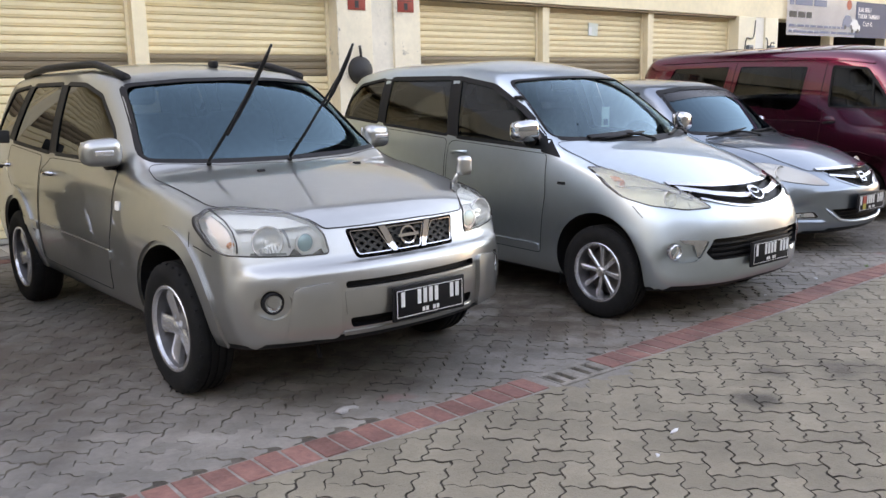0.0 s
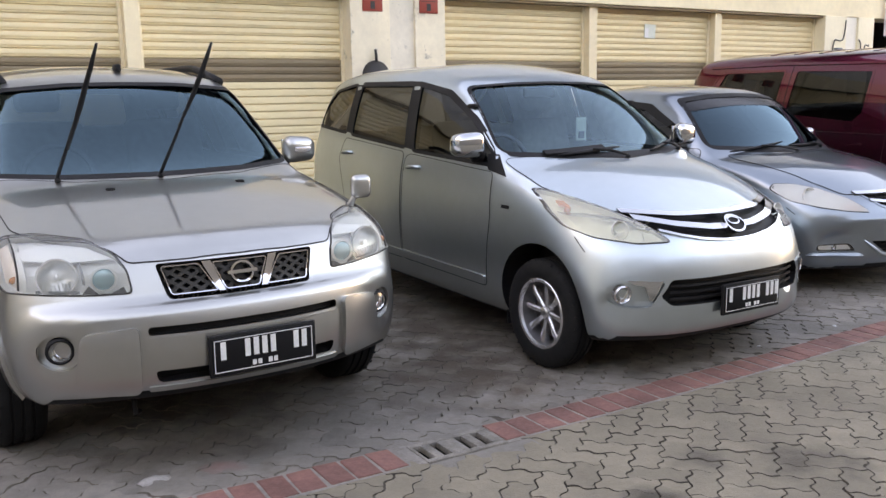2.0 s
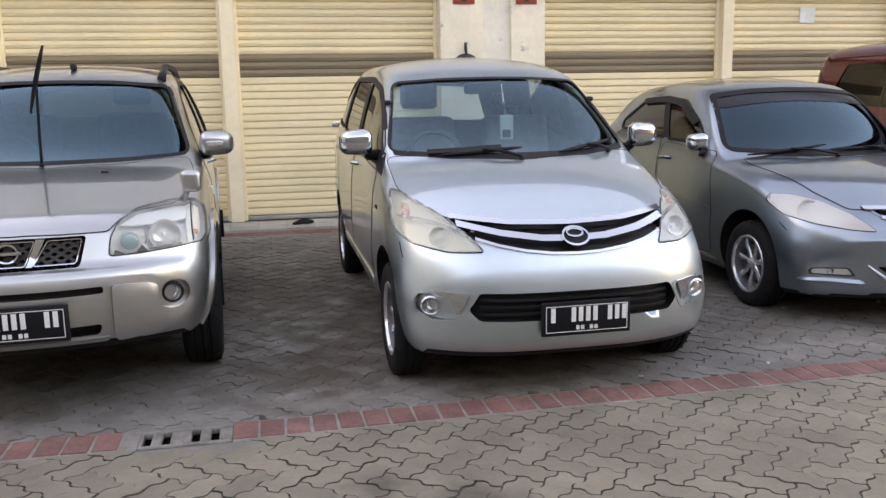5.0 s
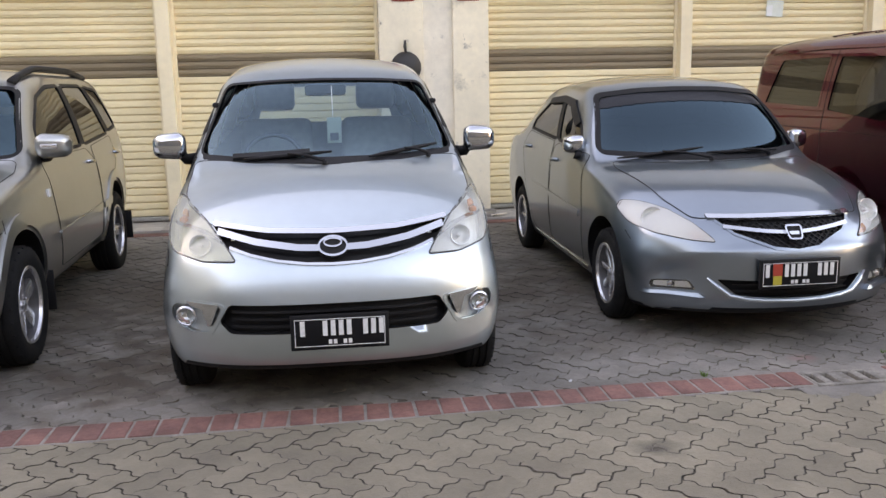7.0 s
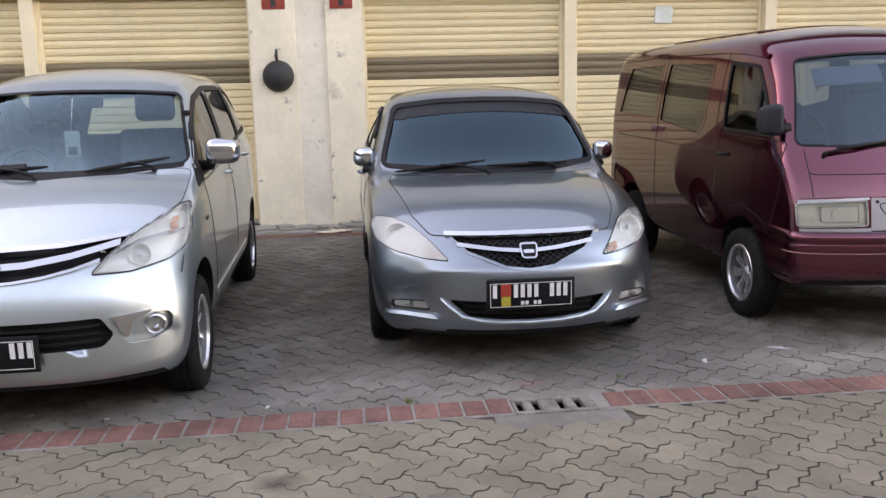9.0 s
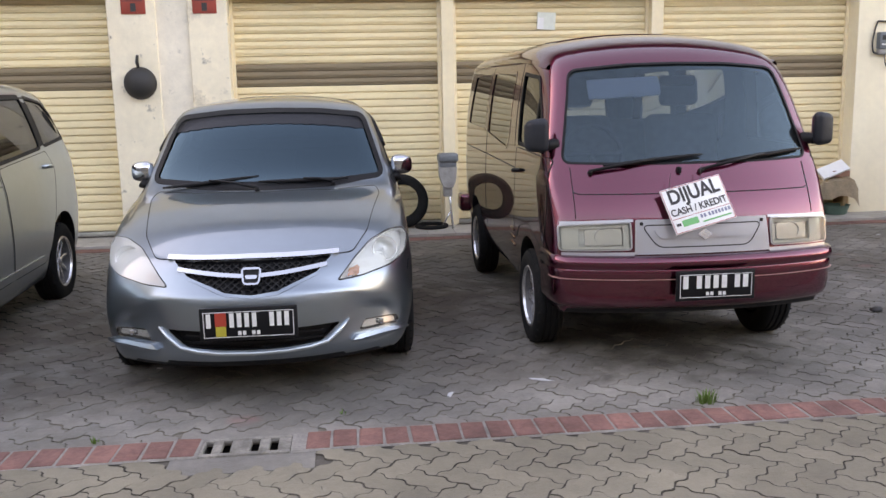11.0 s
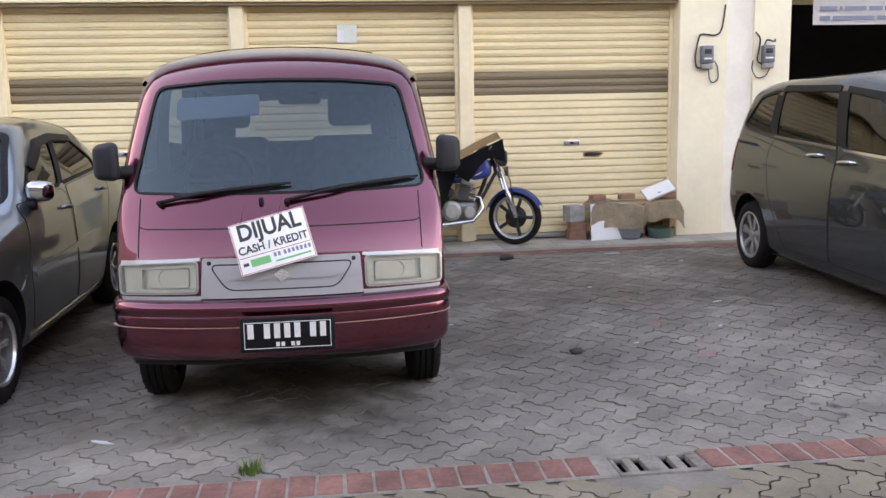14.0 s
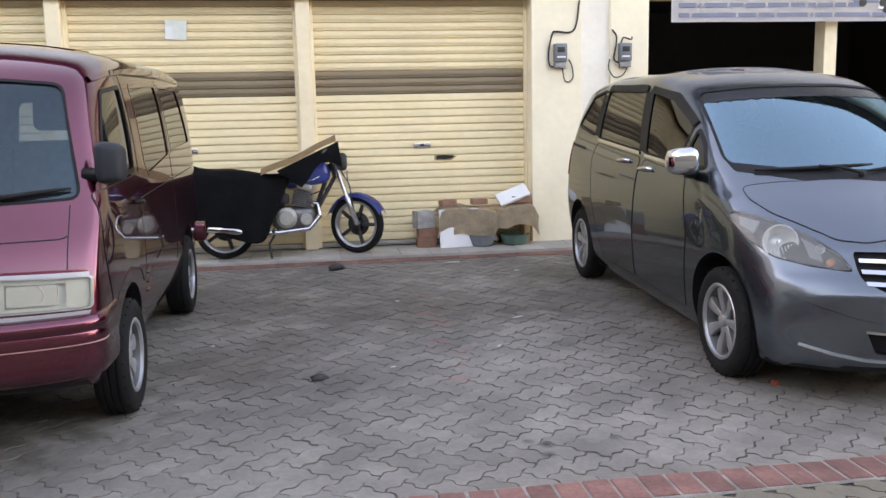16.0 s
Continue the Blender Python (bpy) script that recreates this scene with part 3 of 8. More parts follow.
def carve(name, bm, slots, cutters, parent, skin):
    """A shell with holes and pockets cut by prisms; each cutter is (bmesh, index of the slot its walls take)."""
    def raw(b, idx):
        me = bpy.data.meshes.new("cutter")
        for f in b.faces:
            f.material_index, f.smooth = idx, True
        b.to_mesh(me)
        b.free()
        for m in slots:
            me.materials.append(m)
        return me
    ob = new(name, raw(bm, 0))
    size = [max(v.co[k] for v in ob.data.vertices) - min(v.co[k] for v in ob.data.vertices) for k in range(3)]
    for b, idx in cutters:
        t = new("cutter", raw(b, idx))
        for trial in range(5):
            t.matrix_world = Matrix.Translation((0.0007 * trial, 0.0005 * trial, 0.0009 * trial))
            md = ob.modifiers.new("cut", "BOOLEAN")
            md.operation, md.solver, md.object = "DIFFERENCE", "EXACT", t
            bpy.context.view_layer.update()
            me = bpy.data.meshes.new_from_object(ob.evaluated_get(bpy.context.evaluated_depsgraph_get()))
            ob.modifiers.clear()
            n = len(me.vertices)
            if n > 200 and all(max(v.co[k] for v in me.vertices) - min(v.co[k] for v in me.vertices) > 0.97 * size[k] for k in range(3)) and len(me.polygons) > 0.6 * len(ob.data.polygons):
                ob.data = me
                break
            print("cut failed", name, idx, trial, n)
        bpy.data.objects.remove(t)
    me = ob.data
    bpy.data.objects.remove(ob)
    b = bmesh.new()
    b.from_mesh(me)
    bmesh.ops.remove_doubles(b, verts=b.verts, dist=0.0004)
    for f in b.faces:
        if f.material_index == 0 and f.normal.z < -0.6 and f.calc_center_median().z < 0.4:
            f.material_index = 1
    ob = part(name, b, slots, parent)
    me = ob.data
    near = [skin.nearest(v.co) for v in me.vertices]
    normals = []
    for f in me.polygons:
        own = [near[v] for v in f.vertices]
        outer = f.material_index < 2 and all(d < 0.002 and n.dot(f.normal) > 0.3 for n, d in own)
        flat = f.material_index >= 2 or any(d >= 0.002 for n, d in own)
        for n, d in own:
            normals.append(tuple(n) if outer else (tuple(f.normal) if flat else (0, 0, 0)))
    me.normals_split_custom_set(normals)
    return ob

# ---- the shop row ----
def structure(name, bm, material, label, category, parent=None, smooth=False):
    ob = part(name, bm, material, parent, smooth=smooth)
    return tagged(ob, label, category, kind="structure")


FLOOR_Z, HEAD_Z, FRONT = 0.12, 2.68, 9.04

def at_slope(x0, x1, y0, y1, dz):
    b = bmesh.new()
    b.faces.new([b.verts.new((x, y, ground_z(y) + dz)) for x, y in ((x0, y0), (x1, y0), (x1, y1), (x0, y1))])
    return b


DRAINS = (3.245, 7.625, 11.55)
band_y = pchip([(-80, 3.02), (1.5, 3.02), (3.2, 2.995), (5.0, 3.02), (7.0, 3.085), (8.5, 3.10), (13.5, 3.095), (100, 3.095)])
b = bmesh.new()
rows = [-80, -2.5, 2.88, 3.0, 3.14, 3.2, 3.3, 3.4, 3.5, 3.6, 5, 5.5, 6, 6.5, 7, 7.5, 8, 9.0]
cols = sorted([-80, -2.9, 5, 5.2, 5.4, 5.6, 5.8, 6, 6.2, 6.4, 22.9, 100] + [d + e for d in DRAINS for e in (-0.18, 0.18)])
grid = [[b.verts.new((x, y, ground_z(y, x) - 0.009)) for x in cols] for y in rows]
for i in range(len(rows) - 1):
    for j in range(len(cols) - 1):
        mx = (cols[j] + cols[j + 1]) / 2
        if 2.88 <= rows[i] < 3.14 and any(abs(mx - d) < 0.1 for d in DRAINS):
            continue
        f = b.faces.new((grid[i][j], grid[i][j + 1], grid[i + 1][j + 1], grid[i + 1][j]))
        f.material_index = (2 if rows[i] > 3.15 else 0) if -2.6 < rows[i] and -3 < mx < 23 else 1
GROUND = structure("ground", b, [JOINT, PAVER_MASS, JOINT_YARD], "paved yard with dark sandy joints and oil stains", "ground")

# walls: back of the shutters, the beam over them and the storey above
structure("wall_shutter_back", boxed(-14, 15.32, 9.34, 9.6, 0, HEAD_Z), ROOM_SHADE, "dark wall behind the shutters", "wall")
structure("beam", boxed(-50, 30, FRONT + 0.02, 9.6, HEAD_Z + 0.03, 3.35, bevel=0.006), CREAM, "cream plastered beam over the shutters", "beam")
# brown strip stands in for the shadow line under the beam
structure("beam_soffit", boxed(-14, 15.32, FRONT + 0.05, 9.33, HEAD_Z, HEAD_Z + 0.028), BROWN, "underside strip of the beam, its shade put on in brown", "beam")
structure("wall_upper", boxed(-50, 30, FRONT + 0.06, 9.6, 3.352, 6.42), UPPER, "pale grey upper storey wall", "wall")
# unseen stretch beyond x = -14, added so the row holds off the sun
structure("wall_front_west", boxed(-50, -14, 9.06, 9.6, 0, 2.70), CREAM, "unseen plain cream wall added further along the row", "wall")
# unseen wall, added to cut the low light on car fronts
structure("wall_opposite", boxed(-60, 75, -19.4, -19, 0, 11.5), SHADE_WALL, "unseen dark wall added across the yard to cut low light", "wall")
# unseen, added tall enough to keep the low sun off the yard
structure("wall_far_west", boxed(-52, -50.1, -40, 80, 0, 30), PLAIN_WALL, "unseen far wall added to close off the yard", "wall")
structure("wall_far_east", boxed(60, 60.4, -19.4, 12, 0, 6), PLAIN_WALL, "unseen far wall added to close off the yard", "wall")
for x0, x1 in ((-2.74, -2.33), (-1.98, -1.48), (5.66, 6.16), (6.49, 6.90), (14.03, 14.58), (14.89, 15.32)):
    structure("pillar", boxed(x0, x1, FRONT, 9.34, 0.04, HEAD_Z + 0.029, bevel=0.008), CREAM_WORN if x0 < 10 else CREAM_CLEAN, "cream painted pillar, scuffed towards the ground" if x0 < 10 else "clean cream painted pillar", "pillar")
for x0, x1 in ((-2.33, -1.98), (6.16, 6.49), (14.58, 14.89)):
    structure("pilaster", boxed(x0, x1, FRONT + 0.035, 9.34, 0.04, HEAD_Z + 0.029), WHITEWASH if x0 < 10 else PLASTER_CLEAN, "off-white plastered strip between two pillars", "pillar")
for x0, x1 in ((0.86, 1.01), (3.25, 3.40), (9.20, 9.34), (11.60, 11.74)):
    structure("shutter_post", boxed(x0, x1, 9.13, 9.33, FLOOR_Z, HEAD_Z, bevel=0.006), CREAM, "cream steel post between two shutters", "post")
# scalloped tile eave over the shop front
b = bmesh.new()
n = 800
for i in range(n + 1):
    x = -50 + 80 * i / n
    lift = 0.09 * abs(math.sin(math.pi * x / 0.30))
    for y, z in ((8.0, 6.10), (13.5, 7.8)):
        b.verts.new((x, y + (lift if y < 9 else 0), z + lift))
b.verts.ensure_lookup_table()
for i in range(n):
    b.faces.new((b.verts[2 * i], b.verts[2 * i + 2], b.verts[2 * i + 3], b.verts[2 * i + 1]))
r = bmesh.ops.extrude_face_region(b, geom=b.faces[:])
bmesh.ops.translate(b, vec=(0, 0.02, -0.06), verts=[v for v in r["geom"] if isinstance(v, bmesh.types.BMVert)])
bmesh.ops.recalc_face_normals(b, faces=b.faces)
structure("eave", b, TILE_DARK, "dark tiled eave with a scalloped edge", "roof", smooth=True)
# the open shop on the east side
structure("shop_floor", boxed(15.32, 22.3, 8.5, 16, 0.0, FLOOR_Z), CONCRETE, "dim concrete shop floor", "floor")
structure("shop_wall_back", boxed(15.0, 22.5, 16, 16.2, 0, 4), ROOM_SHADE, "back wall of the open shop, coloured as shade", "wall")
structure("shop_wall_side", boxed(15.1, 15.32, 9.342, 16, 0, 4), ROOM_SHADE, "side wall of the open shop, coloured as shade", "wall")
structure("shop_wall_side", boxed(22.3, 22.5, 9.61, 16, 0, 4), ROOM_SHADE, "side wall of the open shop, coloured as shade", "wall")
structure("shop_ceiling", boxed(15.0, 22.5, 9.602, 16.2, 3.3, 3.5), ROOM_SHADE, "ceiling of the open shop, coloured as shade", "ceiling")
structure("shop_post", boxed(17.42, 17.57, 9.13, 9.33, FLOOR_Z, 3.38, bevel=0.006), CREAM, "cream steel post in the open shop front", "post")
structure("shop_post", boxed(19.80, 19.95, 9.13, 9.33, FLOOR_Z, 3.38, bevel=0.006), CREAM, "cream steel post in the open shop front", "post")
structure("wall_east", boxed(22.3, 30, FRONT + 0.03, 9.6, 0, 3.38), CREAM, "cream shop front", "wall")

# the raised walk along the shops, with its red edging
structure("walk_slab", boxed(-14, 15.318, 8.50, 9.338, 0.0, FLOOR_Z - 0.012, bevel=0.008), CONCRETE, "raised concrete walk along the shutters", "pavement")

# roller shutters
SLAT = 0.0815


def slat_mesh(width, twin):
    """One slat: a nearly flat face over a narrow groove; twin slats carry a second fine groove."""
    b = bmesh.new()
    prof = [(0.022, 0.0), (0.022, 0.0095), (-0.004, 0.0115), (-0.005, 0.015)]
    if twin:
        prof += [(-0.005, 0.0235), (0.008, 0.0245), (0.008, 0.0305), (-0.005, 0.032)]
    prof += [(-0.0062, 0.045), (-0.0055, 0.064), (-0.004, 0.0755), (-0.003, 0.0805), (0.022, SLAT)]
    ends = [[b.verts.new((x, y, z)) for y, z in prof] for x in (0, width)]
    for i in range(len(prof) - 1):
        b.faces.new((ends[0][i], ends[1][i], ends[1][i + 1], ends[0][i + 1]))
    me = bpy.data.meshes.new("slat")
    b.to_mesh(me)
    b.free()
    return me


for k, (x0, x1) in enumerate(((-1.48, 0.86), (1.01, 3.25), (3.40, 5.66), (6.90, 9.20), (9.34, 11.60), (11.74, 14.03))):
    sh = structure("roller_shutter", boxed(x0, x1, 9.287, 9.31, FLOOR_Z, HEAD_Z), ROOM_SHADE, "closed cream roller shutter with a brown slatted band", "shutter")
    data = {}
    for key, m in (("plain", SHUTTER), ("twin", SHUTTER), ("brown", BROWN)):
        data[key] = slat_mesh(x1 - x0, key != "plain")
        data[key].materials.append(m)
    for i in range(31):
        s = new("slat", data["plain" if i < 19 else "brown" if i < 22 else "twin"])
        s.location = (x0, 9.262 + random.uniform(-0.001, 0.001), 0.1715 + SLAT * i)
        s.rotation_euler = (random.uniform(-0.006, 0.006), 0, 0)
        s.parent = sh
    part("bottom_bar", boxed(x0, x1, 9.245, 9.275, FLOOR_Z, FLOOR_Z + 0.05, bevel=0.006), ALLOY_DULL, sh)
    for gx in (x0, x1 - 0.035):
        part("guide_rail", boxed(gx, gx + 0.035, 9.235, 9.29, FLOOR_Z, HEAD_Z, bevel=0.003), CREAM, sh)
    lx = (x0 + x1) / 2
    lock = part("lock_plate", boxed(lx - 0.10, lx + 0.08, 9.238, 9.256, 1.155, 1.205, bevel=0.004), ALLOY, sh, "small pale lock plate")
    part("keyhole", boxed(lx - 0.03, lx + 0.01, 9.232, 9.24, 1.17, 1.19, bevel=0.003), BLACK, lock)
    if k == 5:
        part("letter_slot", prism(rounded([(lx + 0.14, 1.062), (lx + 0.22, 1.068), (lx + 0.30, 1.06), (lx + 0.345, 1.052), (lx + 0.31, 1.036), (lx + 0.24, 1.022), (lx + 0.14, 1.028)], 0.008), "y", 9.248, 9.262), PIT, sh, "torn dark slot with a rusty edge")
        part("slot_rust", prism(rounded([(lx + 0.12, 1.072), (lx + 0.32, 1.07), (lx + 0.37, 1.052), (lx + 0.30, 1.012), (lx + 0.12, 1.018)], 0.012), "y", 9.2525, 9.262), RUSTY, sh)

def curves(**tabs):
    return {k: (pchip(v) if isinstance(v, list) else v) for k, v in tabs.items()}


XTRAIL = curves(
    track=0.022, drop=0.035, length=4.525, front=0.92, rear=3.545, tyre=0.343, tread=0.215, mid=0.5, tuck=0.10, soft=3,
    ztop=[(0, 0.56), (0.012, 0.65), (0.03, 0.685), (0.085, 0.705), (0.10, 0.73), (0.115, 0.82), (0.14, 0.862), (0.19, 0.902), (0.26, 0.93), (0.4, 0.957), (0.8, 1.032), (1.0, 1.063), (1.11, 1.078), (1.14, 1.086), (1.24, 1.13), (1.9, 1.575), (2.03, 1.615), (2.6, 1.675), (3.5, 1.67), (4.15, 1.63), (4.32, 1.47), (4.45, 1.0), (4.51, 0.7), (4.525, 0.62)],
    zbot=[(0, 0.48), (0.02, 0.39), (0.06, 0.335), (0.12, 0.30), (0.5, 0.27), (4.1, 0.26), (4.47, 0.36), (4.525, 0.5)],
    w=[(0, 0.74), (0.03, 0.80), (0.12, 0.862), (0.4, 0.888), (1.0, 0.90), (3.2, 0.89), (4.1, 0.86), (4.47, 0.8), (4.525, 0.7)],
    zsh=[(0, 0.5), (0.1, 0.78), (0.2, 0.885), (0.32, 0.918), (0.8, 0.985), (1.2, 1.03), (2.0, 1.03), (4.2, 1.06), (4.525, 0.6)],
    xsh=[(0, 0.70), (0.15, 0.82), (0.6, 0.84), (1.2, 0.85), (4.0, 0.85), (4.47, 0.76), (4.525, 0.66)],
    xr=[(0, 0.6), (0.3, 0.66), (1.1, 0.745), (1.3, 0.74), (1.9, 0.655), (3.5, 0.64), (4.2, 0.63), (4.525, 0.55)],
    dr=[(0, 0.02), (0.3, 0.03), (1.15, 0.03), (1.9, 0.035), (2.3, 0.05), (4.1, 0.05), (4.525, 0.02)],
    sweep=[(0, 0.24), (0.15, 0.26), (0.6, 0.16), (1.2, 0.16), (1.9, 0.12), (2.6, 0), (3.9, 0), (4.525, -0.1)])
AVANZA = curves(
    bow=3.2, drop=0.035, length=4.14, front=0.72, rear=3.375, tyre=0.308, tread=0.185, mid=0.5, tuck=0.10, soft=3,
    ztop=[(0, 0.50), (0.015, 0.58), (0.05, 0.68), (0.1, 0.76), (0.18, 0.815), (0.3, 0.872), (0.5, 0.962), (0.75, 1.048), (0.92, 1.09), (1.02, 1.13), (1.72, 1.555), (1.88, 1.615), (2.4, 1.69), (3.2, 1.69), (3.78, 1.64), (3.95, 1.47), (4.05, 1.1), (4.12, 0.7), (4.14, 0.6)],
    zbot=[(0, 0.40), (0.015, 0.30), (0.05, 0.235), (0.12, 0.20), (0.4, 0.18), (3.7, 0.20), (4.05, 0.3), (4.14, 0.45)],
    w=[(0, 0.74), (0.03, 0.80), (0.12, 0.83), (0.4, 0.842), (0.8, 0.84), (3.2, 0.83), (3.8, 0.81), (4.05, 0.76), (4.14, 0.68)],
    zsh=[(0, 0.46), (0.1, 0.70), (0.25, 0.80), (0.6, 0.92), (1.0, 0.98), (2.0, 1.0), (3.9, 1.06), (4.14, 0.6)],
    xsh=[(0, 0.62), (0.15, 0.74), (0.5, 0.80), (1.0, 0.805), (3.7, 0.80), (4.05, 0.72), (4.14, 0.62)],
    xr=[(0, 0.5), (0.3, 0.64), (0.95, 0.745), (1.1, 0.74), (1.75, 0.63), (3.4, 0.60), (3.9, 0.57), (4.14, 0.5)],
    dr=[(0, 0.03), (0.3, 0.05), (1.0, 0.04), (1.75, 0.04), (2.2, 0.06), (3.9, 0.06), (4.14, 0.02)],
    sweep=[(0, 0.25), (0.15, 0.29), (0.6, 0.24), (1.0, 0.20), (1.75, 0.11), (2.4, 0), (3.7, 0), (4.14, -0.1)])
CITY = curves(
    length=4.39, front=0.87, rear=3.32, tyre=0.29, tread=0.185, mid=0.5, tuck=0.10, soft=3,
    ztop=[(0, 0.46), (0.008, 0.54), (0.022, 0.575), (0.06, 0.605), (0.105, 0.665), (0.16, 0.715), (0.24, 0.75), (0.36, 0.806), (0.5, 0.860), (0.7, 0.910), (0.9, 0.944), (1.06, 0.970), (1.16, 1.005), (1.80, 1.435), (1.98, 1.49), (2.5, 1.525), (3.05, 1.485), (3.35, 1.40), (3.85, 1.1), (4.05, 1.06), (4.28, 1.03), (4.35, 0.8), (4.39, 0.6)],
    zbot=[(0, 0.38), (0.015, 0.29), (0.05, 0.22), (0.12, 0.18), (0.4, 0.16), (3.9, 0.18), (4.3, 0.3), (4.39, 0.45)],
    w=[(0, 0.66), (0.03, 0.74), (0.12, 0.81), (0.4, 0.845), (0.9, 0.85), (3.4, 0.845), (4.0, 0.82), (4.3, 0.76), (4.39, 0.66)],
    zsh=[(0, 0.44), (0.1, 0.62), (0.25, 0.70), (0.7, 0.83), (1.15, 0.90), (2.0, 0.94), (3.8, 1.0), (4.3, 0.95), (4.39, 0.6)],
    xsh=[(0, 0.6), (0.15, 0.74), (0.5, 0.81), (1.1, 0.825), (3.7, 0.81), (4.3, 0.7), (4.39, 0.6)],
    xr=[(0, 0.5), (0.3, 0.62), (1.05, 0.755), (1.2, 0.745), (1.85, 0.635), (3.0, 0.59), (3.4, 0.585), (3.85, 0.64), (4.39, 0.5)],
    dr=[(0, 0.03), (0.3, 0.05), (1.1, 0.045), (1.85, 0.04), (2.3, 0.06), (3.3, 0.05), (4.39, 0.02)],
    sweep=[(0, 0.30), (0.15, 0.34), (0.6, 0.25), (1.1, 0.21), (1.85, 0.11), (2.5, 0), (3.2, 0), (3.8, -0.15), (4.39, -0.12)])
CARRY = curves(
    track=0.02, length=3.87, front=0.80, rear=2.97, tyre=0.29, tread=0.175, mid=0.5, tuck=0.06, soft=3,
    ztop=[(0, 0.56), (0.012, 0.63), (0.03, 0.70), (0.05, 0.80), (0.075, 0.885), (0.12, 0.98), (0.18, 1.08), (0.22, 1.155), (0.545, 1.685), (0.63, 1.745), (0.82, 1.815), (1.15, 1.86), (1.5, 1.87), (3.0, 1.87), (3.55, 1.84), (3.72, 1.70), (3.83, 1.1), (3.87, 0.7)],
    zbot=[(0, 0.50), (0.015, 0.42), (0.04, 0.37), (0.1, 0.33), (0.4, 0.31), (3.5, 0.33), (3.82, 0.4), (3.87, 0.55)],
    w=[(0, 0.73), (0.03, 0.76), (0.1, 0.778), (0.4, 0.785), (3.4, 0.785), (3.7, 0.76), (3.82, 0.72), (3.87, 0.66)],
    zsh=[(0, 0.53), (0.05, 0.76), (0.11, 0.9), (0.2, 1.05), (0.6, 1.1), (3.6, 1.1), (3.87, 0.65)],
    xsh=[(0, 0.69), (0.07, 0.765), (0.3, 0.778), (3.6, 0.77), (3.82, 0.69), (3.87, 0.64)],
    xr=[(0, 0.63), (0.07, 0.715), (0.19, 0.745), (0.54, 0.69), (1.0, 0.70), (3.5, 0.695), (3.87, 0.61)],
    dr=[(0, 0.02), (0.19, 0.02), (0.54, 0.05), (1.0, 0.08), (3.6, 0.08), (3.87, 0.02)],
    sweep=[(0, 0.13), (0.2, 0.13), (0.6, 0.10), (1.1, 0), (3.4, 0), (3.87, -0.05)])
FREED = curves(
    length=4.33, front=0.82, rear=3.60, tyre=0.303, tread=0.185, mid=0.5, tuck=0.10, soft=3,
    ztop=[(0, 0.50), (0.01, 0.575), (0.03, 0.61), (0.085, 0.662), (0.125, 0.70), (0.15, 0.765), (0.18, 0.805), (0.3, 0.877), (0.42, 0.942), (0.52, 0.99), (0.62, 1.035), (0.70, 1.078), (1.62, 1.575), (1.78, 1.635), (1.98, 1.68), (2.5, 1.735), (3.3, 1.73), (4.01, 1.665), (4.145, 1.49), (4.245, 1.1), (4.305, 0.7), (4.33, 0.6)],
    zbot=[(0, 0.38), (0.015, 0.29), (0.05, 0.22), (0.12, 0.18), (0.4, 0.16), (3.9, 0.18), (4.1, 0.3), (4.33, 0.45)],
    w=[(0, 0.66), (0.03, 0.74), (0.12, 0.80), (0.4, 0.84), (0.8, 0.85), (3.3, 0.85), (4.01, 0.83), (4.245, 0.78), (4.33, 0.7)],
    zsh=[(0, 0.46), (0.1, 0.66), (0.25, 0.80), (0.42, 0.90), (0.7, 0.985), (1.0, 1.02), (2.0, 1.04), (4.01, 1.09), (4.33, 0.6)],
    xsh=[(0, 0.62), (0.15, 0.75), (0.5, 0.80), (1.0, 0.81), (3.9, 0.805), (4.245, 0.74), (4.33, 0.64)],
    xr=[(0, 0.5), (0.3, 0.63), (0.62, 0.725), (0.85, 0.73), (1.62, 0.635), (3.4, 0.61), (4.06, 0.60), (4.33, 0.52)],
    dr=[(0, 0.03), (0.3, 0.05), (0.7, 0.045), (1.62, 0.04), (2.2, 0.06), (4.01, 0.06), (4.33, 0.02)],
    sweep=[(0, 0.30), (0.15, 0.36), (0.6, 0.28), (0.95, 0.28), (1.8, 0.18), (2.5, 0), (3.9, 0), (4.33, -0.1)])


def stand(x, y, turn=0.0):
    """A car's pose: its nose at x, y, on the sloping yard."""
    return Matrix.Translation((x, y, ground_z(y))) @ pose(0, 0, 0, 0.66, 0, turn)



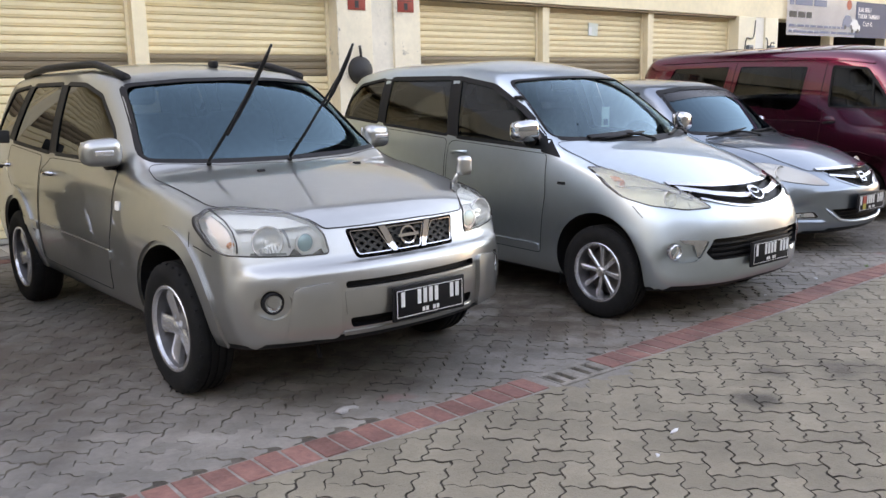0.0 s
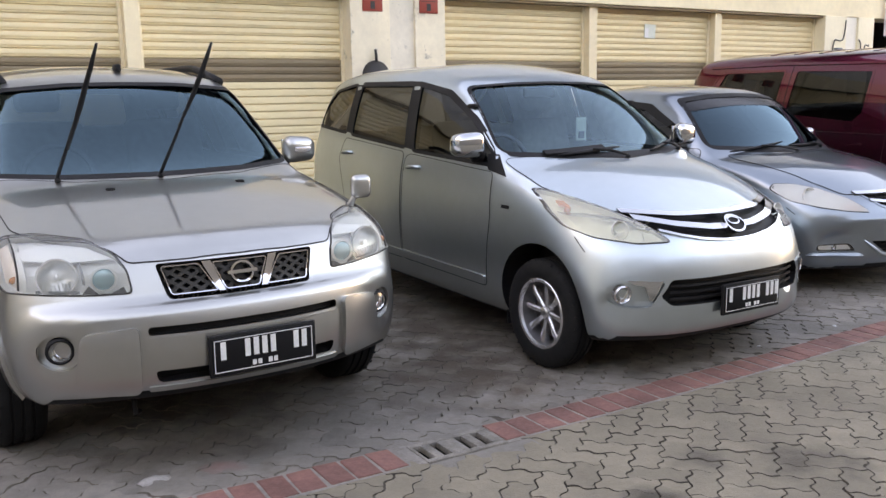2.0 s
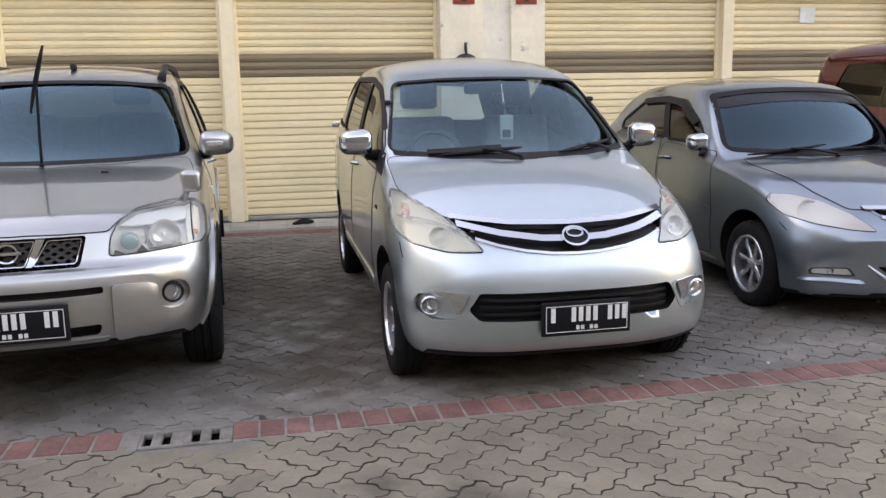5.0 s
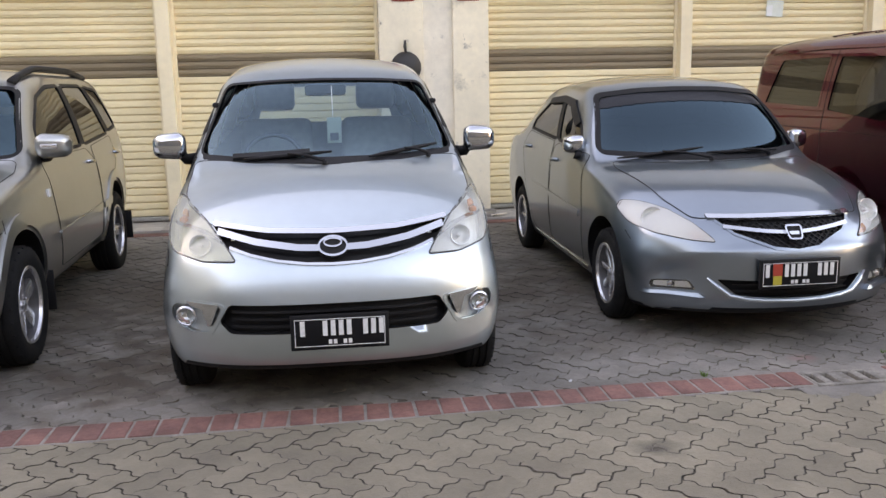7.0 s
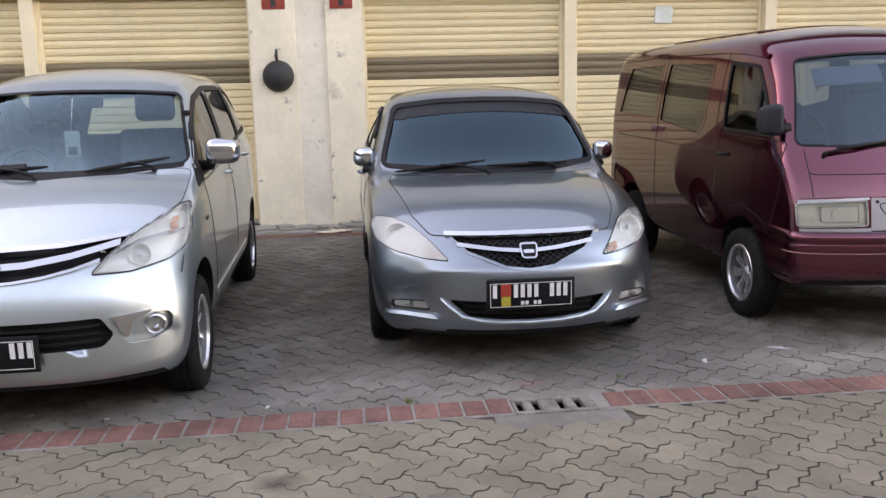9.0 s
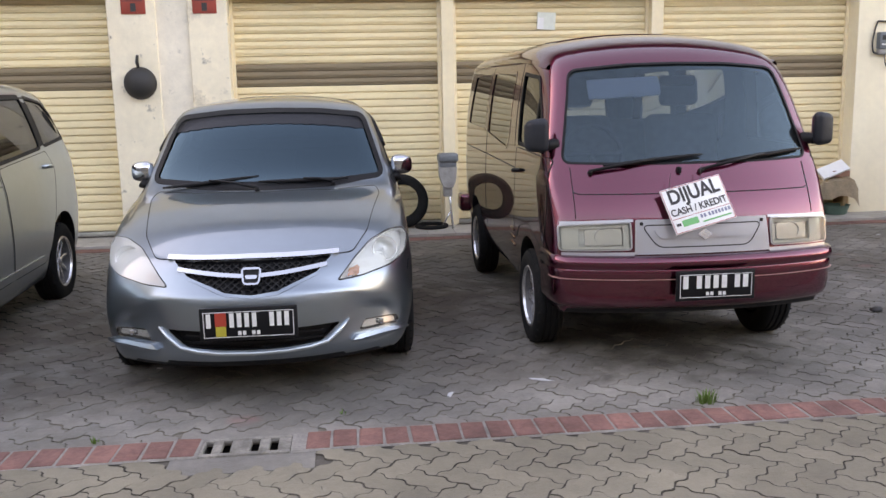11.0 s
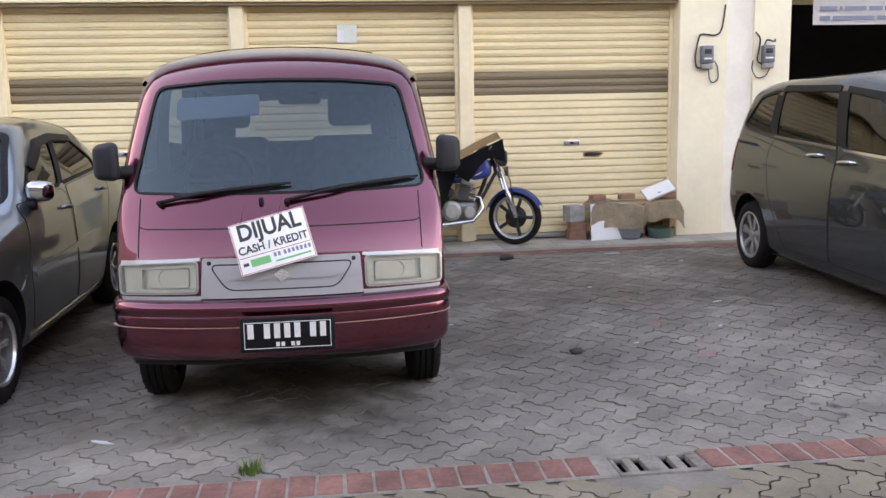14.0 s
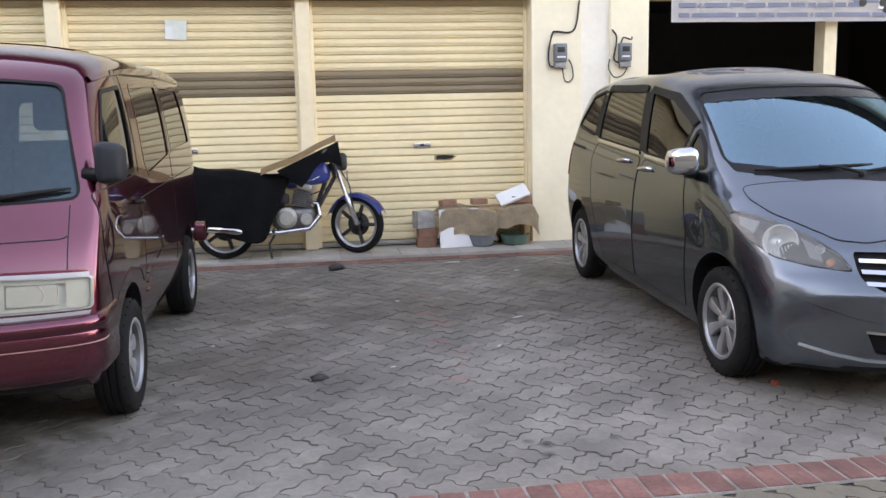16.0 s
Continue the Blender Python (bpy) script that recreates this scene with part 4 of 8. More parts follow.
def slab(skin, poly, side, out, inn, res=0.05):
    """A closed solid that follows the skin, from out above it to inn below it."""
    flat = bmesh.new()
    flat.faces.new([flat.verts.new((u, v, 0)) for u, v in poly])
    us, vs = [p[0] for p in poly], [p[1] for p in poly]
    for lo, hi, nrm in ((min(us), max(us), (1, 0, 0)), (min(vs), max(vs), (0, 1, 0))):
        k = int((hi - lo) / res) + 1
        for i in range(1, k):
            c = lo + (hi - lo) * i / k
            bmesh.ops.bisect_plane(flat, geom=flat.verts[:] + flat.edges[:] + flat.faces[:], plane_co=(c * nrm[0], c * nrm[1], 0), plane_no=nrm)
    bm = bmesh.new()
    top, low = {}, {}
    ray = {"front": Vector((0, -1, 0)), "back": Vector((0, 1, 0)), "right": Vector((-1, 0, 0)), "left": Vector((1, 0, 0)), "top": Vector((0, 0, 1))}[side]
    for v in flat.verts:
        p, n = skin.at(v.co.x, v.co.y, side)
        d = (n + ray).normalized()
        top[v], low[v] = bm.verts.new(p + d * out), bm.verts.new(p - d * inn)
    for f in flat.faces:
        bm.faces.new([top[v] for v in f.verts])
        bm.faces.new([low[v] for v in reversed(f.verts)])
    for e in flat.edges:
        if e.is_boundary:
            a, b = e.verts
            bm.faces.new((top[a], top[b], low[b], low[a]))
    flat.free()
    bmesh.ops.recalc_face_normals(bm, faces=bm.faces)
    return bm


def both(poly):
    """A half outline from the middle outwards and back, with its mirror image: one closed outline."""
    return poly + [(-u, v) for u, v in reversed(poly) if abs(u) > 1e-6]


def swell(poly, d):
    """An outline grown by d."""
    n = len(poly)
    area = sum(poly[i - 1][0] * poly[i][1] - poly[i][0] * poly[i - 1][1] for i in range(n))
    s = 1 if area > 0 else -1
    out = []
    for i in range(n):
        p, a, b = Vector(poly[i]), Vector(poly[i - 1]), Vector(poly[(i + 1) % n])
        n1, n2 = (p - a).normalized(), (b - p).normalized()
        q = Vector((n1.y + n2.y, -n1.x - n2.x))
        q = q.normalized() if q.length > 1e-6 else Vector((n1.y, -n1.x))
        out.append(tuple(p + q * d * s))
    return out


def clipped(poly, pitch, slope):
    """Slanting lines at a pitch, clipped to a convex outline."""
    cs = [v - slope * u for u, v in poly]
    out = []
    c = min(cs) + pitch * 0.5
    while c < max(cs):
        hits = []
        for i in range(len(poly)):
            (u0, v0), (u1, v1) = poly[i - 1], poly[i]
            f0, f1 = v0 - slope * u0 - c, v1 - slope * u1 - c
            if f0 * f1 < 0:
                t = f0 / (f0 - f1)
                hits.append((u0 + (u1 - u0) * t, v0 + (v1 - v0) * t))
        if len(hits) == 2 and (Vector(hits[0]) - Vector(hits[1])).length > 0.02:
            out.append(hits)
        c += pitch
    return out


def joined(bms):
    """Several bmeshes as one."""
    out = bmesh.new()
    for b in bms:
        me = bpy.data.meshes.new("piece")
        b.to_mesh(me)
        b.free()
        out.from_mesh(me)
        bpy.data.meshes.remove(me)
    return out


def wheel(car, spec, ax, s, style):
    """A wheel: tyre, rim with spokes, hub and brake disc."""
    R, W = spec["tyre"], spec["tread"]
    rr = R * style["rim"]
    hub = new("wheel")
    hub.parent = car
    hub.matrix_local = Matrix.Translation((s * (spec["w"](ax) - 0.012 + spec.get("track", 0) - W / 2), ax, R - 0.004 - spec.get("drop", 0))) @ (pose(0, 0, 0, style["spin"] + 37 * (ax > 2)) if s > 0 else pose(0, 0, 0, style["spin"] * 2 + 11 * (ax > 2), 0, 180))
    h = W / 2
    b = bmesh.new()
    prof = [(rr - 0.012, -h * 0.8), (rr + 0.012, -h * 0.88), (rr + (R - rr) * 0.45, -h), (R - 0.03, -h * 0.93), (R - 0.008, -h * 0.78), (R, -h * 0.6)]
    for g in (-0.38, 0.0, 0.38):
        prof += [(R, h * (g - 0.07)), (R - 0.009, h * (g - 0.05)), (R - 0.009, h * (g + 0.05)), (R, h * (g + 0.07))]
    prof += [(R, h * 0.6), (R - 0.008, h * 0.78), (R - 0.03, h * 0.93), (rr + (R - rr) * 0.45, h), (rr + 0.02, h * 0.92), (rr + 0.012, h * 0.9), (rr, h * 0.82), (rr - 0.012, h * 0.8)]
    lathe(b, prof, 56)
    for k in range(56):
        if k % 2:
            box(b, h * 0.62, h * 0.86, -0.004, 0.004, -0.002, 0.006, m=pose(0, 0, 0, 360 / 56 * k) @ Matrix.Translation((0, 0, R - 0.011)))
    part("tyre", b, RUBBER, hub)
    b = bmesh.new()
    lathe(b, [(rr - 0.016, h * 0.72), (rr - 0.03, h * 0.2), (rr - 0.03, -h * 0.8)], 56)
    part("rim_barrel", b, RIM_SHADE, hub)
    b = bmesh.new()
    lathe(b, [(rr + 0.006, h * 0.86), (rr + 0.002, h * 0.9), (rr - 0.012, h * 0.88), (rr - 0.017, h * 0.72)], 56)
    n, w0, w1 = style["spokes"], style["wide"], style["tip"]
    for k in range(n):
        for lean in style.get("pair", (0,)):
            m = pose(0, 0, 0, 360 / n * k + lean)
            xs = h * style["face"]
            vs = []
            for r, w, d in ((0.035, w0, 0.012), (0.075, w0, 0.010), (rr * 0.7, (w0 + w1) / 2, 0.0), (rr - 0.014, w1, 0.004)):
                vs.append([b.verts.new(m @ Vector(c)) for c in ((xs - d - 0.035, -w, r), (xs - d - 0.006, -w, r), (xs - d, -w * 0.6, r), (xs - d, w * 0.6, r), (xs - d - 0.006, w, r), (xs - d - 0.035, w, r))])
            for p, q in zip(vs, vs[1:]):
                for i in range(6):
                    b.faces.new((p[i], p[(i + 1) % 6], q[(i + 1) % 6], q[i]))
    bmesh.ops.recalc_face_normals(b, faces=b.faces)
    part("rim", b, style.get("mat", ALLOY), hub, style["label"])
    b = bmesh.new()
    lathe(b, [(0.0, h * style["face"] + 0.004), (0.024, h * style["face"] + 0.004), (0.032, h * style["face"] - 0.002), (0.036, h * style["face"] - 0.03)], 24)
    for k in range(style.get("bolts", 5)):
        lathe(b, [(0.0, h * style["face"] - 0.006), (0.008, h * style["face"] - 0.006), (0.009, h * style["face"] - 0.03)], 8, pose(0, 0, 0, 360 / style.get("bolts", 5) * k) @ Matrix.Translation((0, 0, 0.055)))
    part("hub_cap", b, style.get("mat", ALLOY), hub)
    b = bmesh.new()
    lathe(b, [(0.03, 0.0), (rr * 0.72, 0.0), (rr * 0.72, -0.02), (rr - 0.03, -h * 0.35), (0.03, -h * 0.35)], 32)
    part("brake_disc", b, DISC, hub)
    return hub


def mirror_glass_house(car, p, size, material, stalk, tilt=0.0, label=""):
    """A door mirror: a bowed shell, its glass at the back, and an arm to the door."""
    x, y, z = p
    s = 1 if x > 0 else -1
    w, d, h = size
    b = bmesh.new()
    box(b, -w / 2, w / 2, -d / 2, d / 2, -h / 2, h / 2, bevel=min(d, h) * 0.42, segs=4)
    for v in b.verts:
        f = (v.co.x * s + w / 2) / w
        k = 1 - 0.22 * f ** 2 if v.co.z > 0 else 1 - 0.1 * f
        v.co.z *= k
        v.co.y += 0.04 * f * f
    m = Matrix.Translation(p) @ pose(0, 0, 0, 0, tilt * s)
    bmesh.ops.transform(b, matrix=m, verts=b.verts)
    house = part("door_mirror", b, material, car, label)
    part("mirror_glass", boxed(x - w * 0.42, x + w * 0.42, y + d / 2 - 0.012, y + d / 2 + 0.004, z - h * 0.38, z + h * 0.36, bevel=0.004), MIRROR, house)
    bs = tubed([Vector(p) + Vector((-s * w * 0.35, 0.01, -h * 0.3)), Vector(stalk) + Vector((s * 0.02, 0, 0.0)), Vector(stalk) - Vector((s * 0.05, 0, 0))], [0.03, 0.032, 0.035], 10)
    part("mirror_arm", bs, BLACK, house)
    return house


def plate_bars(car, x, y, z, w, h, groups, tilt=0.0, sticker=False, pitch=0.036):
    """A number plate: frame, black plate with a pale rim, and plain bars for its marks."""
    m = Matrix.Translation((x, y, z)) @ pose(0, 0, 0, tilt)
    b = boxed(-w / 2 - 0.012, w / 2 + 0.012, -0.004, 0.012, -h / 2 - 0.012, h / 2 + 0.012, bevel=0.004)
    bmesh.ops.transform(b, matrix=m, verts=b.verts)
    pl = part("number_plate", b, BLACK, car, "black number plate in a dark frame")
    b = boxed(-w / 2, w / 2, -0.008, 0.002, -h / 2, h / 2, bevel=0.002)
    bmesh.ops.transform(b, matrix=m, verts=b.verts)
    part("plate_sheet", b, PLATE, pl)
    b = bmesh.new()
    t = 0.0014
    for x0, x1, z0, z1 in ((-1, 1, 1, 1), (-1, 1, -1, -1), (-1, -1, -1, 1), (1, 1, -1, 1)):
        box(b, x0 * (w / 2 - 0.008) - t, x1 * (w / 2 - 0.008) + t, -0.0095, -0.006, z0 * (h / 2 - 0.008) - t, z1 * (h / 2 - 0.008) + t)
    bmesh.ops.transform(b, matrix=m, verts=b.verts)
    part("plate_rim", b, WHITE, pl)
    for c, n in groups:
        for k in range(n):
            cx = w * c + (k - (n - 1) / 2) * pitch
            b = boxed(cx - pitch * 0.3, cx + pitch * 0.3, -0.0105, -0.006, -h * 0.10, h * 0.40)
            bmesh.ops.transform(b, matrix=m, verts=b.verts)
            part("plate_bar", b, PLATE_WHITE, pl)
    for cx in (-0.045, -0.022, 0.022, 0.045):
        b = boxed(cx - 0.008, cx + 0.008, -0.0105, -0.006, -h * 0.38, -h * 0.24)
        bmesh.ops.transform(b, matrix=m, verts=b.verts)
        part("plate_bar", b, PLATE_WHITE, pl)
    if sticker:
        b = boxed(-w * 0.36, -w * 0.24, -0.011, -0.006, -h * 0.05, h * 0.42)
        bmesh.ops.transform(b, matrix=m, verts=b.verts)
        part("sticker", b, STICKER_RED, pl, "small red sticker")
        b = boxed(-w * 0.355, -w * 0.245, -0.011, -0.006, -h * 0.42, -h * 0.06)
        bmesh.ops.transform(b, matrix=m, verts=b.verts)
        part("sticker", b, STICKER_YELLOW, pl, "small yellow sticker")


def seat(car, x, y, z, wide, material, back=0.62):
    """A front seat: cushion, leaning backrest and headrest."""
    st = new("seat")
    st.parent = car
    st.matrix_local = Matrix.Translation((x, y, z))
    part("cushion", boxed(-wide / 2, wide / 2, -0.28, 0.26, -0.12, 0.06, bevel=0.05, segs=3), material, st)
    part("backrest", boxed(-wide / 2, wide / 2, -0.07, 0.07, 0, back, bevel=0.055, segs=3, m=Matrix.Translation((0, 0.26, 0.02)) @ pose(0, 0, 0, -14)), material, st)
    part("headrest", boxed(-0.13, 0.13, -0.045, 0.045, 0, 0.2, bevel=0.04, segs=3, m=Matrix.Translation((0, 0.27 + back * 0.24, back + 0.06)) @ pose(0, 0, 0, -12)), material, st)


def lamp(car, skin, poly, spots, ambers=(), inn=0.05, lens=None, label="clear headlight with a chromed reflector", name="headlight", off=0.006, inner=(), eyes=(), s=1):
    """A headlight in its pocket: bowls, bulbs and a clear cover."""
    cover = part(name, patch(skin, rounded(poly, 0.02), "front", off, 0.012, 0.05), lens or CLEAR, car, label)
    part("lamp_gap", ribbon(skin, rounded(poly, 0.02), "front", 0.007, 0.003, True, 0.04, 0.004), GAP, cover)
    for shape, material in inner:
        part("lamp_insert", patch(skin, shape if s > 0 else flip(shape), "front", -0.016, 0.01, 0.03), material, cover)
    for x, z, r in eyes:
        p, n = skin.at(x, z, "front")
        b = bmesh.new()
        lathe(b, [(r * 1.25, -0.012), (r * 1.25, -0.004), (r * 1.05, -0.002), (r, -0.006)], 24)
        bmesh.ops.transform(b, matrix=Matrix.Translation(p) @ Vector((1, 0, 0)).rotation_difference(Vector((0, -1, 0))).to_matrix().to_4x4() @ Matrix.Translation((-0.016, 0, 0)), verts=b.verts)
        part("projector_ring", b, FROST, cover)
        b = bmesh.new()
        bmesh.ops.create_uvsphere(b, u_segments=20, v_segments=12, radius=r)
        bmesh.ops.transform(b, matrix=Matrix.Translation(p + Vector((0, 0.024, 0))) @ Matrix.Diagonal((1, 0.4, 1, 1)), verts=b.verts)
        part("projector", b, PROJECTOR, cover, "blue-green projector lens")
    for x, z, r in spots:
        p, n = skin.at(x, z, "front")
        d = (n + Vector((0, -2.2, 0))).normalized()
        b = bmesh.new()
        lathe(b, [(r, 0.0), (r * 0.97, -0.008), (r * 0.75, -0.022), (r * 0.35, -0.034), (0.0, -0.038)], 24)
        lathe(b, [(r, 0.0), (r * 1.09, 0.001), (r * 1.1, -0.01), (r * 0.98, -0.014)], 24)
        lathe(b, [(0.0, -0.008), (r * 0.16, -0.011), (r * 0.2, -0.036)], 12)
        for k in range(9):
            y = (k - 4) * r * 0.2
            z1 = -math.sqrt(max(0.0, r * r * 0.9 - y * y))
            if z1 < -r * 0.3:
                box(b, -0.02, -0.010, y - r * 0.03, y + r * 0.03, z1, -r * 0.3)
        bmesh.ops.transform(b, matrix=Matrix.Translation(p - d * 0.012) @ Vector((1, 0, 0)).rotation_difference(d).to_matrix().to_4x4(), verts=b.verts)
        bmesh.ops.recalc_face_normals(b, faces=b.faces)
        part("reflector", b, BOWL, cover)
    for x, z, r in ambers:
        p, n = skin.at(x, z, "front")
        b = bmesh.new()
        bmesh.ops.create_uvsphere(b, u_segments=16, v_segments=10, radius=r)
        bmesh.ops.transform(b, matrix=Matrix.Translation(p - n * (0.012 + r * 0.5)) @ Matrix.Diagonal((1, 0.6, 0.8, 1)), verts=b.verts)
        part("turn_signal", b, AMBER, cover, "amber turn signal")
    return cover


def fog(car, skin, x, z, r, ring=0.02, material=None, lift=0.0):
    p, n = skin.at(x, z, "front")
    d = (n + Vector((0, -1.5, 0))).normalized()
    m = Matrix.Translation(p + n * lift) @ Vector((1, 0, 0)).rotation_difference(d).to_matrix().to_4x4()
    b = bmesh.new()
    lathe(b, [(r, 0.0), (r * 0.9, -0.012), (r * 0.5, -0.028), (0.0, -0.034)], 24, m)
    lamp_part = part("fog_lamp", b, CHROME, car, "round fog lamp")
    b = bmesh.new()
    lathe(b, [(0.0, 0.004), (r * 0.5, 0.003), (r * 0.98, -0.004)], 24, m)
    part("lens", b, CLEAR, lamp_part)
    b = bmesh.new()
    lathe(b, [(r * 0.98, -0.004), (r + ring * 0.4, 0.004), (r + ring, -0.002), (r + ring, -0.03)], 28, m)
    part("bezel", b, material or BLACK, lamp_part)


def wiper(car, skin, pivot, knee, tip, raised=None):
    """A wiper: pivot, arm and blade; lies on the glass, or stands off it at the point raised."""
    def on(p, d):
        q, n = skin.at(p[0], p[1], "front")
        return q + n * d
    a = on(pivot, 0.02)
    wp = part("wiper", tubed([on(pivot, -0.01), a + Vector((0, -0.01, 0.0))], [0.016, 0.012], 10), BLACK, car, "black wiper")
    if raised:
        k, t = Vector(raised[0]), Vector(raised[1])
        part("arm", tubed([a, a.lerp(k, 0.35) + Vector((0, -0.01, 0)), k], [0.009, 0.008, 0.006], 8), BLACK, wp)
        lo = k + (k - t) * 0.9
        part("blade", tubed([lo, lo.lerp(t, 0.25) + Vector((0, -0.012, 0)), k + Vector((0, -0.016, 0)), t.lerp(lo, 0.2) + Vector((0, -0.012, 0)), t], [0.006, 0.011, 0.013, 0.011, 0.006], 8), BLACK, wp)
        return
    part("arm", tubed([a, on(((pivot[0] + knee[0]) / 2, (pivot[1] + knee[1]) / 2), 0.035), on(knee, 0.03)], [0.010, 0.008, 0.006], 8), BLACK, wp)
    d = (tip[0] - knee[0], tip[1] - knee[1])
    lo = (knee[0] - d[0], knee[1] - d[1])
    pts = [(lo[0] + (tip[0] - lo[0]) * i / 8, lo[1] + (tip[1] - lo[1]) * i / 8) for i in range(9)]
    part("blade", tubed([on(p, 0.016) for p in pts], [0.005, 0.009, 0.011, 0.012, 0.013, 0.012, 0.011, 0.009, 0.005], 8), BLACK, wp)


def grip(car, skin, y, z, side, material, wide=0.17):
    """A door handle: bar over a cupped recess."""
    s = -1 if side == "right" else 1
    cup = part("handle_cup", patch(skin, ellipse(y, z, wide * 0.42, 0.042, 18), side, 0.001, 0.004, 0.03), GAP if material is BLACK else material, car)
    pts = []
    for i, d in enumerate((0.003, 0.028, 0.034, 0.034, 0.028, 0.003)):
        p, n = skin.at(y - wide / 2 + wide * i / 5, z + 0.008 - 0.012 * i / 5, side)
        pts.append(p + n * d)
    part("door_handle", tubed(pts, [wide * 0.012 + 0.01, wide * 0.035 + 0.008, wide * 0.035 + 0.007, wide * 0.035 + 0.007, wide * 0.035 + 0.008, wide * 0.012 + 0.01], 8), material, car)


def car_base(label, spec, colour, place, ws, back, sides, pockets, tint, side_tint, name="car", cowl=1.0, floor=0.52, doors=(), seams=(), hood=None, frit=0.03, trim=BLACK, inside=SEAT, rear_tint=None):
    """The body with its cabin hollowed out, windows, door and hood panels."""
    car = thing(name, place, label, "car", "cars parked before the shops")
    whole = shell(spec, 0, spec["length"])
    skin = Skin(shell(spec, 0, spec["length"]))
    cuts = [(shell(spec, cowl + 0.16, spec["length"] - 0.16, 0.045, floor, 0.09), 3)]
    for ax in (spec["front"], spec["rear"]):
        for s in (-1, 1):
            b = bmesh.new()
            x0, x1 = sorted((s * (spec["w"](ax) + 0.1), s * (spec["w"](ax) - spec["tread"] - 0.05)))
            lathe(b, [(spec["tyre"] + spec.get("arch", 0.055), x0), (spec["tyre"] + spec.get("arch", 0.055), x1)], 48, Matrix.Translation((0, ax, spec["tyre"] + 0.02 - spec.get("drop", 0) * 0.7)), True)
            bmesh.ops.recalc_face_normals(b, faces=b.faces)
            cuts.append((b, 1))
    L = spec["length"]
    for poly in sides:
        cuts.append((prism(rounded(poly, 0.035), "x", -2, 2), 1))
    cuts.append((prism(rounded(ws, 0.05), "y", -0.6, cowl + 1.05 if cowl > 0.7 else 1.0), 1))
    if back:
        cuts.append((prism(rounded(back, 0.05), "y", L - 0.75, L + 0.5), 1))
    for poly, idx, inn in pockets:
        cuts.append((slab(skin, rounded(poly, 0.02), "front", 0.06, inn), idx))
    carve("body", whole, [colour, BLACK, HOUSING, inside], cuts, car, skin)
    w = part("windscreen", patch(skin, rounded(swell(ws, 0.015), 0.05), "front", -0.006, 0.004, 0.06), tint, car, "tinted windscreen")
    part("seal", ribbon(skin, rounded(swell(ws, -frit / 2 + 0.004), 0.05), "front", frit, 0.0015, True, 0.04, 0.003), BLACK, w)
    if back:
        part("rear_window", patch(skin, rounded(swell(back, 0.015), 0.05), "back", -0.006, 0.004, 0.06), rear_tint or side_tint, car)
    for side in ("right", "left"):
        for poly in sides:
            g = part("side_window", patch(skin, rounded(swell(poly, 0.012), 0.035), side, -0.006, 0.004, 0.07), side_tint, car)
            part("window_trim", ribbon(skin, rounded(swell(poly, 0.004), 0.035), side, 0.024, 0.002, True, 0.05, 0.004), trim, g)
        for poly in doors:
            d = part("door", patch(skin, rounded(poly, 0.04), side, 0.0022, 0.003, 0.05), colour, car)
            part("door_gap", ribbon(skin, rounded(poly, 0.04), side, 0.0040, 0.0032, True, 0.05, 0.002), GAP, d)
        for line in seams:
            part("body_seam", ribbon(skin, line, side, 0.005, 0.002, False, 0.05, 0.003), GAP, car)
    if hood:
        h = part("hood", patch(skin, rounded(both(hood), 0.04), "top", 0.0025, 0.004, 0.05), colour, car)
        part("hood_gap", ribbon(skin, rounded(both(hood), 0.04), "top", 0.0038, 0.0035, True, 0.04, 0.002), GAP, h)
    return car, skin


def cabin(car, y, z, half, material, dash_y, dash_z, wheel_z, bench=True, top=0.62):
    """Front seats, a rear bench, the dashboard and the steering wheel on the car's right."""
    for x in (-half, half):
        seat(car, x, y, z, 0.48, material, top)
    if bench:
        part("rear_bench", boxed(-0.6, 0.6, y + 0.95, y + 1.1, z - 0.1, z + top * 0.92, bevel=0.05, segs=3), material, car)
    part("dashboard", boxed(-0.68, 0.68, dash_y, dash_y + 0.42, dash_z - 0.28, dash_z, bevel=0.06, segs=3), BLACK, car)
    b = bmesh.new()
    n = 28
    m = Matrix.Translation((-half, dash_y + 0.5, wheel_z)) @ pose(0, 0, 0, 68)
    tube(b, [m @ Vector((0.185 * math.cos(2 * math.pi * i / n), 0.185 * math.sin(2 * math.pi * i / n), 0)) for i in range(n)], 0.016, 8, True)
    for a in (0, 180, 270):
        tube(b, [m @ Vector((0, 0, -0.02)), m @ Vector((0.18 * math.cos(radians(a)), 0.18 * math.sin(radians(a)), 0))], 0.018, 6)
    part("steering_wheel", b, SEAT, car)


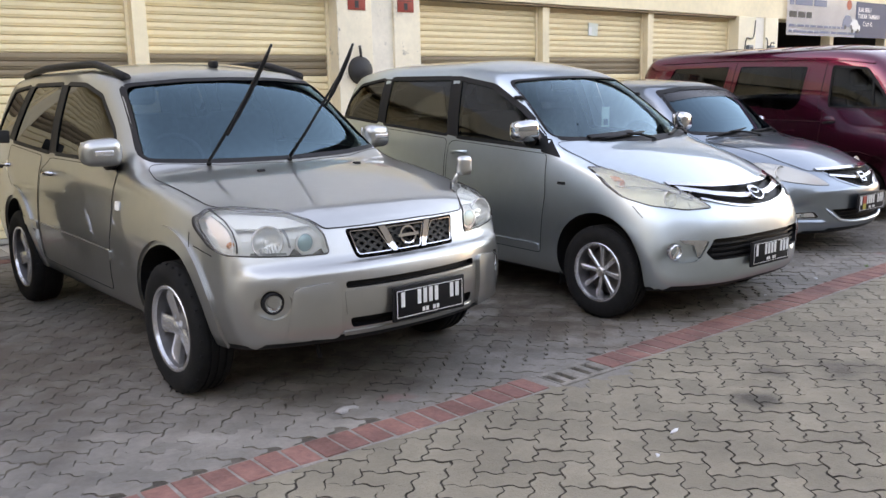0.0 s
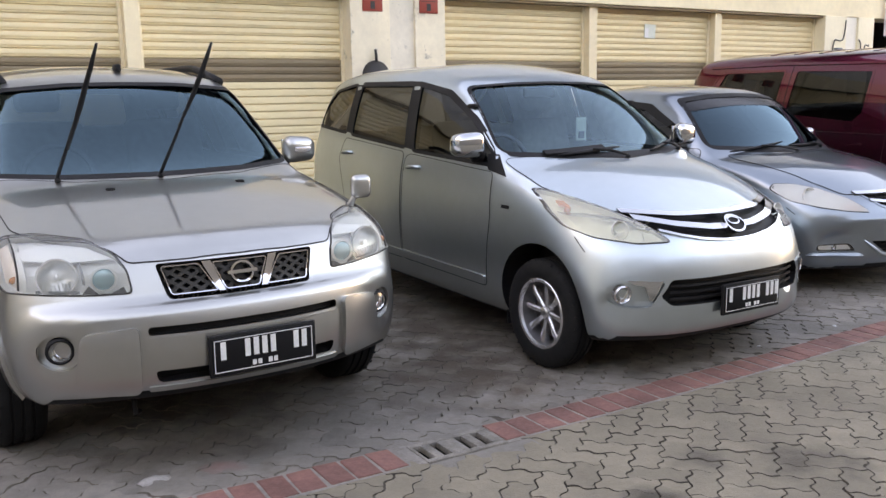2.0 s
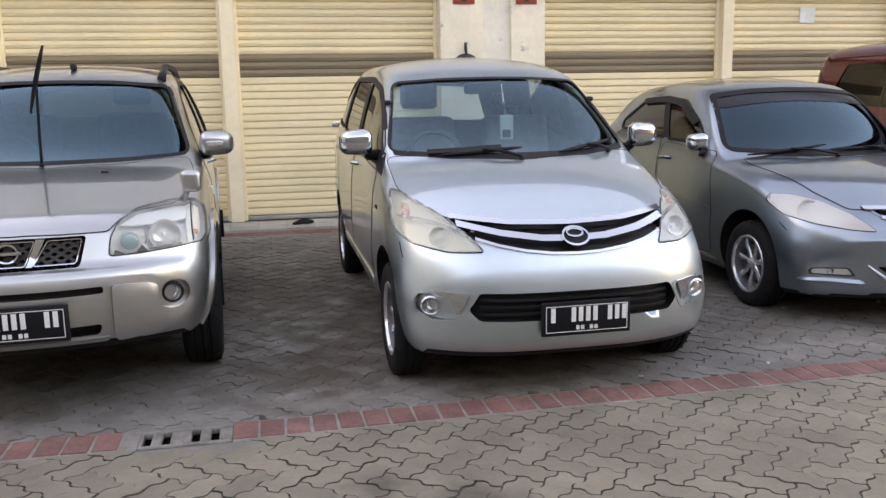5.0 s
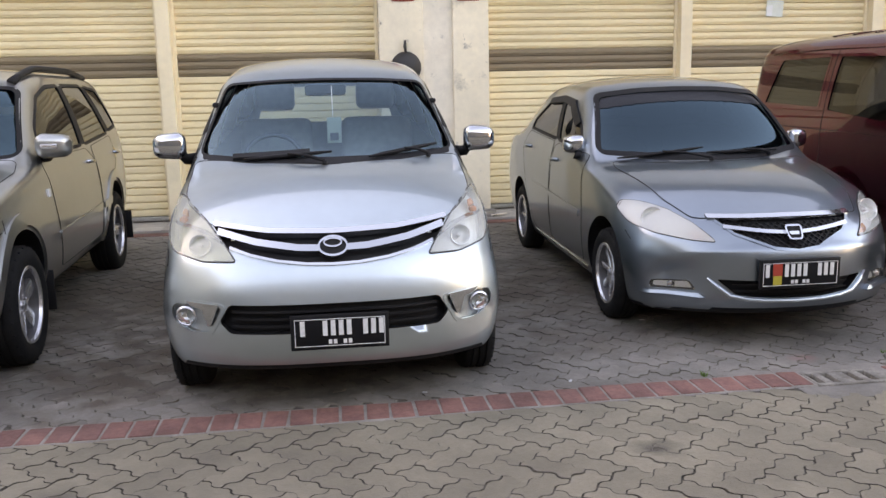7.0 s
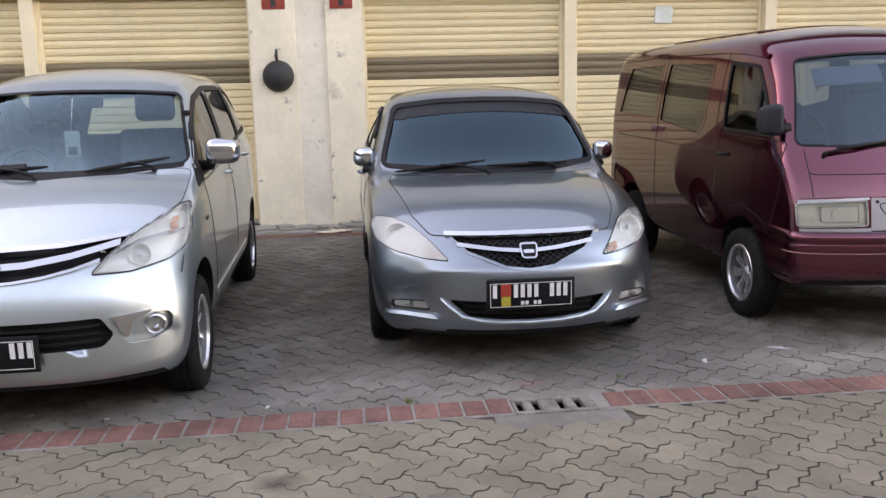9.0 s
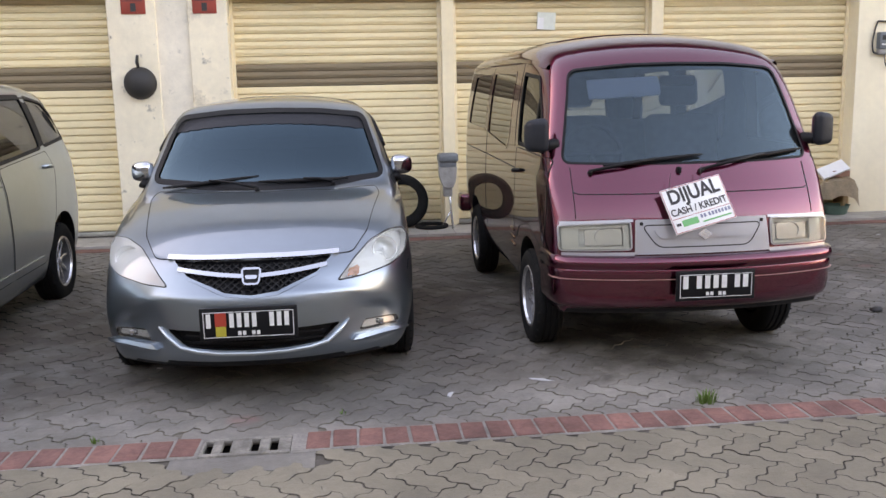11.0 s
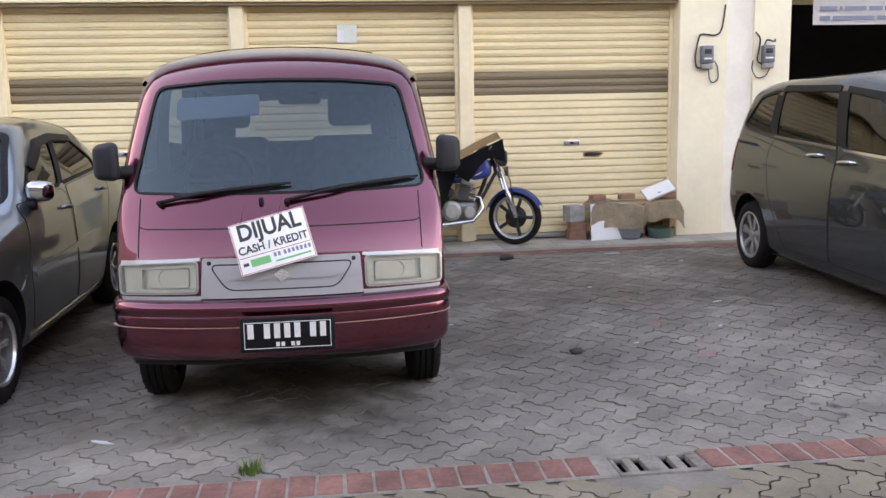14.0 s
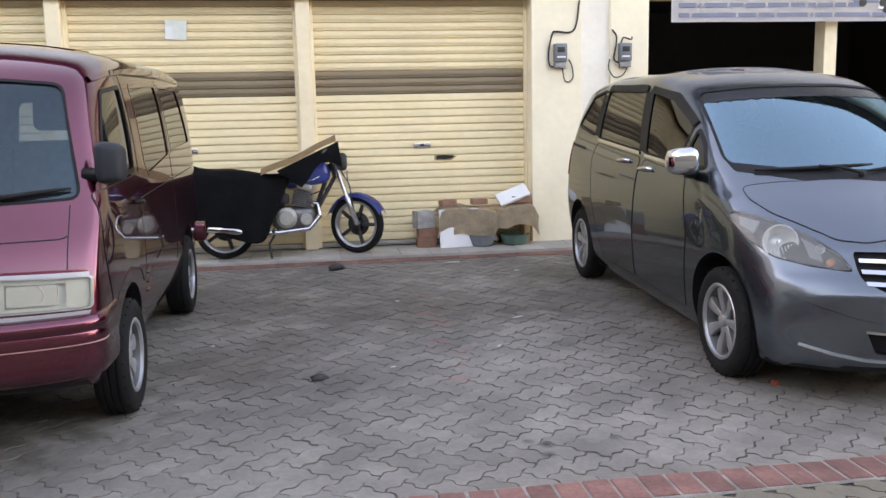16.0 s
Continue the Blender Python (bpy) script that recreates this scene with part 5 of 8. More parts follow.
# the champagne-silver off-roader
def build_offroader():
    head = [(0.435, 0.82), (0.47, 0.885), (0.54, 0.925), (0.70, 0.94), (0.81, 0.93), (0.85, 0.90), (0.862, 0.85), (0.862, 0.775), (0.845, 0.752), (0.72, 0.742), (0.56, 0.735), (0.425, 0.735)]
    grille = [(-0.335, 0.84), (0.335, 0.84), (0.30, 0.70), (-0.30, 0.70)]
    slot_hi, slot_lo = [(-0.40, 0.612), (0.40, 0.612), (0.40, 0.58), (-0.40, 0.58)], [(-0.385, 0.435), (0.385, 0.435), (0.37, 0.385), (-0.37, 0.385)]
    wins = [[(1.66, 1.10), (1.80, 1.26), (2.12, 1.46), (2.45, 1.53), (2.78, 1.54), (2.70, 1.10)], [(2.81, 1.10), (2.88, 1.54), (3.50, 1.535), (3.66, 1.14)], [(3.76, 1.155), (3.61, 1.53), (4.0, 1.495), (4.13, 1.19)]]
    ws = both([(0, 1.095), (0.45, 1.10), (0.775, 1.118), (0.652, 1.528), (0.3, 1.558), (0, 1.563)])
    car, skin = car_base("champagne silver off-roader with both wipers raised, parked on the pavers", XTRAIL, P_GOLD, stand(2.485, 3.31, 2.2), ws, both([(0, 1.12), (0.62, 1.14), (0.55, 1.5), (0, 1.52)]), wins,
                         [(head, 2, 0.06), (flip(head), 2, 0.06), (grille, 1, 0.04), (slot_hi, 1, 0.04), (slot_lo, 1, 0.05), (ellipse(0.70, 0.525, 0.075, 0.072), 0, 0.028), (ellipse(-0.70, 0.525, 0.075, 0.072), 0, 0.028)],
                         G_BLUE, G_SIDE, "offroad_car", 1.13, 0.55,
                         [[(1.60, 1.07), (2.76, 1.07), (2.92, 0.98), (2.99, 0.56), (3.02, 0.36), (1.76, 0.36), (1.62, 0.8)], [(2.95, 1.075), (3.70, 1.115), (3.72, 0.9), (3.38, 0.66), (3.24, 0.4), (3.05, 0.36), (3.02, 0.56), (2.95, 0.98)]],
                         [[(0.67, 0.83), (0.66, 0.72)], [(0.62, 0.77), (0.46, 0.74)]],
                         [(0, 0.131), (0.2, 0.138), (0.32, 0.156), (0.43, 0.184), (0.462, 0.232), (0.54, 0.345), (0.69, 0.475), (0.775, 0.66), (0.795, 1.20), (0.77, 1.36), (0.4, 1.17), (0, 1.10)], frit=0.02)
    for s in (1, -1):
        lamp(car, skin, head if s > 0 else flip(head), [(s * 0.675, 0.805, 0.07)], [(s * 0.825, 0.80, 0.02)], lens=CLEAR_BRIGHT,
             inner=[([(0.475, 0.875), (0.55, 0.915), (0.70, 0.928), (0.775, 0.92), (0.775, 0.875), (0.62, 0.868)], FROST), ([(0.775, 0.925), (0.795, 0.925), (0.81, 0.765), (0.785, 0.757)], FROST), ([(0.803, 0.922), (0.838, 0.90), (0.850, 0.85), (0.850, 0.785), (0.818, 0.77)], TURN_PINK), ([(0.445, 0.74), (0.50, 0.742), (0.455, 0.765)], BLACK), ([(0.545, 0.742), (0.60, 0.745), (0.575, 0.775)], BLACK), ([(0.592, 0.866), (0.600, 0.866), (0.596, 0.78), (0.588, 0.78)], METER), ([(0.61, 0.757), (0.755, 0.762), (0.755, 0.752), (0.61, 0.748)], METER)], eyes=[(s * 0.515, 0.79, 0.042)], s=s)
        part("lamp_divider", ribbon(skin, [(s * 0.79, 0.932), (s * 0.795, 0.85), (s * 0.80, 0.76)], "front", 0.005, 0.009, False, 0.04, 0.004), GAP, car)
        fog(car, skin, s * 0.70, 0.528, 0.040, 0.013, None, -0.008)
        over = [(0.43, 0.618), (0.62, 0.60), (0.655, 0.365), (0.43, 0.355)]
        part("bumper_pad", patch(skin, rounded(over if s > 0 else flip(over), 0.03), "front", 0.024, 0.034, 0.04, 0.005), P_GOLD, car)
        side = "left" if s > 0 else "right"
        part("side_moulding", patch(skin, rounded([(1.66, 0.61), (2.95, 0.63), (2.95, 0.57), (1.67, 0.55)], 0.015), side, 0.014, 0.018, 0.08), P_GOLD, car)
        part("side_moulding", patch(skin, rounded([(3.03, 0.63), (3.34, 0.635), (3.31, 0.575), (3.03, 0.57)], 0.015), side, 0.014, 0.018, 0.08), P_GOLD, car)
        for y in (2.74, 3.72):
            grip(car, skin, y, 0.965, side, CHROME)
        for ax in (0.92, 3.545):
            pts = []
            for i in range(25):
                a = radians(-8 + 196 * i / 24)
                pts.append((ax + 0.435 * math.cos(a), 0.363 + 0.435 * math.sin(a)))
            part("wheel_flare", ribbon(skin, [p for p in pts if p[1] > 0.30], side, 0.075, 0.016, False, 0.05, 0.02), P_GOLD, car)
            pb = boxed(s * 0.66 - 0.1, s * 0.66 + 0.16 * (s > 0) - 0.16 * (s < 0) + 0.1, ax + 0.40, ax + 0.415, 0.17, 0.42, bevel=0.004)
            part("mud_flap", pb, BLACK, car)
        part("window_pillar", patch(skin, [(2.71, 1.10), (2.79, 1.535), (2.87, 1.535), (2.80, 1.10)], side, 0.001, 0.003, 0.08), BLACK, car)
        part("window_pillar", patch(skin, [(3.67, 1.145), (3.52, 1.53), (3.60, 1.53), (3.75, 1.155)], side, 0.001, 0.003, 0.08), BLACK, car)
        part("marker_lamp", patch(skin, rounded([(1.49, 0.90), (1.55, 0.90), (1.55, 0.85), (1.49, 0.85)], 0.01), side, 0.008, 0.01, 0.03), WHITE, car)
        rail = []
        for i in range(13):
            y = 2.0 + 1.95 * i / 12
            p, n = skin.at(s * 0.60, y, "top")
            rail.append(p + Vector((0, 0, 0.008 + 0.032 * min(1, 4 * min(i, 12 - i) / 12))))
        part("roof_rail", tubed(rail, [0.03] + [0.024] * 11 + [0.03], 10), BLACK, car, "black roof rail")
        mirror_glass_house(car, (s * 0.93, 1.58, 1.165), (0.21, 0.13, 0.16), P_GOLD, (s * 0.85, 1.66, 1.09), 0)
        part("mirror_marker", boxed(s * 0.93 - 0.06, s * 0.93 + 0.04, 1.508, 1.518, 1.15, 1.18, bevel=0.004), ALLOY, car)
        for ax in (XTRAIL["front"], XTRAIL["rear"]):
            wheel(car, XTRAIL, ax, s, dict(rim=0.64, spin=10, spokes=5, wide=0.042, tip=0.052, face=0.62, label="five-spoke alloy rim"))
    # round fender mirror on its stalk
    p, n = skin.at(0.75, 0.60, "top")
    fm = part("fender_mirror", boxed(-0.052, 0.052, -0.03, 0.03, -0.058, 0.058, bevel=0.029, segs=4, m=Matrix.Translation(p + Vector((0.05, -0.04, 0.095)))), P_GOLD, car, "small rounded fender mirror")
    part("stalk", tubed([p - Vector((0, 0, 0.01)), p + Vector((0.02, -0.01, 0.03)), p + Vector((0.045, -0.035, 0.08))], [0.022, 0.016, 0.02], 8), P_GOLD, fm)
    for cell in ([(-0.315, 0.825), (-0.17, 0.825), (-0.105, 0.715), (-0.285, 0.715)], [(-0.115, 0.825), (0.115, 0.825), (0.07, 0.715), (-0.07, 0.715)], [(0.17, 0.825), (0.315, 0.825), (0.285, 0.715), (0.105, 0.715)]):
        g = part("grille", joined([ribbon(skin, seg, "front", 0.013, -0.010, False, 0.05, 0.012) for k in (0.62, -0.62) for seg in clipped(cell, 0.036, k)]), GRILLE_GREY, car, "black diamond mesh grille")
        part("grille_frame", ribbon(skin, rounded(cell, 0.012), "front", 0.0045, 0.006, True, 0.03, 0.03), CHROME, g)
    for s in (1, -1):
        bar = [(0.122, 0.832), (0.160, 0.832), (0.102, 0.708), (0.076, 0.708)]
        part("grille_bar", patch(skin, bar if s > 0 else flip(bar), "front", 0.010, 0.04, 0.04), CHROME, car)
    em = part("emblem", ribbon(skin, ellipse(0.0, 0.772, 0.045, 0.040, 28), "front", 0.009, 0.020, True, 0.02, 0.02), CHROME, car, "plain chrome ring emblem")
    part("emblem_bar", patch(skin, [(-0.062, 0.765), (0.062, 0.765), (0.062, 0.779), (-0.062, 0.779)], "front", 0.024, 0.03, 0.04), CHROME, em)
    part("bumper_lip", patch(skin, rounded([(-0.41, 0.372), (0.41, 0.372), (0.40, 0.35), (-0.40, 0.35)], 0.008), "front", 0.008, 0.012, 0.05), P_GOLD, car)
    part("bumper_bar", patch(skin, rounded([(-0.41, 0.572), (0.41, 0.572), (0.40, 0.445), (-0.40, 0.445)], 0.02), "front", 0.006, 0.012, 0.05, 0.002), P_GOLD, car)
    plate_bars(car, 0.03, -0.028, 0.475, 0.43, 0.145, [(-0.40, 1), (-0.04, 4), (0.36, 2)])
    for x, k, t in ((-0.487, (-0.42, 0.86, 1.47), (-0.373, 0.675, 1.71)), (-0.018, (0.07, 0.755, 1.55), (0.128, 0.689, 1.725))):
        wiper(car, skin, (x, 1.09), None, None, (k, t))
    for x in (-0.3, 0.33):
        p, n = skin.at(x, 0.98, "top")
        part("washer_jet", boxed(p.x - 0.02, p.x + 0.02, p.y - 0.015, p.y + 0.015, p.z - 0.004, p.z + 0.012, bevel=0.005), BLACK, car)
    p, n = skin.at(0.04, 2.15, "top")
    part("aerial_base", boxed(p.x - 0.016, p.x + 0.016, p.y - 0.05, p.y + 0.05, p.z - 0.005, p.z + 0.04, bevel=0.012), BLACK, car)
    cabin(car, 2.05, 0.72, 0.36, SEAT, 1.42, 1.04, 1.05)
    part("tow_hook", tubed([(-0.42, 0.3, 0.27), (-0.42, 0.28, 0.2), (-0.4, 0.3, 0.2)], 0.012, 8), BLACK, car)


# the silver people carrier
CUP = [(0.50, 0.528), (0.62, 0.538), (0.745, 0.525), (0.77, 0.49), (0.76, 0.42), (0.68, 0.385), (0.57, 0.39)]


def build_carrier():
    head = [(0.44, 0.72), (0.60, 0.715), (0.75, 0.74), (0.80, 0.78), (0.805, 0.86), (0.775, 0.955), (0.735, 0.95), (0.60, 0.87), (0.50, 0.79)]
    grille = both([(0, 0.835), (0.30, 0.842), (0.575, 0.865), (0.48, 0.768), (0.25, 0.716), (0, 0.697)])
    intake = [(-0.48, 0.535), (0.48, 0.535), (0.53, 0.45), (0.48, 0.40), (-0.48, 0.40), (-0.53, 0.45)]
    wins = [[(1.22, 1.06), (1.27, 1.13), (1.54, 1.32), (1.88, 1.485), (2.27, 1.545), (2.18, 1.10)], [(2.29, 1.115), (2.38, 1.55), (3.20, 1.555), (3.17, 1.175)], [(3.26, 1.185), (3.30, 1.55), (3.68, 1.50), (3.88, 1.32), (3.86, 1.23)]]
    ws = both([(0, 1.10), (0.45, 1.105), (0.725, 1.13), (0.605, 1.52), (0.3, 1.54), (0, 1.545)])
    car, skin = car_base("clean silver people carrier with a chromed grille and mirrors", AVANZA, P_SILVER, stand(5.08, 3.02, 0.4), ws, both([(0, 1.15), (0.60, 1.17), (0.50, 1.48), (0, 1.50)]), wins,
                         [(head, 2, 0.06), (flip(head), 2, 0.06), (grille, 1, 0.035), (intake, 1, 0.05), (CUP, 0, 0.022), (flip(CUP), 0, 0.022)], G_CLEAR, G_SIDE, "people_carrier", 0.92, 0.52,
                         [[(1.20, 1.02), (2.20, 1.075), (2.26, 1.05), (2.27, 0.62), (2.28, 0.34), (1.24, 0.33), (1.18, 0.75)], [(2.29, 1.085), (3.25, 1.145), (3.32, 1.0), (3.20, 0.68), (3.05, 0.42), (2.95, 0.34), (2.30, 0.34), (2.29, 0.62)]],
                         [[(0.46, 0.735), (0.38, 0.665)]],
                         [(0, 0.222), (0.30, 0.260), (0.56, 0.368), (0.625, 0.47), (0.705, 0.63), (0.742, 0.80), (0.745, 0.92), (0.74, 1.17), (0.4, 0.97), (0, 0.885)], frit=0.014, inside=SEAT_BEIGE, rear_tint=G_REAR)
    for s in (1, -1):
        side = "left" if s > 0 else "right"
        lamp(car, skin, head if s > 0 else flip(head), [(s * 0.625, 0.778, 0.046)], [(s * 0.745, 0.875, 0.022)], lens=CLEAR_HAZE if s > 0 else CLEAR_YELLOW, label="headlight with a slightly yellowed cover",
             inner=[([(0.52, 0.808), (0.60, 0.845), (0.70, 0.86), (0.79, 0.86), (0.79, 0.85), (0.70, 0.847), (0.60, 0.83), (0.51, 0.793)], CHROME), ([(0.724, 0.912), (0.748, 0.915), (0.758, 0.892), (0.722, 0.888)], TURN_ORANGE), ([(0.47, 0.735), (0.56, 0.73), (0.54, 0.775), (0.50, 0.77)], FROST)], s=s)
        part("fog_bezel", ribbon(skin, rounded(CUP if s > 0 else flip(CUP), 0.03), "front", 0.016, 0.004, True, 0.04, 0.008), P_SILVER, car)
        fog(car, skin, s * 0.69, 0.462, 0.038, 0.012, ALLOY, 0.004)
        horn = [(0.525, 0.532), (0.68, 0.537), (0.655, 0.517), (0.605, 0.505), (0.582, 0.43), (0.568, 0.43)]
        part("fog_trim", patch(skin, horn if s > 0 else flip(horn), "front", 0.010, 0.02, 0.03), CHROME, car)
        part("side_moulding", patch(skin, rounded([(1.25, 0.395), (2.9, 0.405), (2.9, 0.355), (1.25, 0.345)], 0.012), side, 0.012, 0.015, 0.1), P_SILVER, car)
        for y in (2.12, 3.17):
            grip(car, skin, y, 0.985 if y < 3 else 1.03, side, P_SILVER)
        part("window_visor", patch(skin, rounded([(1.40, 1.25), (1.53, 1.335), (1.88, 1.50), (2.28, 1.56), (3.2, 1.565), (3.2, 1.535), (2.3, 1.528), (1.90, 1.465), (1.56, 1.31), (1.43, 1.235)], 0.008), side, 0.004, 0.005, 0.07), BLACK, car)
        part("window_pillar", patch(skin, [(2.18, 1.10), (2.27, 1.545), (2.38, 1.55), (2.29, 1.115)], side, 0.001, 0.003, 0.08), BLACK, car)
        part("window_pillar", patch(skin, [(3.17, 1.18), (3.20, 1.55), (3.30, 1.55), (3.26, 1.19)], side, 0.001, 0.003, 0.08), BLACK, car)
        part("mirror_base_panel", patch(skin, rounded([(1.08, 1.0), (1.22, 1.12), (1.30, 1.12), (1.26, 1.03)], 0.01), side, 0.003, 0.006, 0.05), BLACK, car)
        part("badge", patch(skin, [(1.0, 0.845), (1.07, 0.845), (1.07, 0.825), (1.0, 0.825)], side, 0.004, 0.005, 0.03), BLACK, car)
        mirror_glass_house(car, (s * 0.90, 1.30, 1.18), (0.19, 0.12, 0.155), CHROME, (s * 0.80, 1.36, 1.10), 0, "chromed door mirror")
        for ax in (AVANZA["front"], AVANZA["rear"]):
            wheel(car, AVANZA, ax, s, dict(rim=0.63, spin=20, spokes=8, wide=0.014, tip=0.021, face=0.58, bolts=4, label="eight-spoke alloy rim"))
        pb = boxed(s * 0.68 - 0.09, s * 0.68 + 0.09, 1.09, 1.10, 0.12, 0.36, bevel=0.003)
        part("mud_flap", pb, BLACK, car)
        p, n = skin.at(s * 0.66, 1.62, "top")
        part("pillar_clip", boxed(p.x - 0.02, p.x + 0.02, p.y - 0.04, p.y + 0.04, p.z - 0.01, p.z + 0.02, bevel=0.012), BLACK, car)
    top, mid, low = [(0, 0.828), (0.3, 0.835), (0.56, 0.858)], [(0, 0.766), (0.16, 0.771), (0.35, 0.794), (0.535, 0.83)], [(0, 0.703), (0.12, 0.707), (0.25, 0.722), (0.37, 0.745), (0.47, 0.772)]
    for line, w in ((top, 0.018), (mid, 0.024), (low, 0.011)):
        part("grille_bar", ribbon(skin, both(line[::-1])[:len(line) * 2 - 1], "front", w, 0.010, False, 0.04, 0.03), CHROME, car, "chrome grille bar")
    em = part("emblem", patch(skin, ellipse(0, 0.765, 0.066, 0.034, 28), "front", 0.020, 0.03, 0.03), BLACK, car, "plain dark oval emblem with chrome rim")
    part("emblem_rim", ribbon(skin, ellipse(0, 0.765, 0.064, 0.033, 28), "front", 0.008, 0.028, True, 0.03, 0.02), CHROME, em)
    part("emblem_rim", ribbon(skin, ellipse(0, 0.778, 0.040, 0.014, 20), "front", 0.006, 0.027, True, 0.02, 0.02), CHROME, em)
    for z in (0.43, 0.465, 0.50):
        part("intake_slat", patch(skin, [(-0.48, z - 0.006), (0.48, z - 0.006), (0.48, z + 0.006), (-0.48, z + 0.006)], "front", -0.02, 0.01, 0.06), BLACK, car)
    plate_bars(car, 0.015, -0.025, 0.41, 0.42, 0.14, [(-0.40, 1), (-0.03, 4), (0.36, 3)])
    wiper(car, skin, (-0.02, 1.085), (-0.22, 1.115), (0.02, 1.13))
    wiper(car, skin, (0.56, 1.10), (0.42, 1.125), (0.62, 1.15))
    part("wiper", joined([ribbon(skin, [(-0.52, 1.115), (-0.1, 1.135)], "front", 0.02, 0.02, False, 0.05, 0.02)]), BLACK, car)
    cabin(car, 1.85, 0.68, 0.34, SEAT_BEIGE, 1.22, 1.04, 1.03, top=0.60)
    part("cowl_panel", patch(skin, rounded(both([(0, 1.085), (0.4, 1.09), (0.70, 1.11), (0.70, 1.135), (0.4, 1.12), (0, 1.115)]), 0.01), "front", 0.002, 0.006, 0.06), BLACK, car)
    m = boxed(-0.13, 0.13, 1.78, 1.82, 1.44, 1.51, bevel=0.018)
    part("rear_view_mirror", m, BLACK, car)
    tag = part("hanging_tag", boxed(0.0, 0.085, 1.40, 1.405, 1.165, 1.315, bevel=0.002), TAG, car, "pale yellow-green air freshener tag")
    part("tag_mark", boxed(0.018, 0.066, 1.396, 1.4, 1.18, 1.225, bevel=0.001), SEAT, tag)
    part("string", tubed([(0.037, 1.40, 1.29), (0.037, 1.5, 1.50)], 0.0015, 5), WHITE, tag)
    return car


# the steel-grey saloon
def build_saloon():
    head = [(0.42, 0.60), (0.54, 0.606), (0.70, 0.632), (0.79, 0.668), (0.815, 0.74), (0.79, 0.778), (0.70, 0.78), (0.60, 0.752), (0.51, 0.69)]
    grille = both([(0, 0.715), (0.40, 0.715), (0.32, 0.645), (0.13, 0.575), (0, 0.562)])
    intake = both([(0, 0.395), (0.43, 0.395), (0.33, 0.31), (0.16, 0.295), (0, 0.292)])
    foggy = [(0.55, 0.378), (0.73, 0.362), (0.735, 0.318), (0.52, 0.325)]
    wins = [[(1.58, 1.05), (1.74, 1.17), (2.08, 1.33), (2.40, 1.355), (2.16, 1.055)], [(2.23, 1.06), (2.47, 1.355), (2.88, 1.335), (3.16, 1.17), (3.14, 1.105)]]
    ws = both([(0, 0.985), (0.4, 0.99), (0.725, 1.01), (0.612, 1.40), (0.3, 1.435), (0, 1.442)])
    car, skin = car_base("steel grey saloon with dark-filmed glass, parked on the pavers", CITY, P_STEEL, stand(7.625, 3.57), ws, both([(0, 1.13), (0.58, 1.14), (0.50, 1.36), (0, 1.38)]), wins,
                         [(head, 2, 0.055), (flip(head), 2, 0.055), (grille, 1, 0.035), (intake, 1, 0.05), (foggy, 1, 0.03), (flip(foggy), 1, 0.03)], G_DARK, G_SIDE, "saloon_car", 1.06, 0.45,
                         [[(1.42, 1.0), (2.14, 1.03), (2.22, 1.0), (2.24, 0.55), (2.24, 0.27), (1.36, 0.27), (1.33, 0.6)], [(2.26, 1.04), (3.15, 1.08), (3.25, 0.95), (3.05, 0.6), (2.90, 0.35), (2.80, 0.27), (2.27, 0.27), (2.26, 0.55)]],
                         [[(0.55, 0.62), (0.48, 0.575)]],
                         [(0, 0.155), (0.3, 0.195), (0.5, 0.30), (0.59, 0.53), (0.68, 1.12), (0.665, 1.25), (0.4, 1.08), (0, 1.015)])
    for s in (1, -1):
        side = "left" if s > 0 else "right"
        lamp(car, skin, head if s > 0 else flip(head), [(s * 0.68, 0.705, 0.062)], [(s * 0.515, 0.638, 0.03)], lens=CLEAR_CREAM if s < 0 else CLEAR_HAZE, label="hazy headlight with an amber corner", inner=[([(0.475, 0.617), (0.525, 0.62), (0.545, 0.65), (0.53, 0.665), (0.505, 0.655)], TURN_ORANGE)], s=s)
        part("fog_lamp", patch(skin, rounded(foggy if s > 0 else flip(foggy), 0.015), "front", 0.003, 0.006, 0.04), CLEAR, car)
        part("fog_bowl", patch(skin, rounded([(s * u, v) for u, v in ((0.56, 0.368), (0.715, 0.355), (0.72, 0.328), (0.54, 0.333))][::s], 0.012), "front", -0.012, 0.012, 0.03), BOWL, car)
        p, n = skin.at(s * 0.63, 0.346, "front")
        part("bulb", boxed(p.x - 0.022, p.x + 0.022, p.y - 0.004, p.y + 0.012, 0.332, 0.36, bevel=0.006), CHROME, car)
        lip = [(0.50, 0.312), (0.76, 0.305), (0.775, 0.285), (0.60, 0.268), (0.47, 0.285)]
        part("bumper_lip", patch(skin, rounded(lip if s > 0 else flip(lip), 0.012), "front", 0.026, 0.030, 0.03, 0.008), P_STEEL, car)
        part("side_moulding", patch(skin, rounded([(1.40, 0.62), (2.85, 0.68), (2.85, 0.645), (1.40, 0.575)], 0.012), side, 0.010, 0.014, 0.1), P_STEEL, car)
        part("sill_trim", ribbon(skin, [(1.3, 0.235), (2.85, 0.245)], side, 0.02, 0.006, False, 0.1, 0.01), CHROME, car)
        for y, z in ((2.12, 0.905), (3.02, 0.945)):
            grip(car, skin, y, z, side, P_STEEL)
        part("window_pillar", patch(skin, [(2.165, 1.055), (2.405, 1.355), (2.465, 1.355), (2.225, 1.06)], side, 0.001, 0.003, 0.08), BLACK, car)
        part("window_visor", patch(skin, rounded([(1.76, 1.20), (2.08, 1.355), (2.42, 1.38), (2.88, 1.355), (2.86, 1.31), (2.42, 1.33), (2.14, 1.305), (1.82, 1.165)], 0.015), side, 0.016, 0.02, 0.07), BLACK, car)
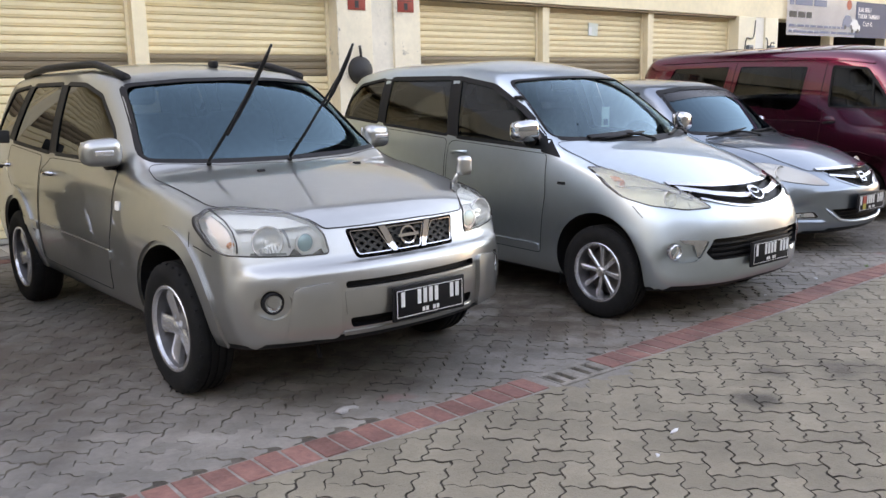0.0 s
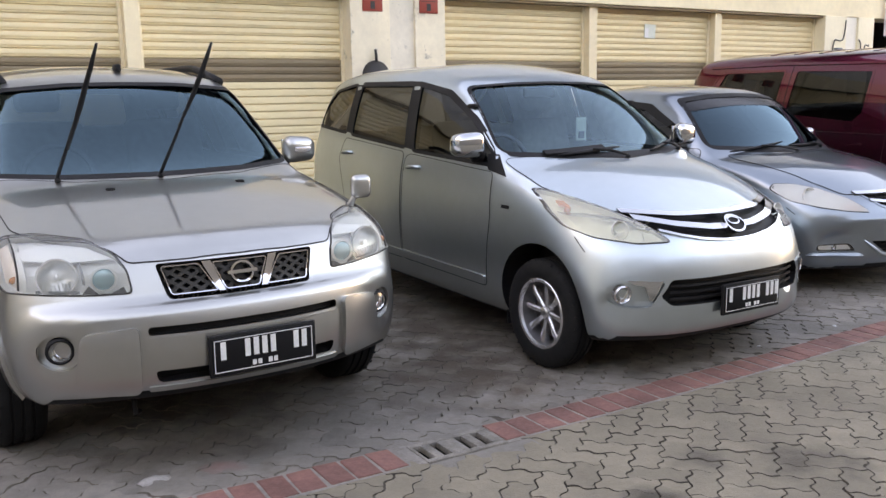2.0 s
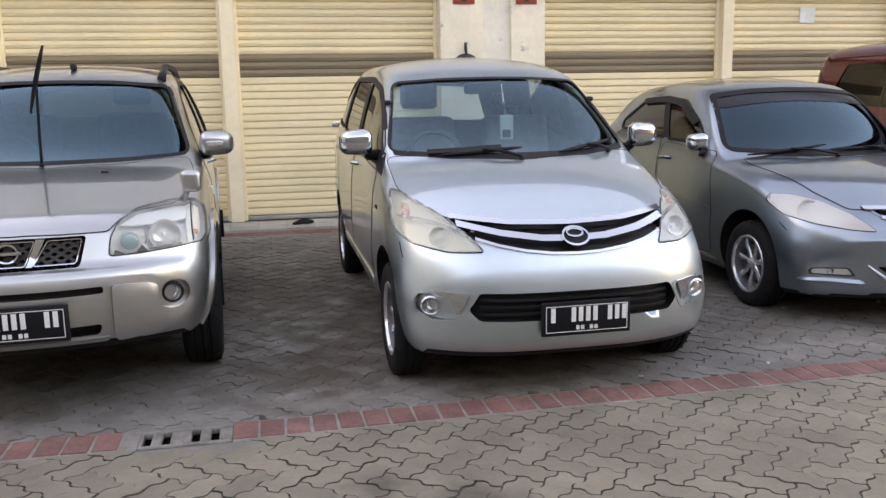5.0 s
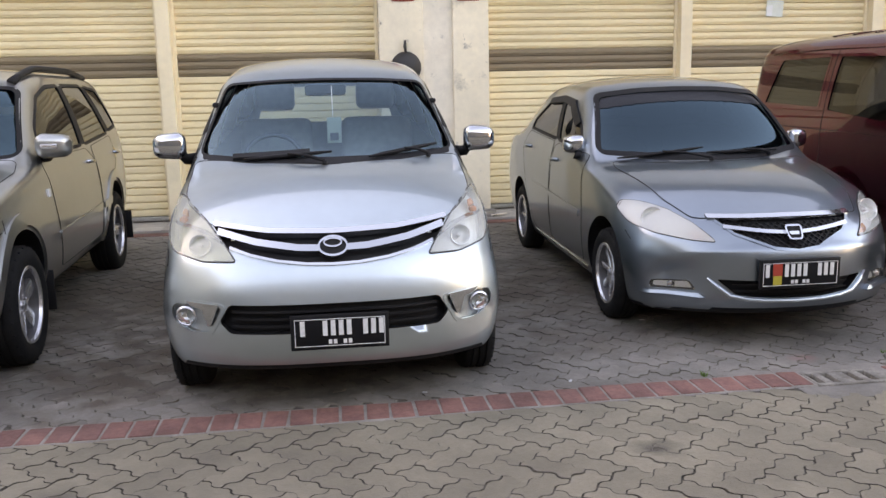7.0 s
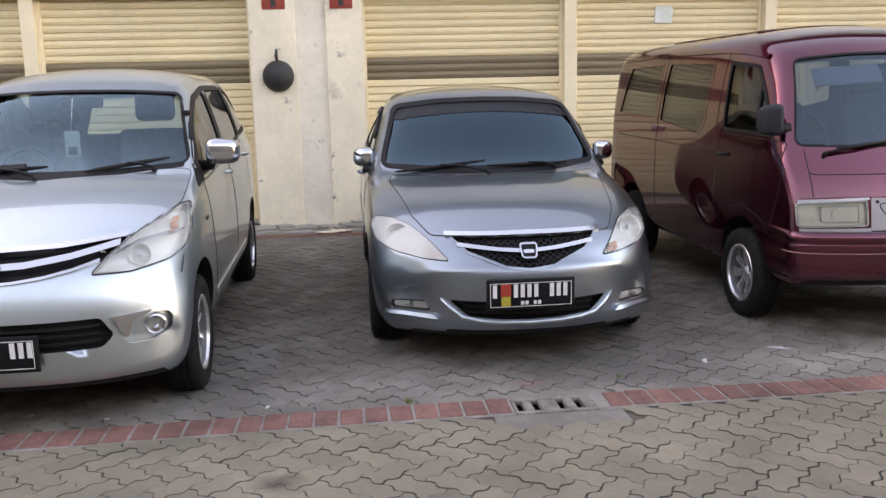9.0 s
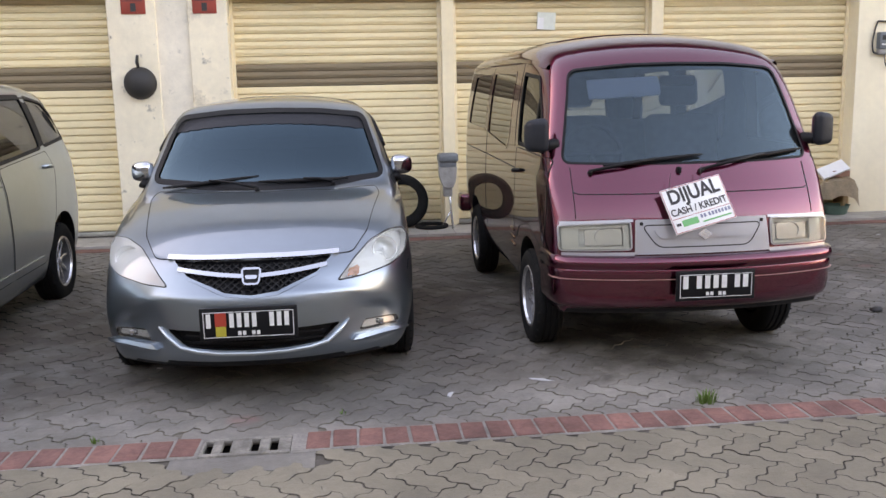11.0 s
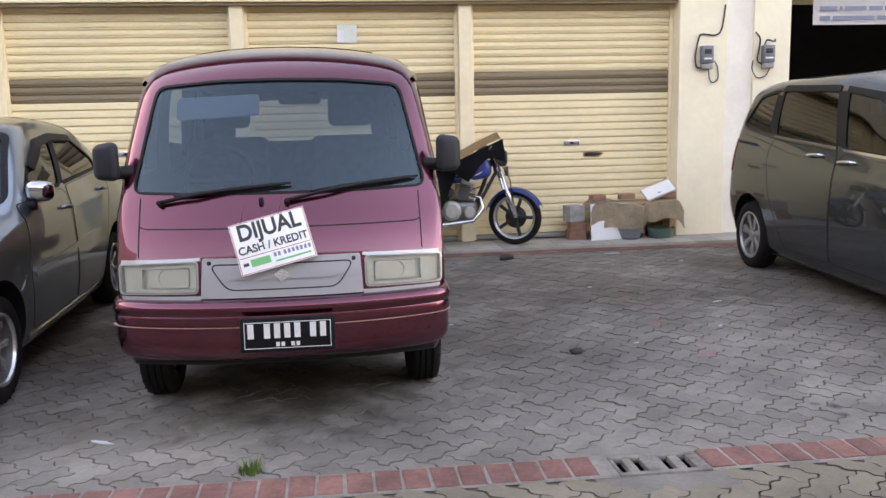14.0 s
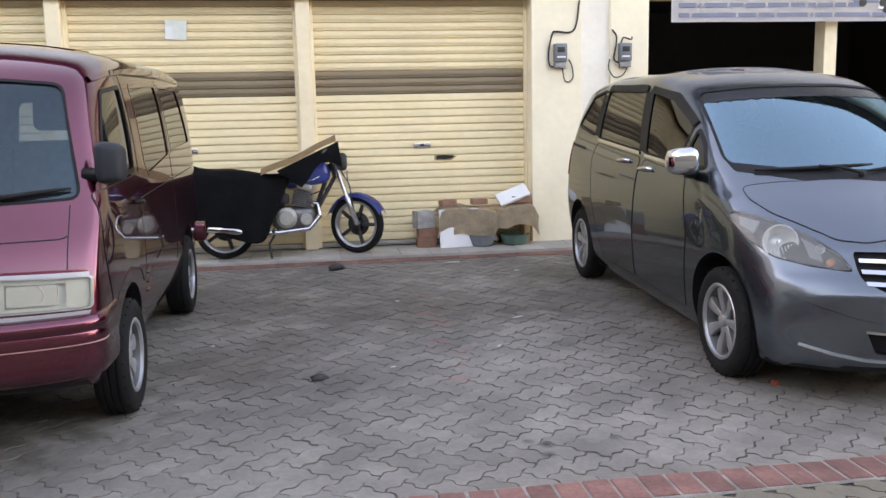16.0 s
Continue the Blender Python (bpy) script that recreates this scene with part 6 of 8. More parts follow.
        mirror_glass_house(car, (s * 0.84 + 0.01, 1.59, 1.06), (0.145, 0.11, 0.135), CHROME, (s * 0.80, 1.56, 0.98), 0)
        for ax in (CITY["front"], CITY["rear"]):
            wheel(car, CITY, ax, s, dict(rim=0.66, spin=14, spokes=7, wide=0.016, tip=0.026, face=0.6, bolts=4, label="seven-spoke alloy rim"))
    part("grille", joined([ribbon(skin, seg, "front", 0.006, -0.012, False, 0.06, 0.008) for k in (0.7, -0.7) for seg in clipped([(-0.38, 0.71), (0.38, 0.71), (0.31, 0.65), (0.12, 0.58), (-0.12, 0.58), (-0.31, 0.65)], 0.028, k)]), BLACK, car, "black mesh grille")
    part("grille_bar", ribbon(skin, [(-0.43, 0.722), (0, 0.726), (0.43, 0.722)], "front", 0.017, 0.012, False, 0.04, 0.03), CHROME, car, "chrome bar above the grille")
    part("grille_bar", ribbon(skin, [(-0.37, 0.678), (-0.15, 0.655), (0, 0.645), (0.15, 0.655), (0.37, 0.678)], "front", 0.018, 0.008, False, 0.04, 0.03), CHROME, car)
    part("grille_rim", ribbon(skin, [(-0.40, 0.708), (-0.32, 0.642), (-0.13, 0.572), (0, 0.559), (0.13, 0.572), (0.32, 0.642), (0.40, 0.708)], "front", 0.014, 0.005, False, 0.04, 0.02), P_STEEL, car)
    em = part("emblem", ribbon(skin, rounded([(-0.046, 0.672), (0.046, 0.672), (0.036, 0.603), (-0.036, 0.603)], 0.016), "front", 0.009, 0.024, True, 0.02, 0.03), CHROME, car, "plain chrome four-sided emblem")
    part("emblem_plate", patch(skin, rounded([(-0.043, 0.668), (0.043, 0.668), (0.034, 0.607), (-0.034, 0.607)], 0.016), "front", 0.016, 0.02, 0.03), BLACK, em)
    part("emblem_bar", patch(skin, rounded([(-0.03, 0.645), (0.03, 0.645), (0.026, 0.628), (-0.026, 0.628)], 0.006), "front", 0.022, 0.01, 0.03), CHROME, em)
    rim = [(-0.47, 0.40), (-0.42, 0.352), (-0.36, 0.305), (-0.27, 0.288), (-0.17, 0.28), (0, 0.276), (0.17, 0.28), (0.27, 0.288), (0.36, 0.305), (0.42, 0.352), (0.47, 0.40)]
    part("intake_rim", tubed([sum(skin.at(x, z, "front"), Vector()) - skin.at(x, z, "front")[1] * 0.994 for x, z in rim], [0.006] + [0.013] * 9 + [0.006], 10), P_SILVER, car)
    for z in (0.325, 0.36):
        part("intake_slat", patch(skin, [(-0.35, z - 0.005), (0.35, z - 0.005), (0.35, z + 0.005), (-0.35, z + 0.005)], "front", -0.02, 0.01, 0.06), BLACK, car)
    plate_bars(car, -0.012, -0.03, 0.44, 0.445, 0.14, [(-0.43, 1), (-0.06, 4), (0.33, 3)], sticker=True)
    wiper(car, skin, (-0.05, 0.97), (-0.34, 1.0), (-0.05, 1.03))
    wiper(car, skin, (0.40, 0.985), (0.22, 1.0), (-0.05, 1.0))
    part("cowl_panel", patch(skin, rounded(both([(0, 0.97), (0.4, 0.975), (0.64, 1.0), (0.64, 1.02), (0.4, 1.0), (0, 0.995)]), 0.01), "front", 0.002, 0.006, 0.06), BLACK, car)
    # scalloped dark band paints the reflected eave along the top of the glass
    edge = [(0.632 - 1.264 * i / 32, 1.295 + 0.05 * (1 - ((16 - i) / 16) ** 2) + 0.006 * (i % 2)) for i in range(33)]
    part("shade_band", patch(skin, [(-0.608, 1.395), (-0.3, 1.43), (0, 1.437), (0.3, 1.43), (0.608, 1.395)] + edge, "front", -0.003, 0.002, 0.06), EAVE_BAND, car, "dark scalloped eave reflection painted on the glass")
    cabin(car, 1.95, 0.56, 0.35, SEAT, 1.40, 0.92, 0.92, top=0.58)


# the maroon van
def build_van():
    head = [(0.385, 0.832), (0.75, 0.815), (0.745, 0.685), (0.385, 0.692)]
    wins = [[(0.46, 1.19), (0.60, 1.40), (0.76, 1.60), (1.12, 1.63), (1.13, 1.20)], [(1.40, 1.64), (2.25, 1.66), (2.35, 1.21), (1.80, 1.165), (1.56, 1.145), (1.46, 1.24)], [(2.39, 1.66), (3.18, 1.65), (3.42, 1.25), (2.48, 1.23)]]
    ws = both([(0, 1.125), (0.4, 1.127), (0.70, 1.135), (0.60, 1.635), (0.3, 1.662), (0, 1.667)])
    car, skin = car_base("maroon minibus van with a silver front panel and black mirrors", CARRY, P_MAROON, stand(9.975, 3.68), ws, both([(0, 1.2), (0.60, 1.2), (0.55, 1.58), (0, 1.6)]), wins,
                         [(head, 2, 0.05), (flip(head), 2, 0.05)], G_VAN, G_SIDE, "minibus_van", 0.18, 0.6,
                         [[(0.34, 1.16), (1.19, 1.175), (1.24, 0.70), (1.19, 0.58), (1.08, 0.68), (0.80, 0.74), (0.54, 0.68), (0.42, 0.60), (0.32, 0.9)]],
                         [[(1.19, 1.69), (1.25, 1.18)], [(2.30, 1.70), (2.41, 1.1), (2.42, 0.5)], [(0.33, 1.005), (0.94, 1.035), (2.0, 1.05), (3.4, 1.06)]], frit=0.012, trim=P_MAROON, rear_tint=G_REAR)
    for s in (1, -1):
        side = "left" if s > 0 else "right"
        h = head if s > 0 else flip(head)
        lamp(car, skin, h, [(s * 0.53, 0.757, 0.038)], [], lens=CLEAR_OLD, label="oblong headlight with a yellowed cover", off=0.01,
             inner=[([(0.395, 0.826), (0.745, 0.81), (0.745, 0.795), (0.395, 0.808)], FROST_CREAM), ([(0.395, 0.71), (0.745, 0.705), (0.74, 0.69), (0.395, 0.697)], FROST_CREAM), ([(0.655, 0.808), (0.743, 0.806), (0.74, 0.695), (0.655, 0.698)], FROST_CREAM), ([(0.393, 0.82), (0.425, 0.82), (0.425, 0.70), (0.393, 0.70)], FROST_CREAM)], s=s)
        b = slab(skin, rounded([(s * 0.43, 0.80), (s * 0.62, 0.795), (s * 0.62, 0.71), (s * 0.43, 0.715)], 0.015), "front", -0.012, 0.04)
        part("reflector", b, FACET, car)
        part("lamp_surround", ribbon(skin, rounded(h, 0.02), "front", 0.010, 0.008, True, 0.05, 0.02), PANEL_SILVER, car)
        for y, z in ((1.11, 1.03),):
            grip(car, skin, y, z, side, BLACK, 0.13)
        for k in range(3):
            part("side_louvre", patch(skin, [(1.27, 0.625 - 0.05 * k), (1.39, 0.635 - 0.05 * k), (1.39, 0.625 - 0.05 * k), (1.27, 0.615 - 0.05 * k)], side, 0.008, 0.01, 0.05), P_MAROON, car)
        part("quarter_bar", ribbon(skin, [(0.66, 1.22), (0.68, 1.48)], side, 0.022, 0.004, False, 0.05, 0.01), BLACK, car)
        part("window_frame", ribbon(skin, rounded(wins[0], 0.03), side, 0.022, 0.005, True, 0.05, 0.008), BLACK, car)
        part("roof_gutter", ribbon(skin, [(0.70, 1.655), (0.95, 1.69), (1.3, 1.71), (2.5, 1.725), (3.4, 1.71)], side, 0.022, 0.014, False, 0.06, 0.016), P_MAROON, car)
        mirror_glass_house(car, (s * 0.825, 0.36, 1.285), (0.125, 0.085, 0.19), BLACK_DULL, (s * 0.75, 0.40, 1.23), 0, "square black door mirror")
        for ax in (CARRY["front"], CARRY["rear"]):
            wheel(car, CARRY, ax, s, dict(rim=0.63, spin=25, spokes=7, wide=0.022, tip=0.05, face=0.55, bolts=4, mat=ALLOY if s < 0 else STEEL_RIM, label="bright wheel cover with wide spokes" if s < 0 else "dull grey steel rim"))
    part("front_panel", patch(skin, rounded([(-0.36, 0.845), (0.36, 0.845), (0.37, 0.665), (-0.37, 0.665)], 0.01), "front", 0.008, 0.014, 0.05), PANEL_SILVER, car, "silver front panel")
    for x0 in (-1, 1):
        u = [(x0 * 0.37, 0.678), (x0 * 0.74, 0.675), (x0 * 0.735, 0.655), (x0 * 0.37, 0.66)]
        part("panel_strip", patch(skin, u if x0 < 0 else u[::-1], "front", 0.008, 0.012, 0.05), PANEL_SILVER, car)
        u = [(x0 * 0.37, 0.848), (x0 * 0.74, 0.835), (x0 * 0.74, 0.82), (x0 * 0.37, 0.834)]
        part("panel_strip", patch(skin, u if x0 < 0 else u[::-1], "front", 0.008, 0.012, 0.05), PANEL_SILVER, car)
    part("panel_groove", ribbon(skin, rounded([(-0.33, 0.815), (0.33, 0.815), (0.25, 0.70), (-0.25, 0.70)], 0.04), "front", 0.006, 0.0095, True, 0.03, 0.003), GAP, car)
    part("panel_bar", patch(skin, rounded([(-0.27, 0.79), (0.27, 0.79), (0.235, 0.745), (-0.235, 0.745)], 0.02), "front", 0.018, 0.02, 0.05), PANEL_SILVER, car)
    part("emblem", patch(skin, rounded([(-0.04, 0.763), (0, 0.79), (0.04, 0.763), (0, 0.733)], 0.008), "front", 0.026, 0.012, 0.03), ALLOY, car, "plain chrome four-sided emblem")
    bp = part("bumper", swept(skin, 0.56, 0.735, 0.43, [(-0.03, 0.662), (0.030, 0.660), (0.046, 0.652), (0.055, 0.636), (0.057, 0.618), (0.048, 0.600), (0.043, 0.592), (0.046, 0.584), (0.048, 0.545), (0.046, 0.541), (0.041, 0.538), (0.041, 0.470), (0.034, 0.428), (0.018, 0.395), (-0.02, 0.372), (-0.08, 0.368)]), P_MAROON, car, "maroon bumper with a groove")
    # pale line paints the bright edge along the bumper's crease
    part("bumper_stripe", swept(skin, 0.56, 0.735, 0.30, [(0.040, 0.5455), (0.0495, 0.5450), (0.0495, 0.5415), (0.040, 0.5410)]), CREASE_LIGHT, bp, "thin pinkish line, the crease's highlight painted on")
    for s in (-1, 1):
        part("lamp_bolt", boxed(s * 0.33 - 0.009, s * 0.33 + 0.009, skin.at(s * 0.33, 0.825, "front")[0].y - 0.014, skin.at(s * 0.33, 0.825, "front")[0].y, 0.816, 0.834, bevel=0.004), GAP, car)
    for line in ([(-0.66, 1.11), (-0.66, 0.85)], [(0.66, 1.11), (0.66, 0.85)], [(-0.66, 0.985), (-0.63, 0.975), (0.63, 0.975), (0.66, 0.985)]):
        part("body_seam", ribbon(skin, line, "front", 0.005, 0.002, False, 0.04, 0.003), GAP, car)
    plate_bars(car, 0.02, -0.088, 0.515, 0.40, 0.135, [(-0.41, 1), (-0.06, 4), (0.34, 2)], pitch=0.045)
    wiper(car, skin, (-0.56, 1.085), (-0.22, 1.14), (0.05, 1.165))
    wiper(car, skin, (0.03, 1.085), (0.40, 1.15), (0.66, 1.175))
    p, n = skin.at(-0.09, 1.09, "front")
    part("washer_jet", boxed(p.x - 0.01, p.x + 0.01, p.y - 0.025, p.y + 0.01, p.z - 0.015, p.z + 0.02, bevel=0.006), BLACK, car)
    cabin(car, 0.96, 0.80, 0.36, SEAT, 0.40, 1.08, 1.14, top=0.55)
    part("rear_bumper", boxed(-0.82, 0.82, 3.70, 3.93, 0.42, 0.58, bevel=0.03, segs=3), P_MAROON, car)
    part("sun_visor", patch(skin, rounded([(-0.51, 1.60), (-0.10, 1.615), (-0.10, 1.51), (-0.51, 1.49)], 0.02), "front", -0.035, 0.008, 0.06), WHITE, car, "pale sun visor folded up")
    b = boxed(-0.02, 0.2, 0.70, 0.73, 1.54, 1.60, bevel=0.02)
    part("rear_view_mirror", b, BLACK, car)
    # ribbed roof skin
    for y in (1.25, 1.55, 1.85, 2.15, 2.45, 2.75):
        part("roof_rib", ribbon(skin, [(-0.5, y), (0, y - 0.02), (0.5, y)], "top", 0.05, 0.006, False, 0.08, 0.008), P_MAROON, car)
    return car, skin


# the graphite compact van
def build_compact():
    head = [(0.44, 0.68), (0.60, 0.695), (0.73, 0.725), (0.79, 0.80), (0.815, 0.895), (0.80, 0.92), (0.69, 0.895), (0.57, 0.83), (0.48, 0.75)]
    intake = both([(0, 0.41), (0.42, 0.41), (0.38, 0.30), (0, 0.28)])
    grille = both([(0, 0.77), (0.43, 0.77), (0.42, 0.64), (0.3, 0.57), (0, 0.55)])
    wins = [[(1.18, 1.115), (1.30, 1.235), (1.46, 1.33), (1.46, 1.12)], [(1.54, 1.12), (1.53, 1.365), (1.90, 1.51), (2.34, 1.565), (2.14, 1.15)], [(2.25, 1.16), (2.47, 1.57), (3.39, 1.59), (3.26, 1.215)], [(3.38, 1.235), (3.49, 1.585), (3.80, 1.54), (3.95, 1.30)]]
    ws = both([(0, 1.10), (0.4, 1.11), (0.70, 1.145), (0.60, 1.555), (0.3, 1.585), (0, 1.59)])
    car, skin = car_base("glossy dark graphite compact van with chrome door handles", FREED, P_GRAPHITE, stand(14.655, 3.54, -2.2), ws, both([(0, 1.15), (0.62, 1.17), (0.54, 1.5), (0, 1.52)]), wins,
                         [(head, 1, 0.055), (flip(head), 1, 0.055), (intake, 1, 0.05), (grille, 1, 0.03)], G_SKY_GLOSS, G_SIDE, "compact_van", 0.71, 0.5,
                         [[(1.40, 1.06), (2.12, 1.11), (2.20, 1.04), (2.20, 0.5), (2.20, 0.28), (1.30, 0.27), (1.26, 0.7)], [(2.22, 1.12), (3.25, 1.175), (3.32, 1.07), (3.22, 0.72), (3.06, 0.47), (2.96, 0.28), (2.23, 0.28), (2.22, 0.5)]],
                         [[(0.50, 0.66), (0.40, 0.56)], [(3.5, 1.11), (4.0, 1.13)]],
                         [(0, 0.20), (0.35, 0.24), (0.47, 0.31), (0.56, 0.45), (0.66, 0.60), (0.712, 0.75), (0.70, 0.87), (0.4, 0.745), (0, 0.665)], frit=0.014)
    for s in (1, -1):
        side = "left" if s > 0 else "right"
        lamp(car, skin, head if s > 0 else flip(head), [(s * 0.68, 0.795, 0.082), (s * 0.545, 0.775, 0.022)], [(s * 0.52, 0.722, 0.026)], lens=CLEAR_BRIGHT, label="clear headlight with a round chrome bowl",
             inner=[([(0.72, 0.89), (0.79, 0.905), (0.80, 0.86), (0.77, 0.83)], METER), ([(0.56, 0.80), (0.60, 0.83), (0.60, 0.74), (0.55, 0.72)], METER)], s=s)
        lip = [(0.30, 0.262), (0.42, 0.268), (0.54, 0.285), (0.66, 0.315)]
        part("bumper_lip", ribbon(skin, lip if s > 0 else flip(lip), "front", 0.014, 0.008, False, 0.04, 0.016), P_SILVER, car)
        part("bumper_fold", ribbon(skin, [(s * 0.72, 0.56), (s * 0.60, 0.50), (s * 0.46, 0.455), (s * 0.36, 0.44)], "front", 0.02, 0.006, False, 0.04, 0.012), P_GRAPHITE, car)
        for y, z in ((2.06, 1.045), (2.52, 1.075)):
            grip(car, skin, y, z, side, CHROME, 0.24)
        for a, b2 in (((1.54, 1.106), (2.14, 1.135)), ((2.25, 1.147), (3.26, 1.20))):
            part("belt_trim", ribbon(skin, [a, b2], side, 0.02, 0.008, False, 0.08, 0.01), CHROME, car)
        part("window_visor", patch(skin, rounded([(1.50, 1.375), (1.88, 1.545), (2.36, 1.602), (2.35, 1.56), (1.92, 1.50), (1.53, 1.34)], 0.006), side, 0.012, 0.015, 0.07), BLACK, car)
        part("window_visor", patch(skin, rounded([(2.47, 1.612), (3.40, 1.63), (3.40, 1.585), (2.46, 1.565)], 0.015), side, 0.008, 0.012, 0.07), BLACK, car)
        part("window_pillar", patch(skin, [(2.145, 1.15), (2.345, 1.565), (2.465, 1.57), (2.255, 1.165)], side, 0.001, 0.003, 0.08), BLACK, car)
        part("window_pillar", patch(skin, [(3.265, 1.215), (3.395, 1.59), (3.485, 1.585), (3.375, 1.235)], side, 0.001, 0.003, 0.08), BLACK, car)
        part("slide_rail", ribbon(skin, [(3.56, 1.115), (3.95, 1.135)], side, 0.022, 0.002, False, 0.06, 0.004), GAP, car)
        part("tail_lamp", patch(skin, rounded([(3.98, 1.16), (4.1, 1.15), (4.1, 0.85), (4.02, 0.87)], 0.02), side, 0.006, 0.008, 0.05), LAMP_RED, car)
        mirror_glass_house(car, (s * 0.91, 1.17, 1.16), (0.175, 0.13, 0.165), CHROME, (s * 0.81, 1.28, 1.08), 0)
        for ax in (FREED["front"], FREED["rear"]):
            wheel(car, FREED, ax, s, dict(rim=0.68, spin=8, spokes=7, wide=0.020, tip=0.040, face=0.70, bolts=5, mat=RIM_DARK, label="seven-spoke two-tone alloy rim"))
    for z in (0.72, 0.67, 0.62):
        part("grille_bar", ribbon(skin, [(-0.41, z + 0.01), (0, z), (0.41, z + 0.01)], "front", 0.018, 0.004, False, 0.05, 0.02), CHROME, car, "chrome grille bar")
    part("intake_bar", ribbon(skin, [(-0.42, 0.405), (-0.2, 0.395), (0.2, 0.395), (0.42, 0.405)], "front", 0.012, 0.006, False, 0.05, 0.015), CHROME, car)
    wiper(car, skin, (-0.1, 1.09), (-0.30, 1.118), (0.0, 1.13))
    wiper(car, skin, (0.5, 1.10), (0.22, 1.12), (0.50, 1.14))
    part("cowl_panel", patch(skin, rounded(both([(0, 1.055), (0.4, 1.07), (0.68, 1.11), (0.69, 1.155), (0.4, 1.125), (0, 1.115)]), 0.01), "front", 0.002, 0.006, 0.06), BLACK, car)
    # the eave's reflection again, laid on as a dark scalloped band
    edge = [(0.615 - 1.23 * i / 32, 1.485 + 0.03 * (1 - ((16 - i) / 16) ** 2) + 0.006 * (i % 2)) for i in range(33)]
    part("shade_band", patch(skin, [(-0.60, 1.55), (-0.3, 1.58), (0, 1.585), (0.3, 1.58), (0.60, 1.55)] + edge, "front", -0.003, 0.002, 0.06), EAVE_BAND, car, "dark scalloped eave reflection painted on the glass")
    cabin(car, 1.85, 0.70, 0.35, SEAT, 1.02, 1.06, 1.08, top=0.60)
    plate_bars(car, 0, -0.03, 0.48, 0.43, 0.14, [(-0.40, 1), (-0.03, 4), (0.36, 3)])


build_offroader()
build_carrier()
build_saloon()
VAN, VAN_SKIN = build_van()
build_compact()
# ---- things before the shops ----
def words(name, text, size, material, m, parent, bold=0.0):
    """Lettering in the built-in font, as a thin mesh."""
    cu = bpy.data.curves.new(name, "FONT")
    cu.body, cu.size, cu.extrude, cu.offset = text, size, 0.0008, bold
    cu.align_x, cu.align_y = "CENTER", "CENTER"
    tmp = new("lettering", cu)
    bpy.context.view_layer.update()
    me = bpy.data.meshes.new_from_object(tmp.evaluated_get(bpy.context.evaluated_depsgraph_get()))
    bpy.data.objects.remove(tmp)
    me.materials.clear()
    me.materials.append(material)
    ob = new(name, me)
    ob.parent = parent
    ob.matrix_local = m
    return ob


def sale_board():
    """The for-sale board that hangs aslant from the van's wiper over its front panel."""
    inv = VAN.matrix_world
    def on(x, z, d):
        p, n = VAN_SKIN.at(x, z, "front")
        return p + n * d
    top, low = on(-0.055, 1.0, 0.03), on(-0.02, 0.79, 0.045)
    up = (top - low).normalized()
    side = (Vector((1, 0, 0)) - up * up.x).normalized()
    out = side.cross(up)
    turn = Matrix((side, up, out)).transposed().to_4x4()
    m = inv @ Matrix.Translation(on(-0.035, 0.905, 0.045)) @ turn @ pose(0, 0, 0, 0, 0, 6)
    board = thing("sale_board", m, "white for-sale board with black lettering hung on the maroon van", "sign")
    part("board", boxed(-0.175, 0.175, -0.125, 0.125, -0.003, 0.003, bevel=0.002), WHITE, board)
    b = bmesh.new()
    for x0, x1, y0, y1 in ((-0.172, 0.172, 0.119, 0.122), (-0.172, 0.172, -0.122, -0.119), (-0.172, -0.169, -0.122, 0.122), (0.169, 0.172, -0.122, 0.122), (-0.165, 0.165, -0.046, -0.043)):
        box(b, x0, x1, y0, y1, 0.003, 0.0038)
    part("board_lines", b, STICKER_RED, board)
    words("lettering", "DIJUAL", 0.108, SIGN_DARK, Matrix.Translation((0, 0.07, 0.0042)) @ Matrix.Diagonal((0.87, 1, 1, 1)), board, 0.003)
    words("lettering", "CASH / KREDIT", 0.053, SIGN_DARK, Matrix.Translation((0, -0.012, 0.0042)) @ Matrix.Diagonal((0.9, 1, 1, 1)), board, 0.001)
    part("green_bar", boxed(-0.12, -0.03, -0.095, -0.06, 0.003, 0.0042), GREEN_INK, board)
    part("mark", boxed(-0.155, -0.13, -0.085, -0.07, 0.003, 0.0042), SIGN_DARK, board)
    for k in range(9):
        x = -0.012 + 0.019 * k + (0.008 if k > 1 else 0)
        part("text_bar", boxed(x, x + 0.012, -0.075, -0.055, 0.003, 0.0042), INK_BLUE, board)
    part("text_bar", boxed(-0.01, 0.155, -0.10, -0.092, 0.003, 0.0042), GREEN_INK, board)
    for x in (-0.12, 0.06):
        part("string", tubed([(x, 0.118, 0.003), (x + 0.04, 0.20, 0.005)], 0.0016, 5), CABLE, board)


sale_board()


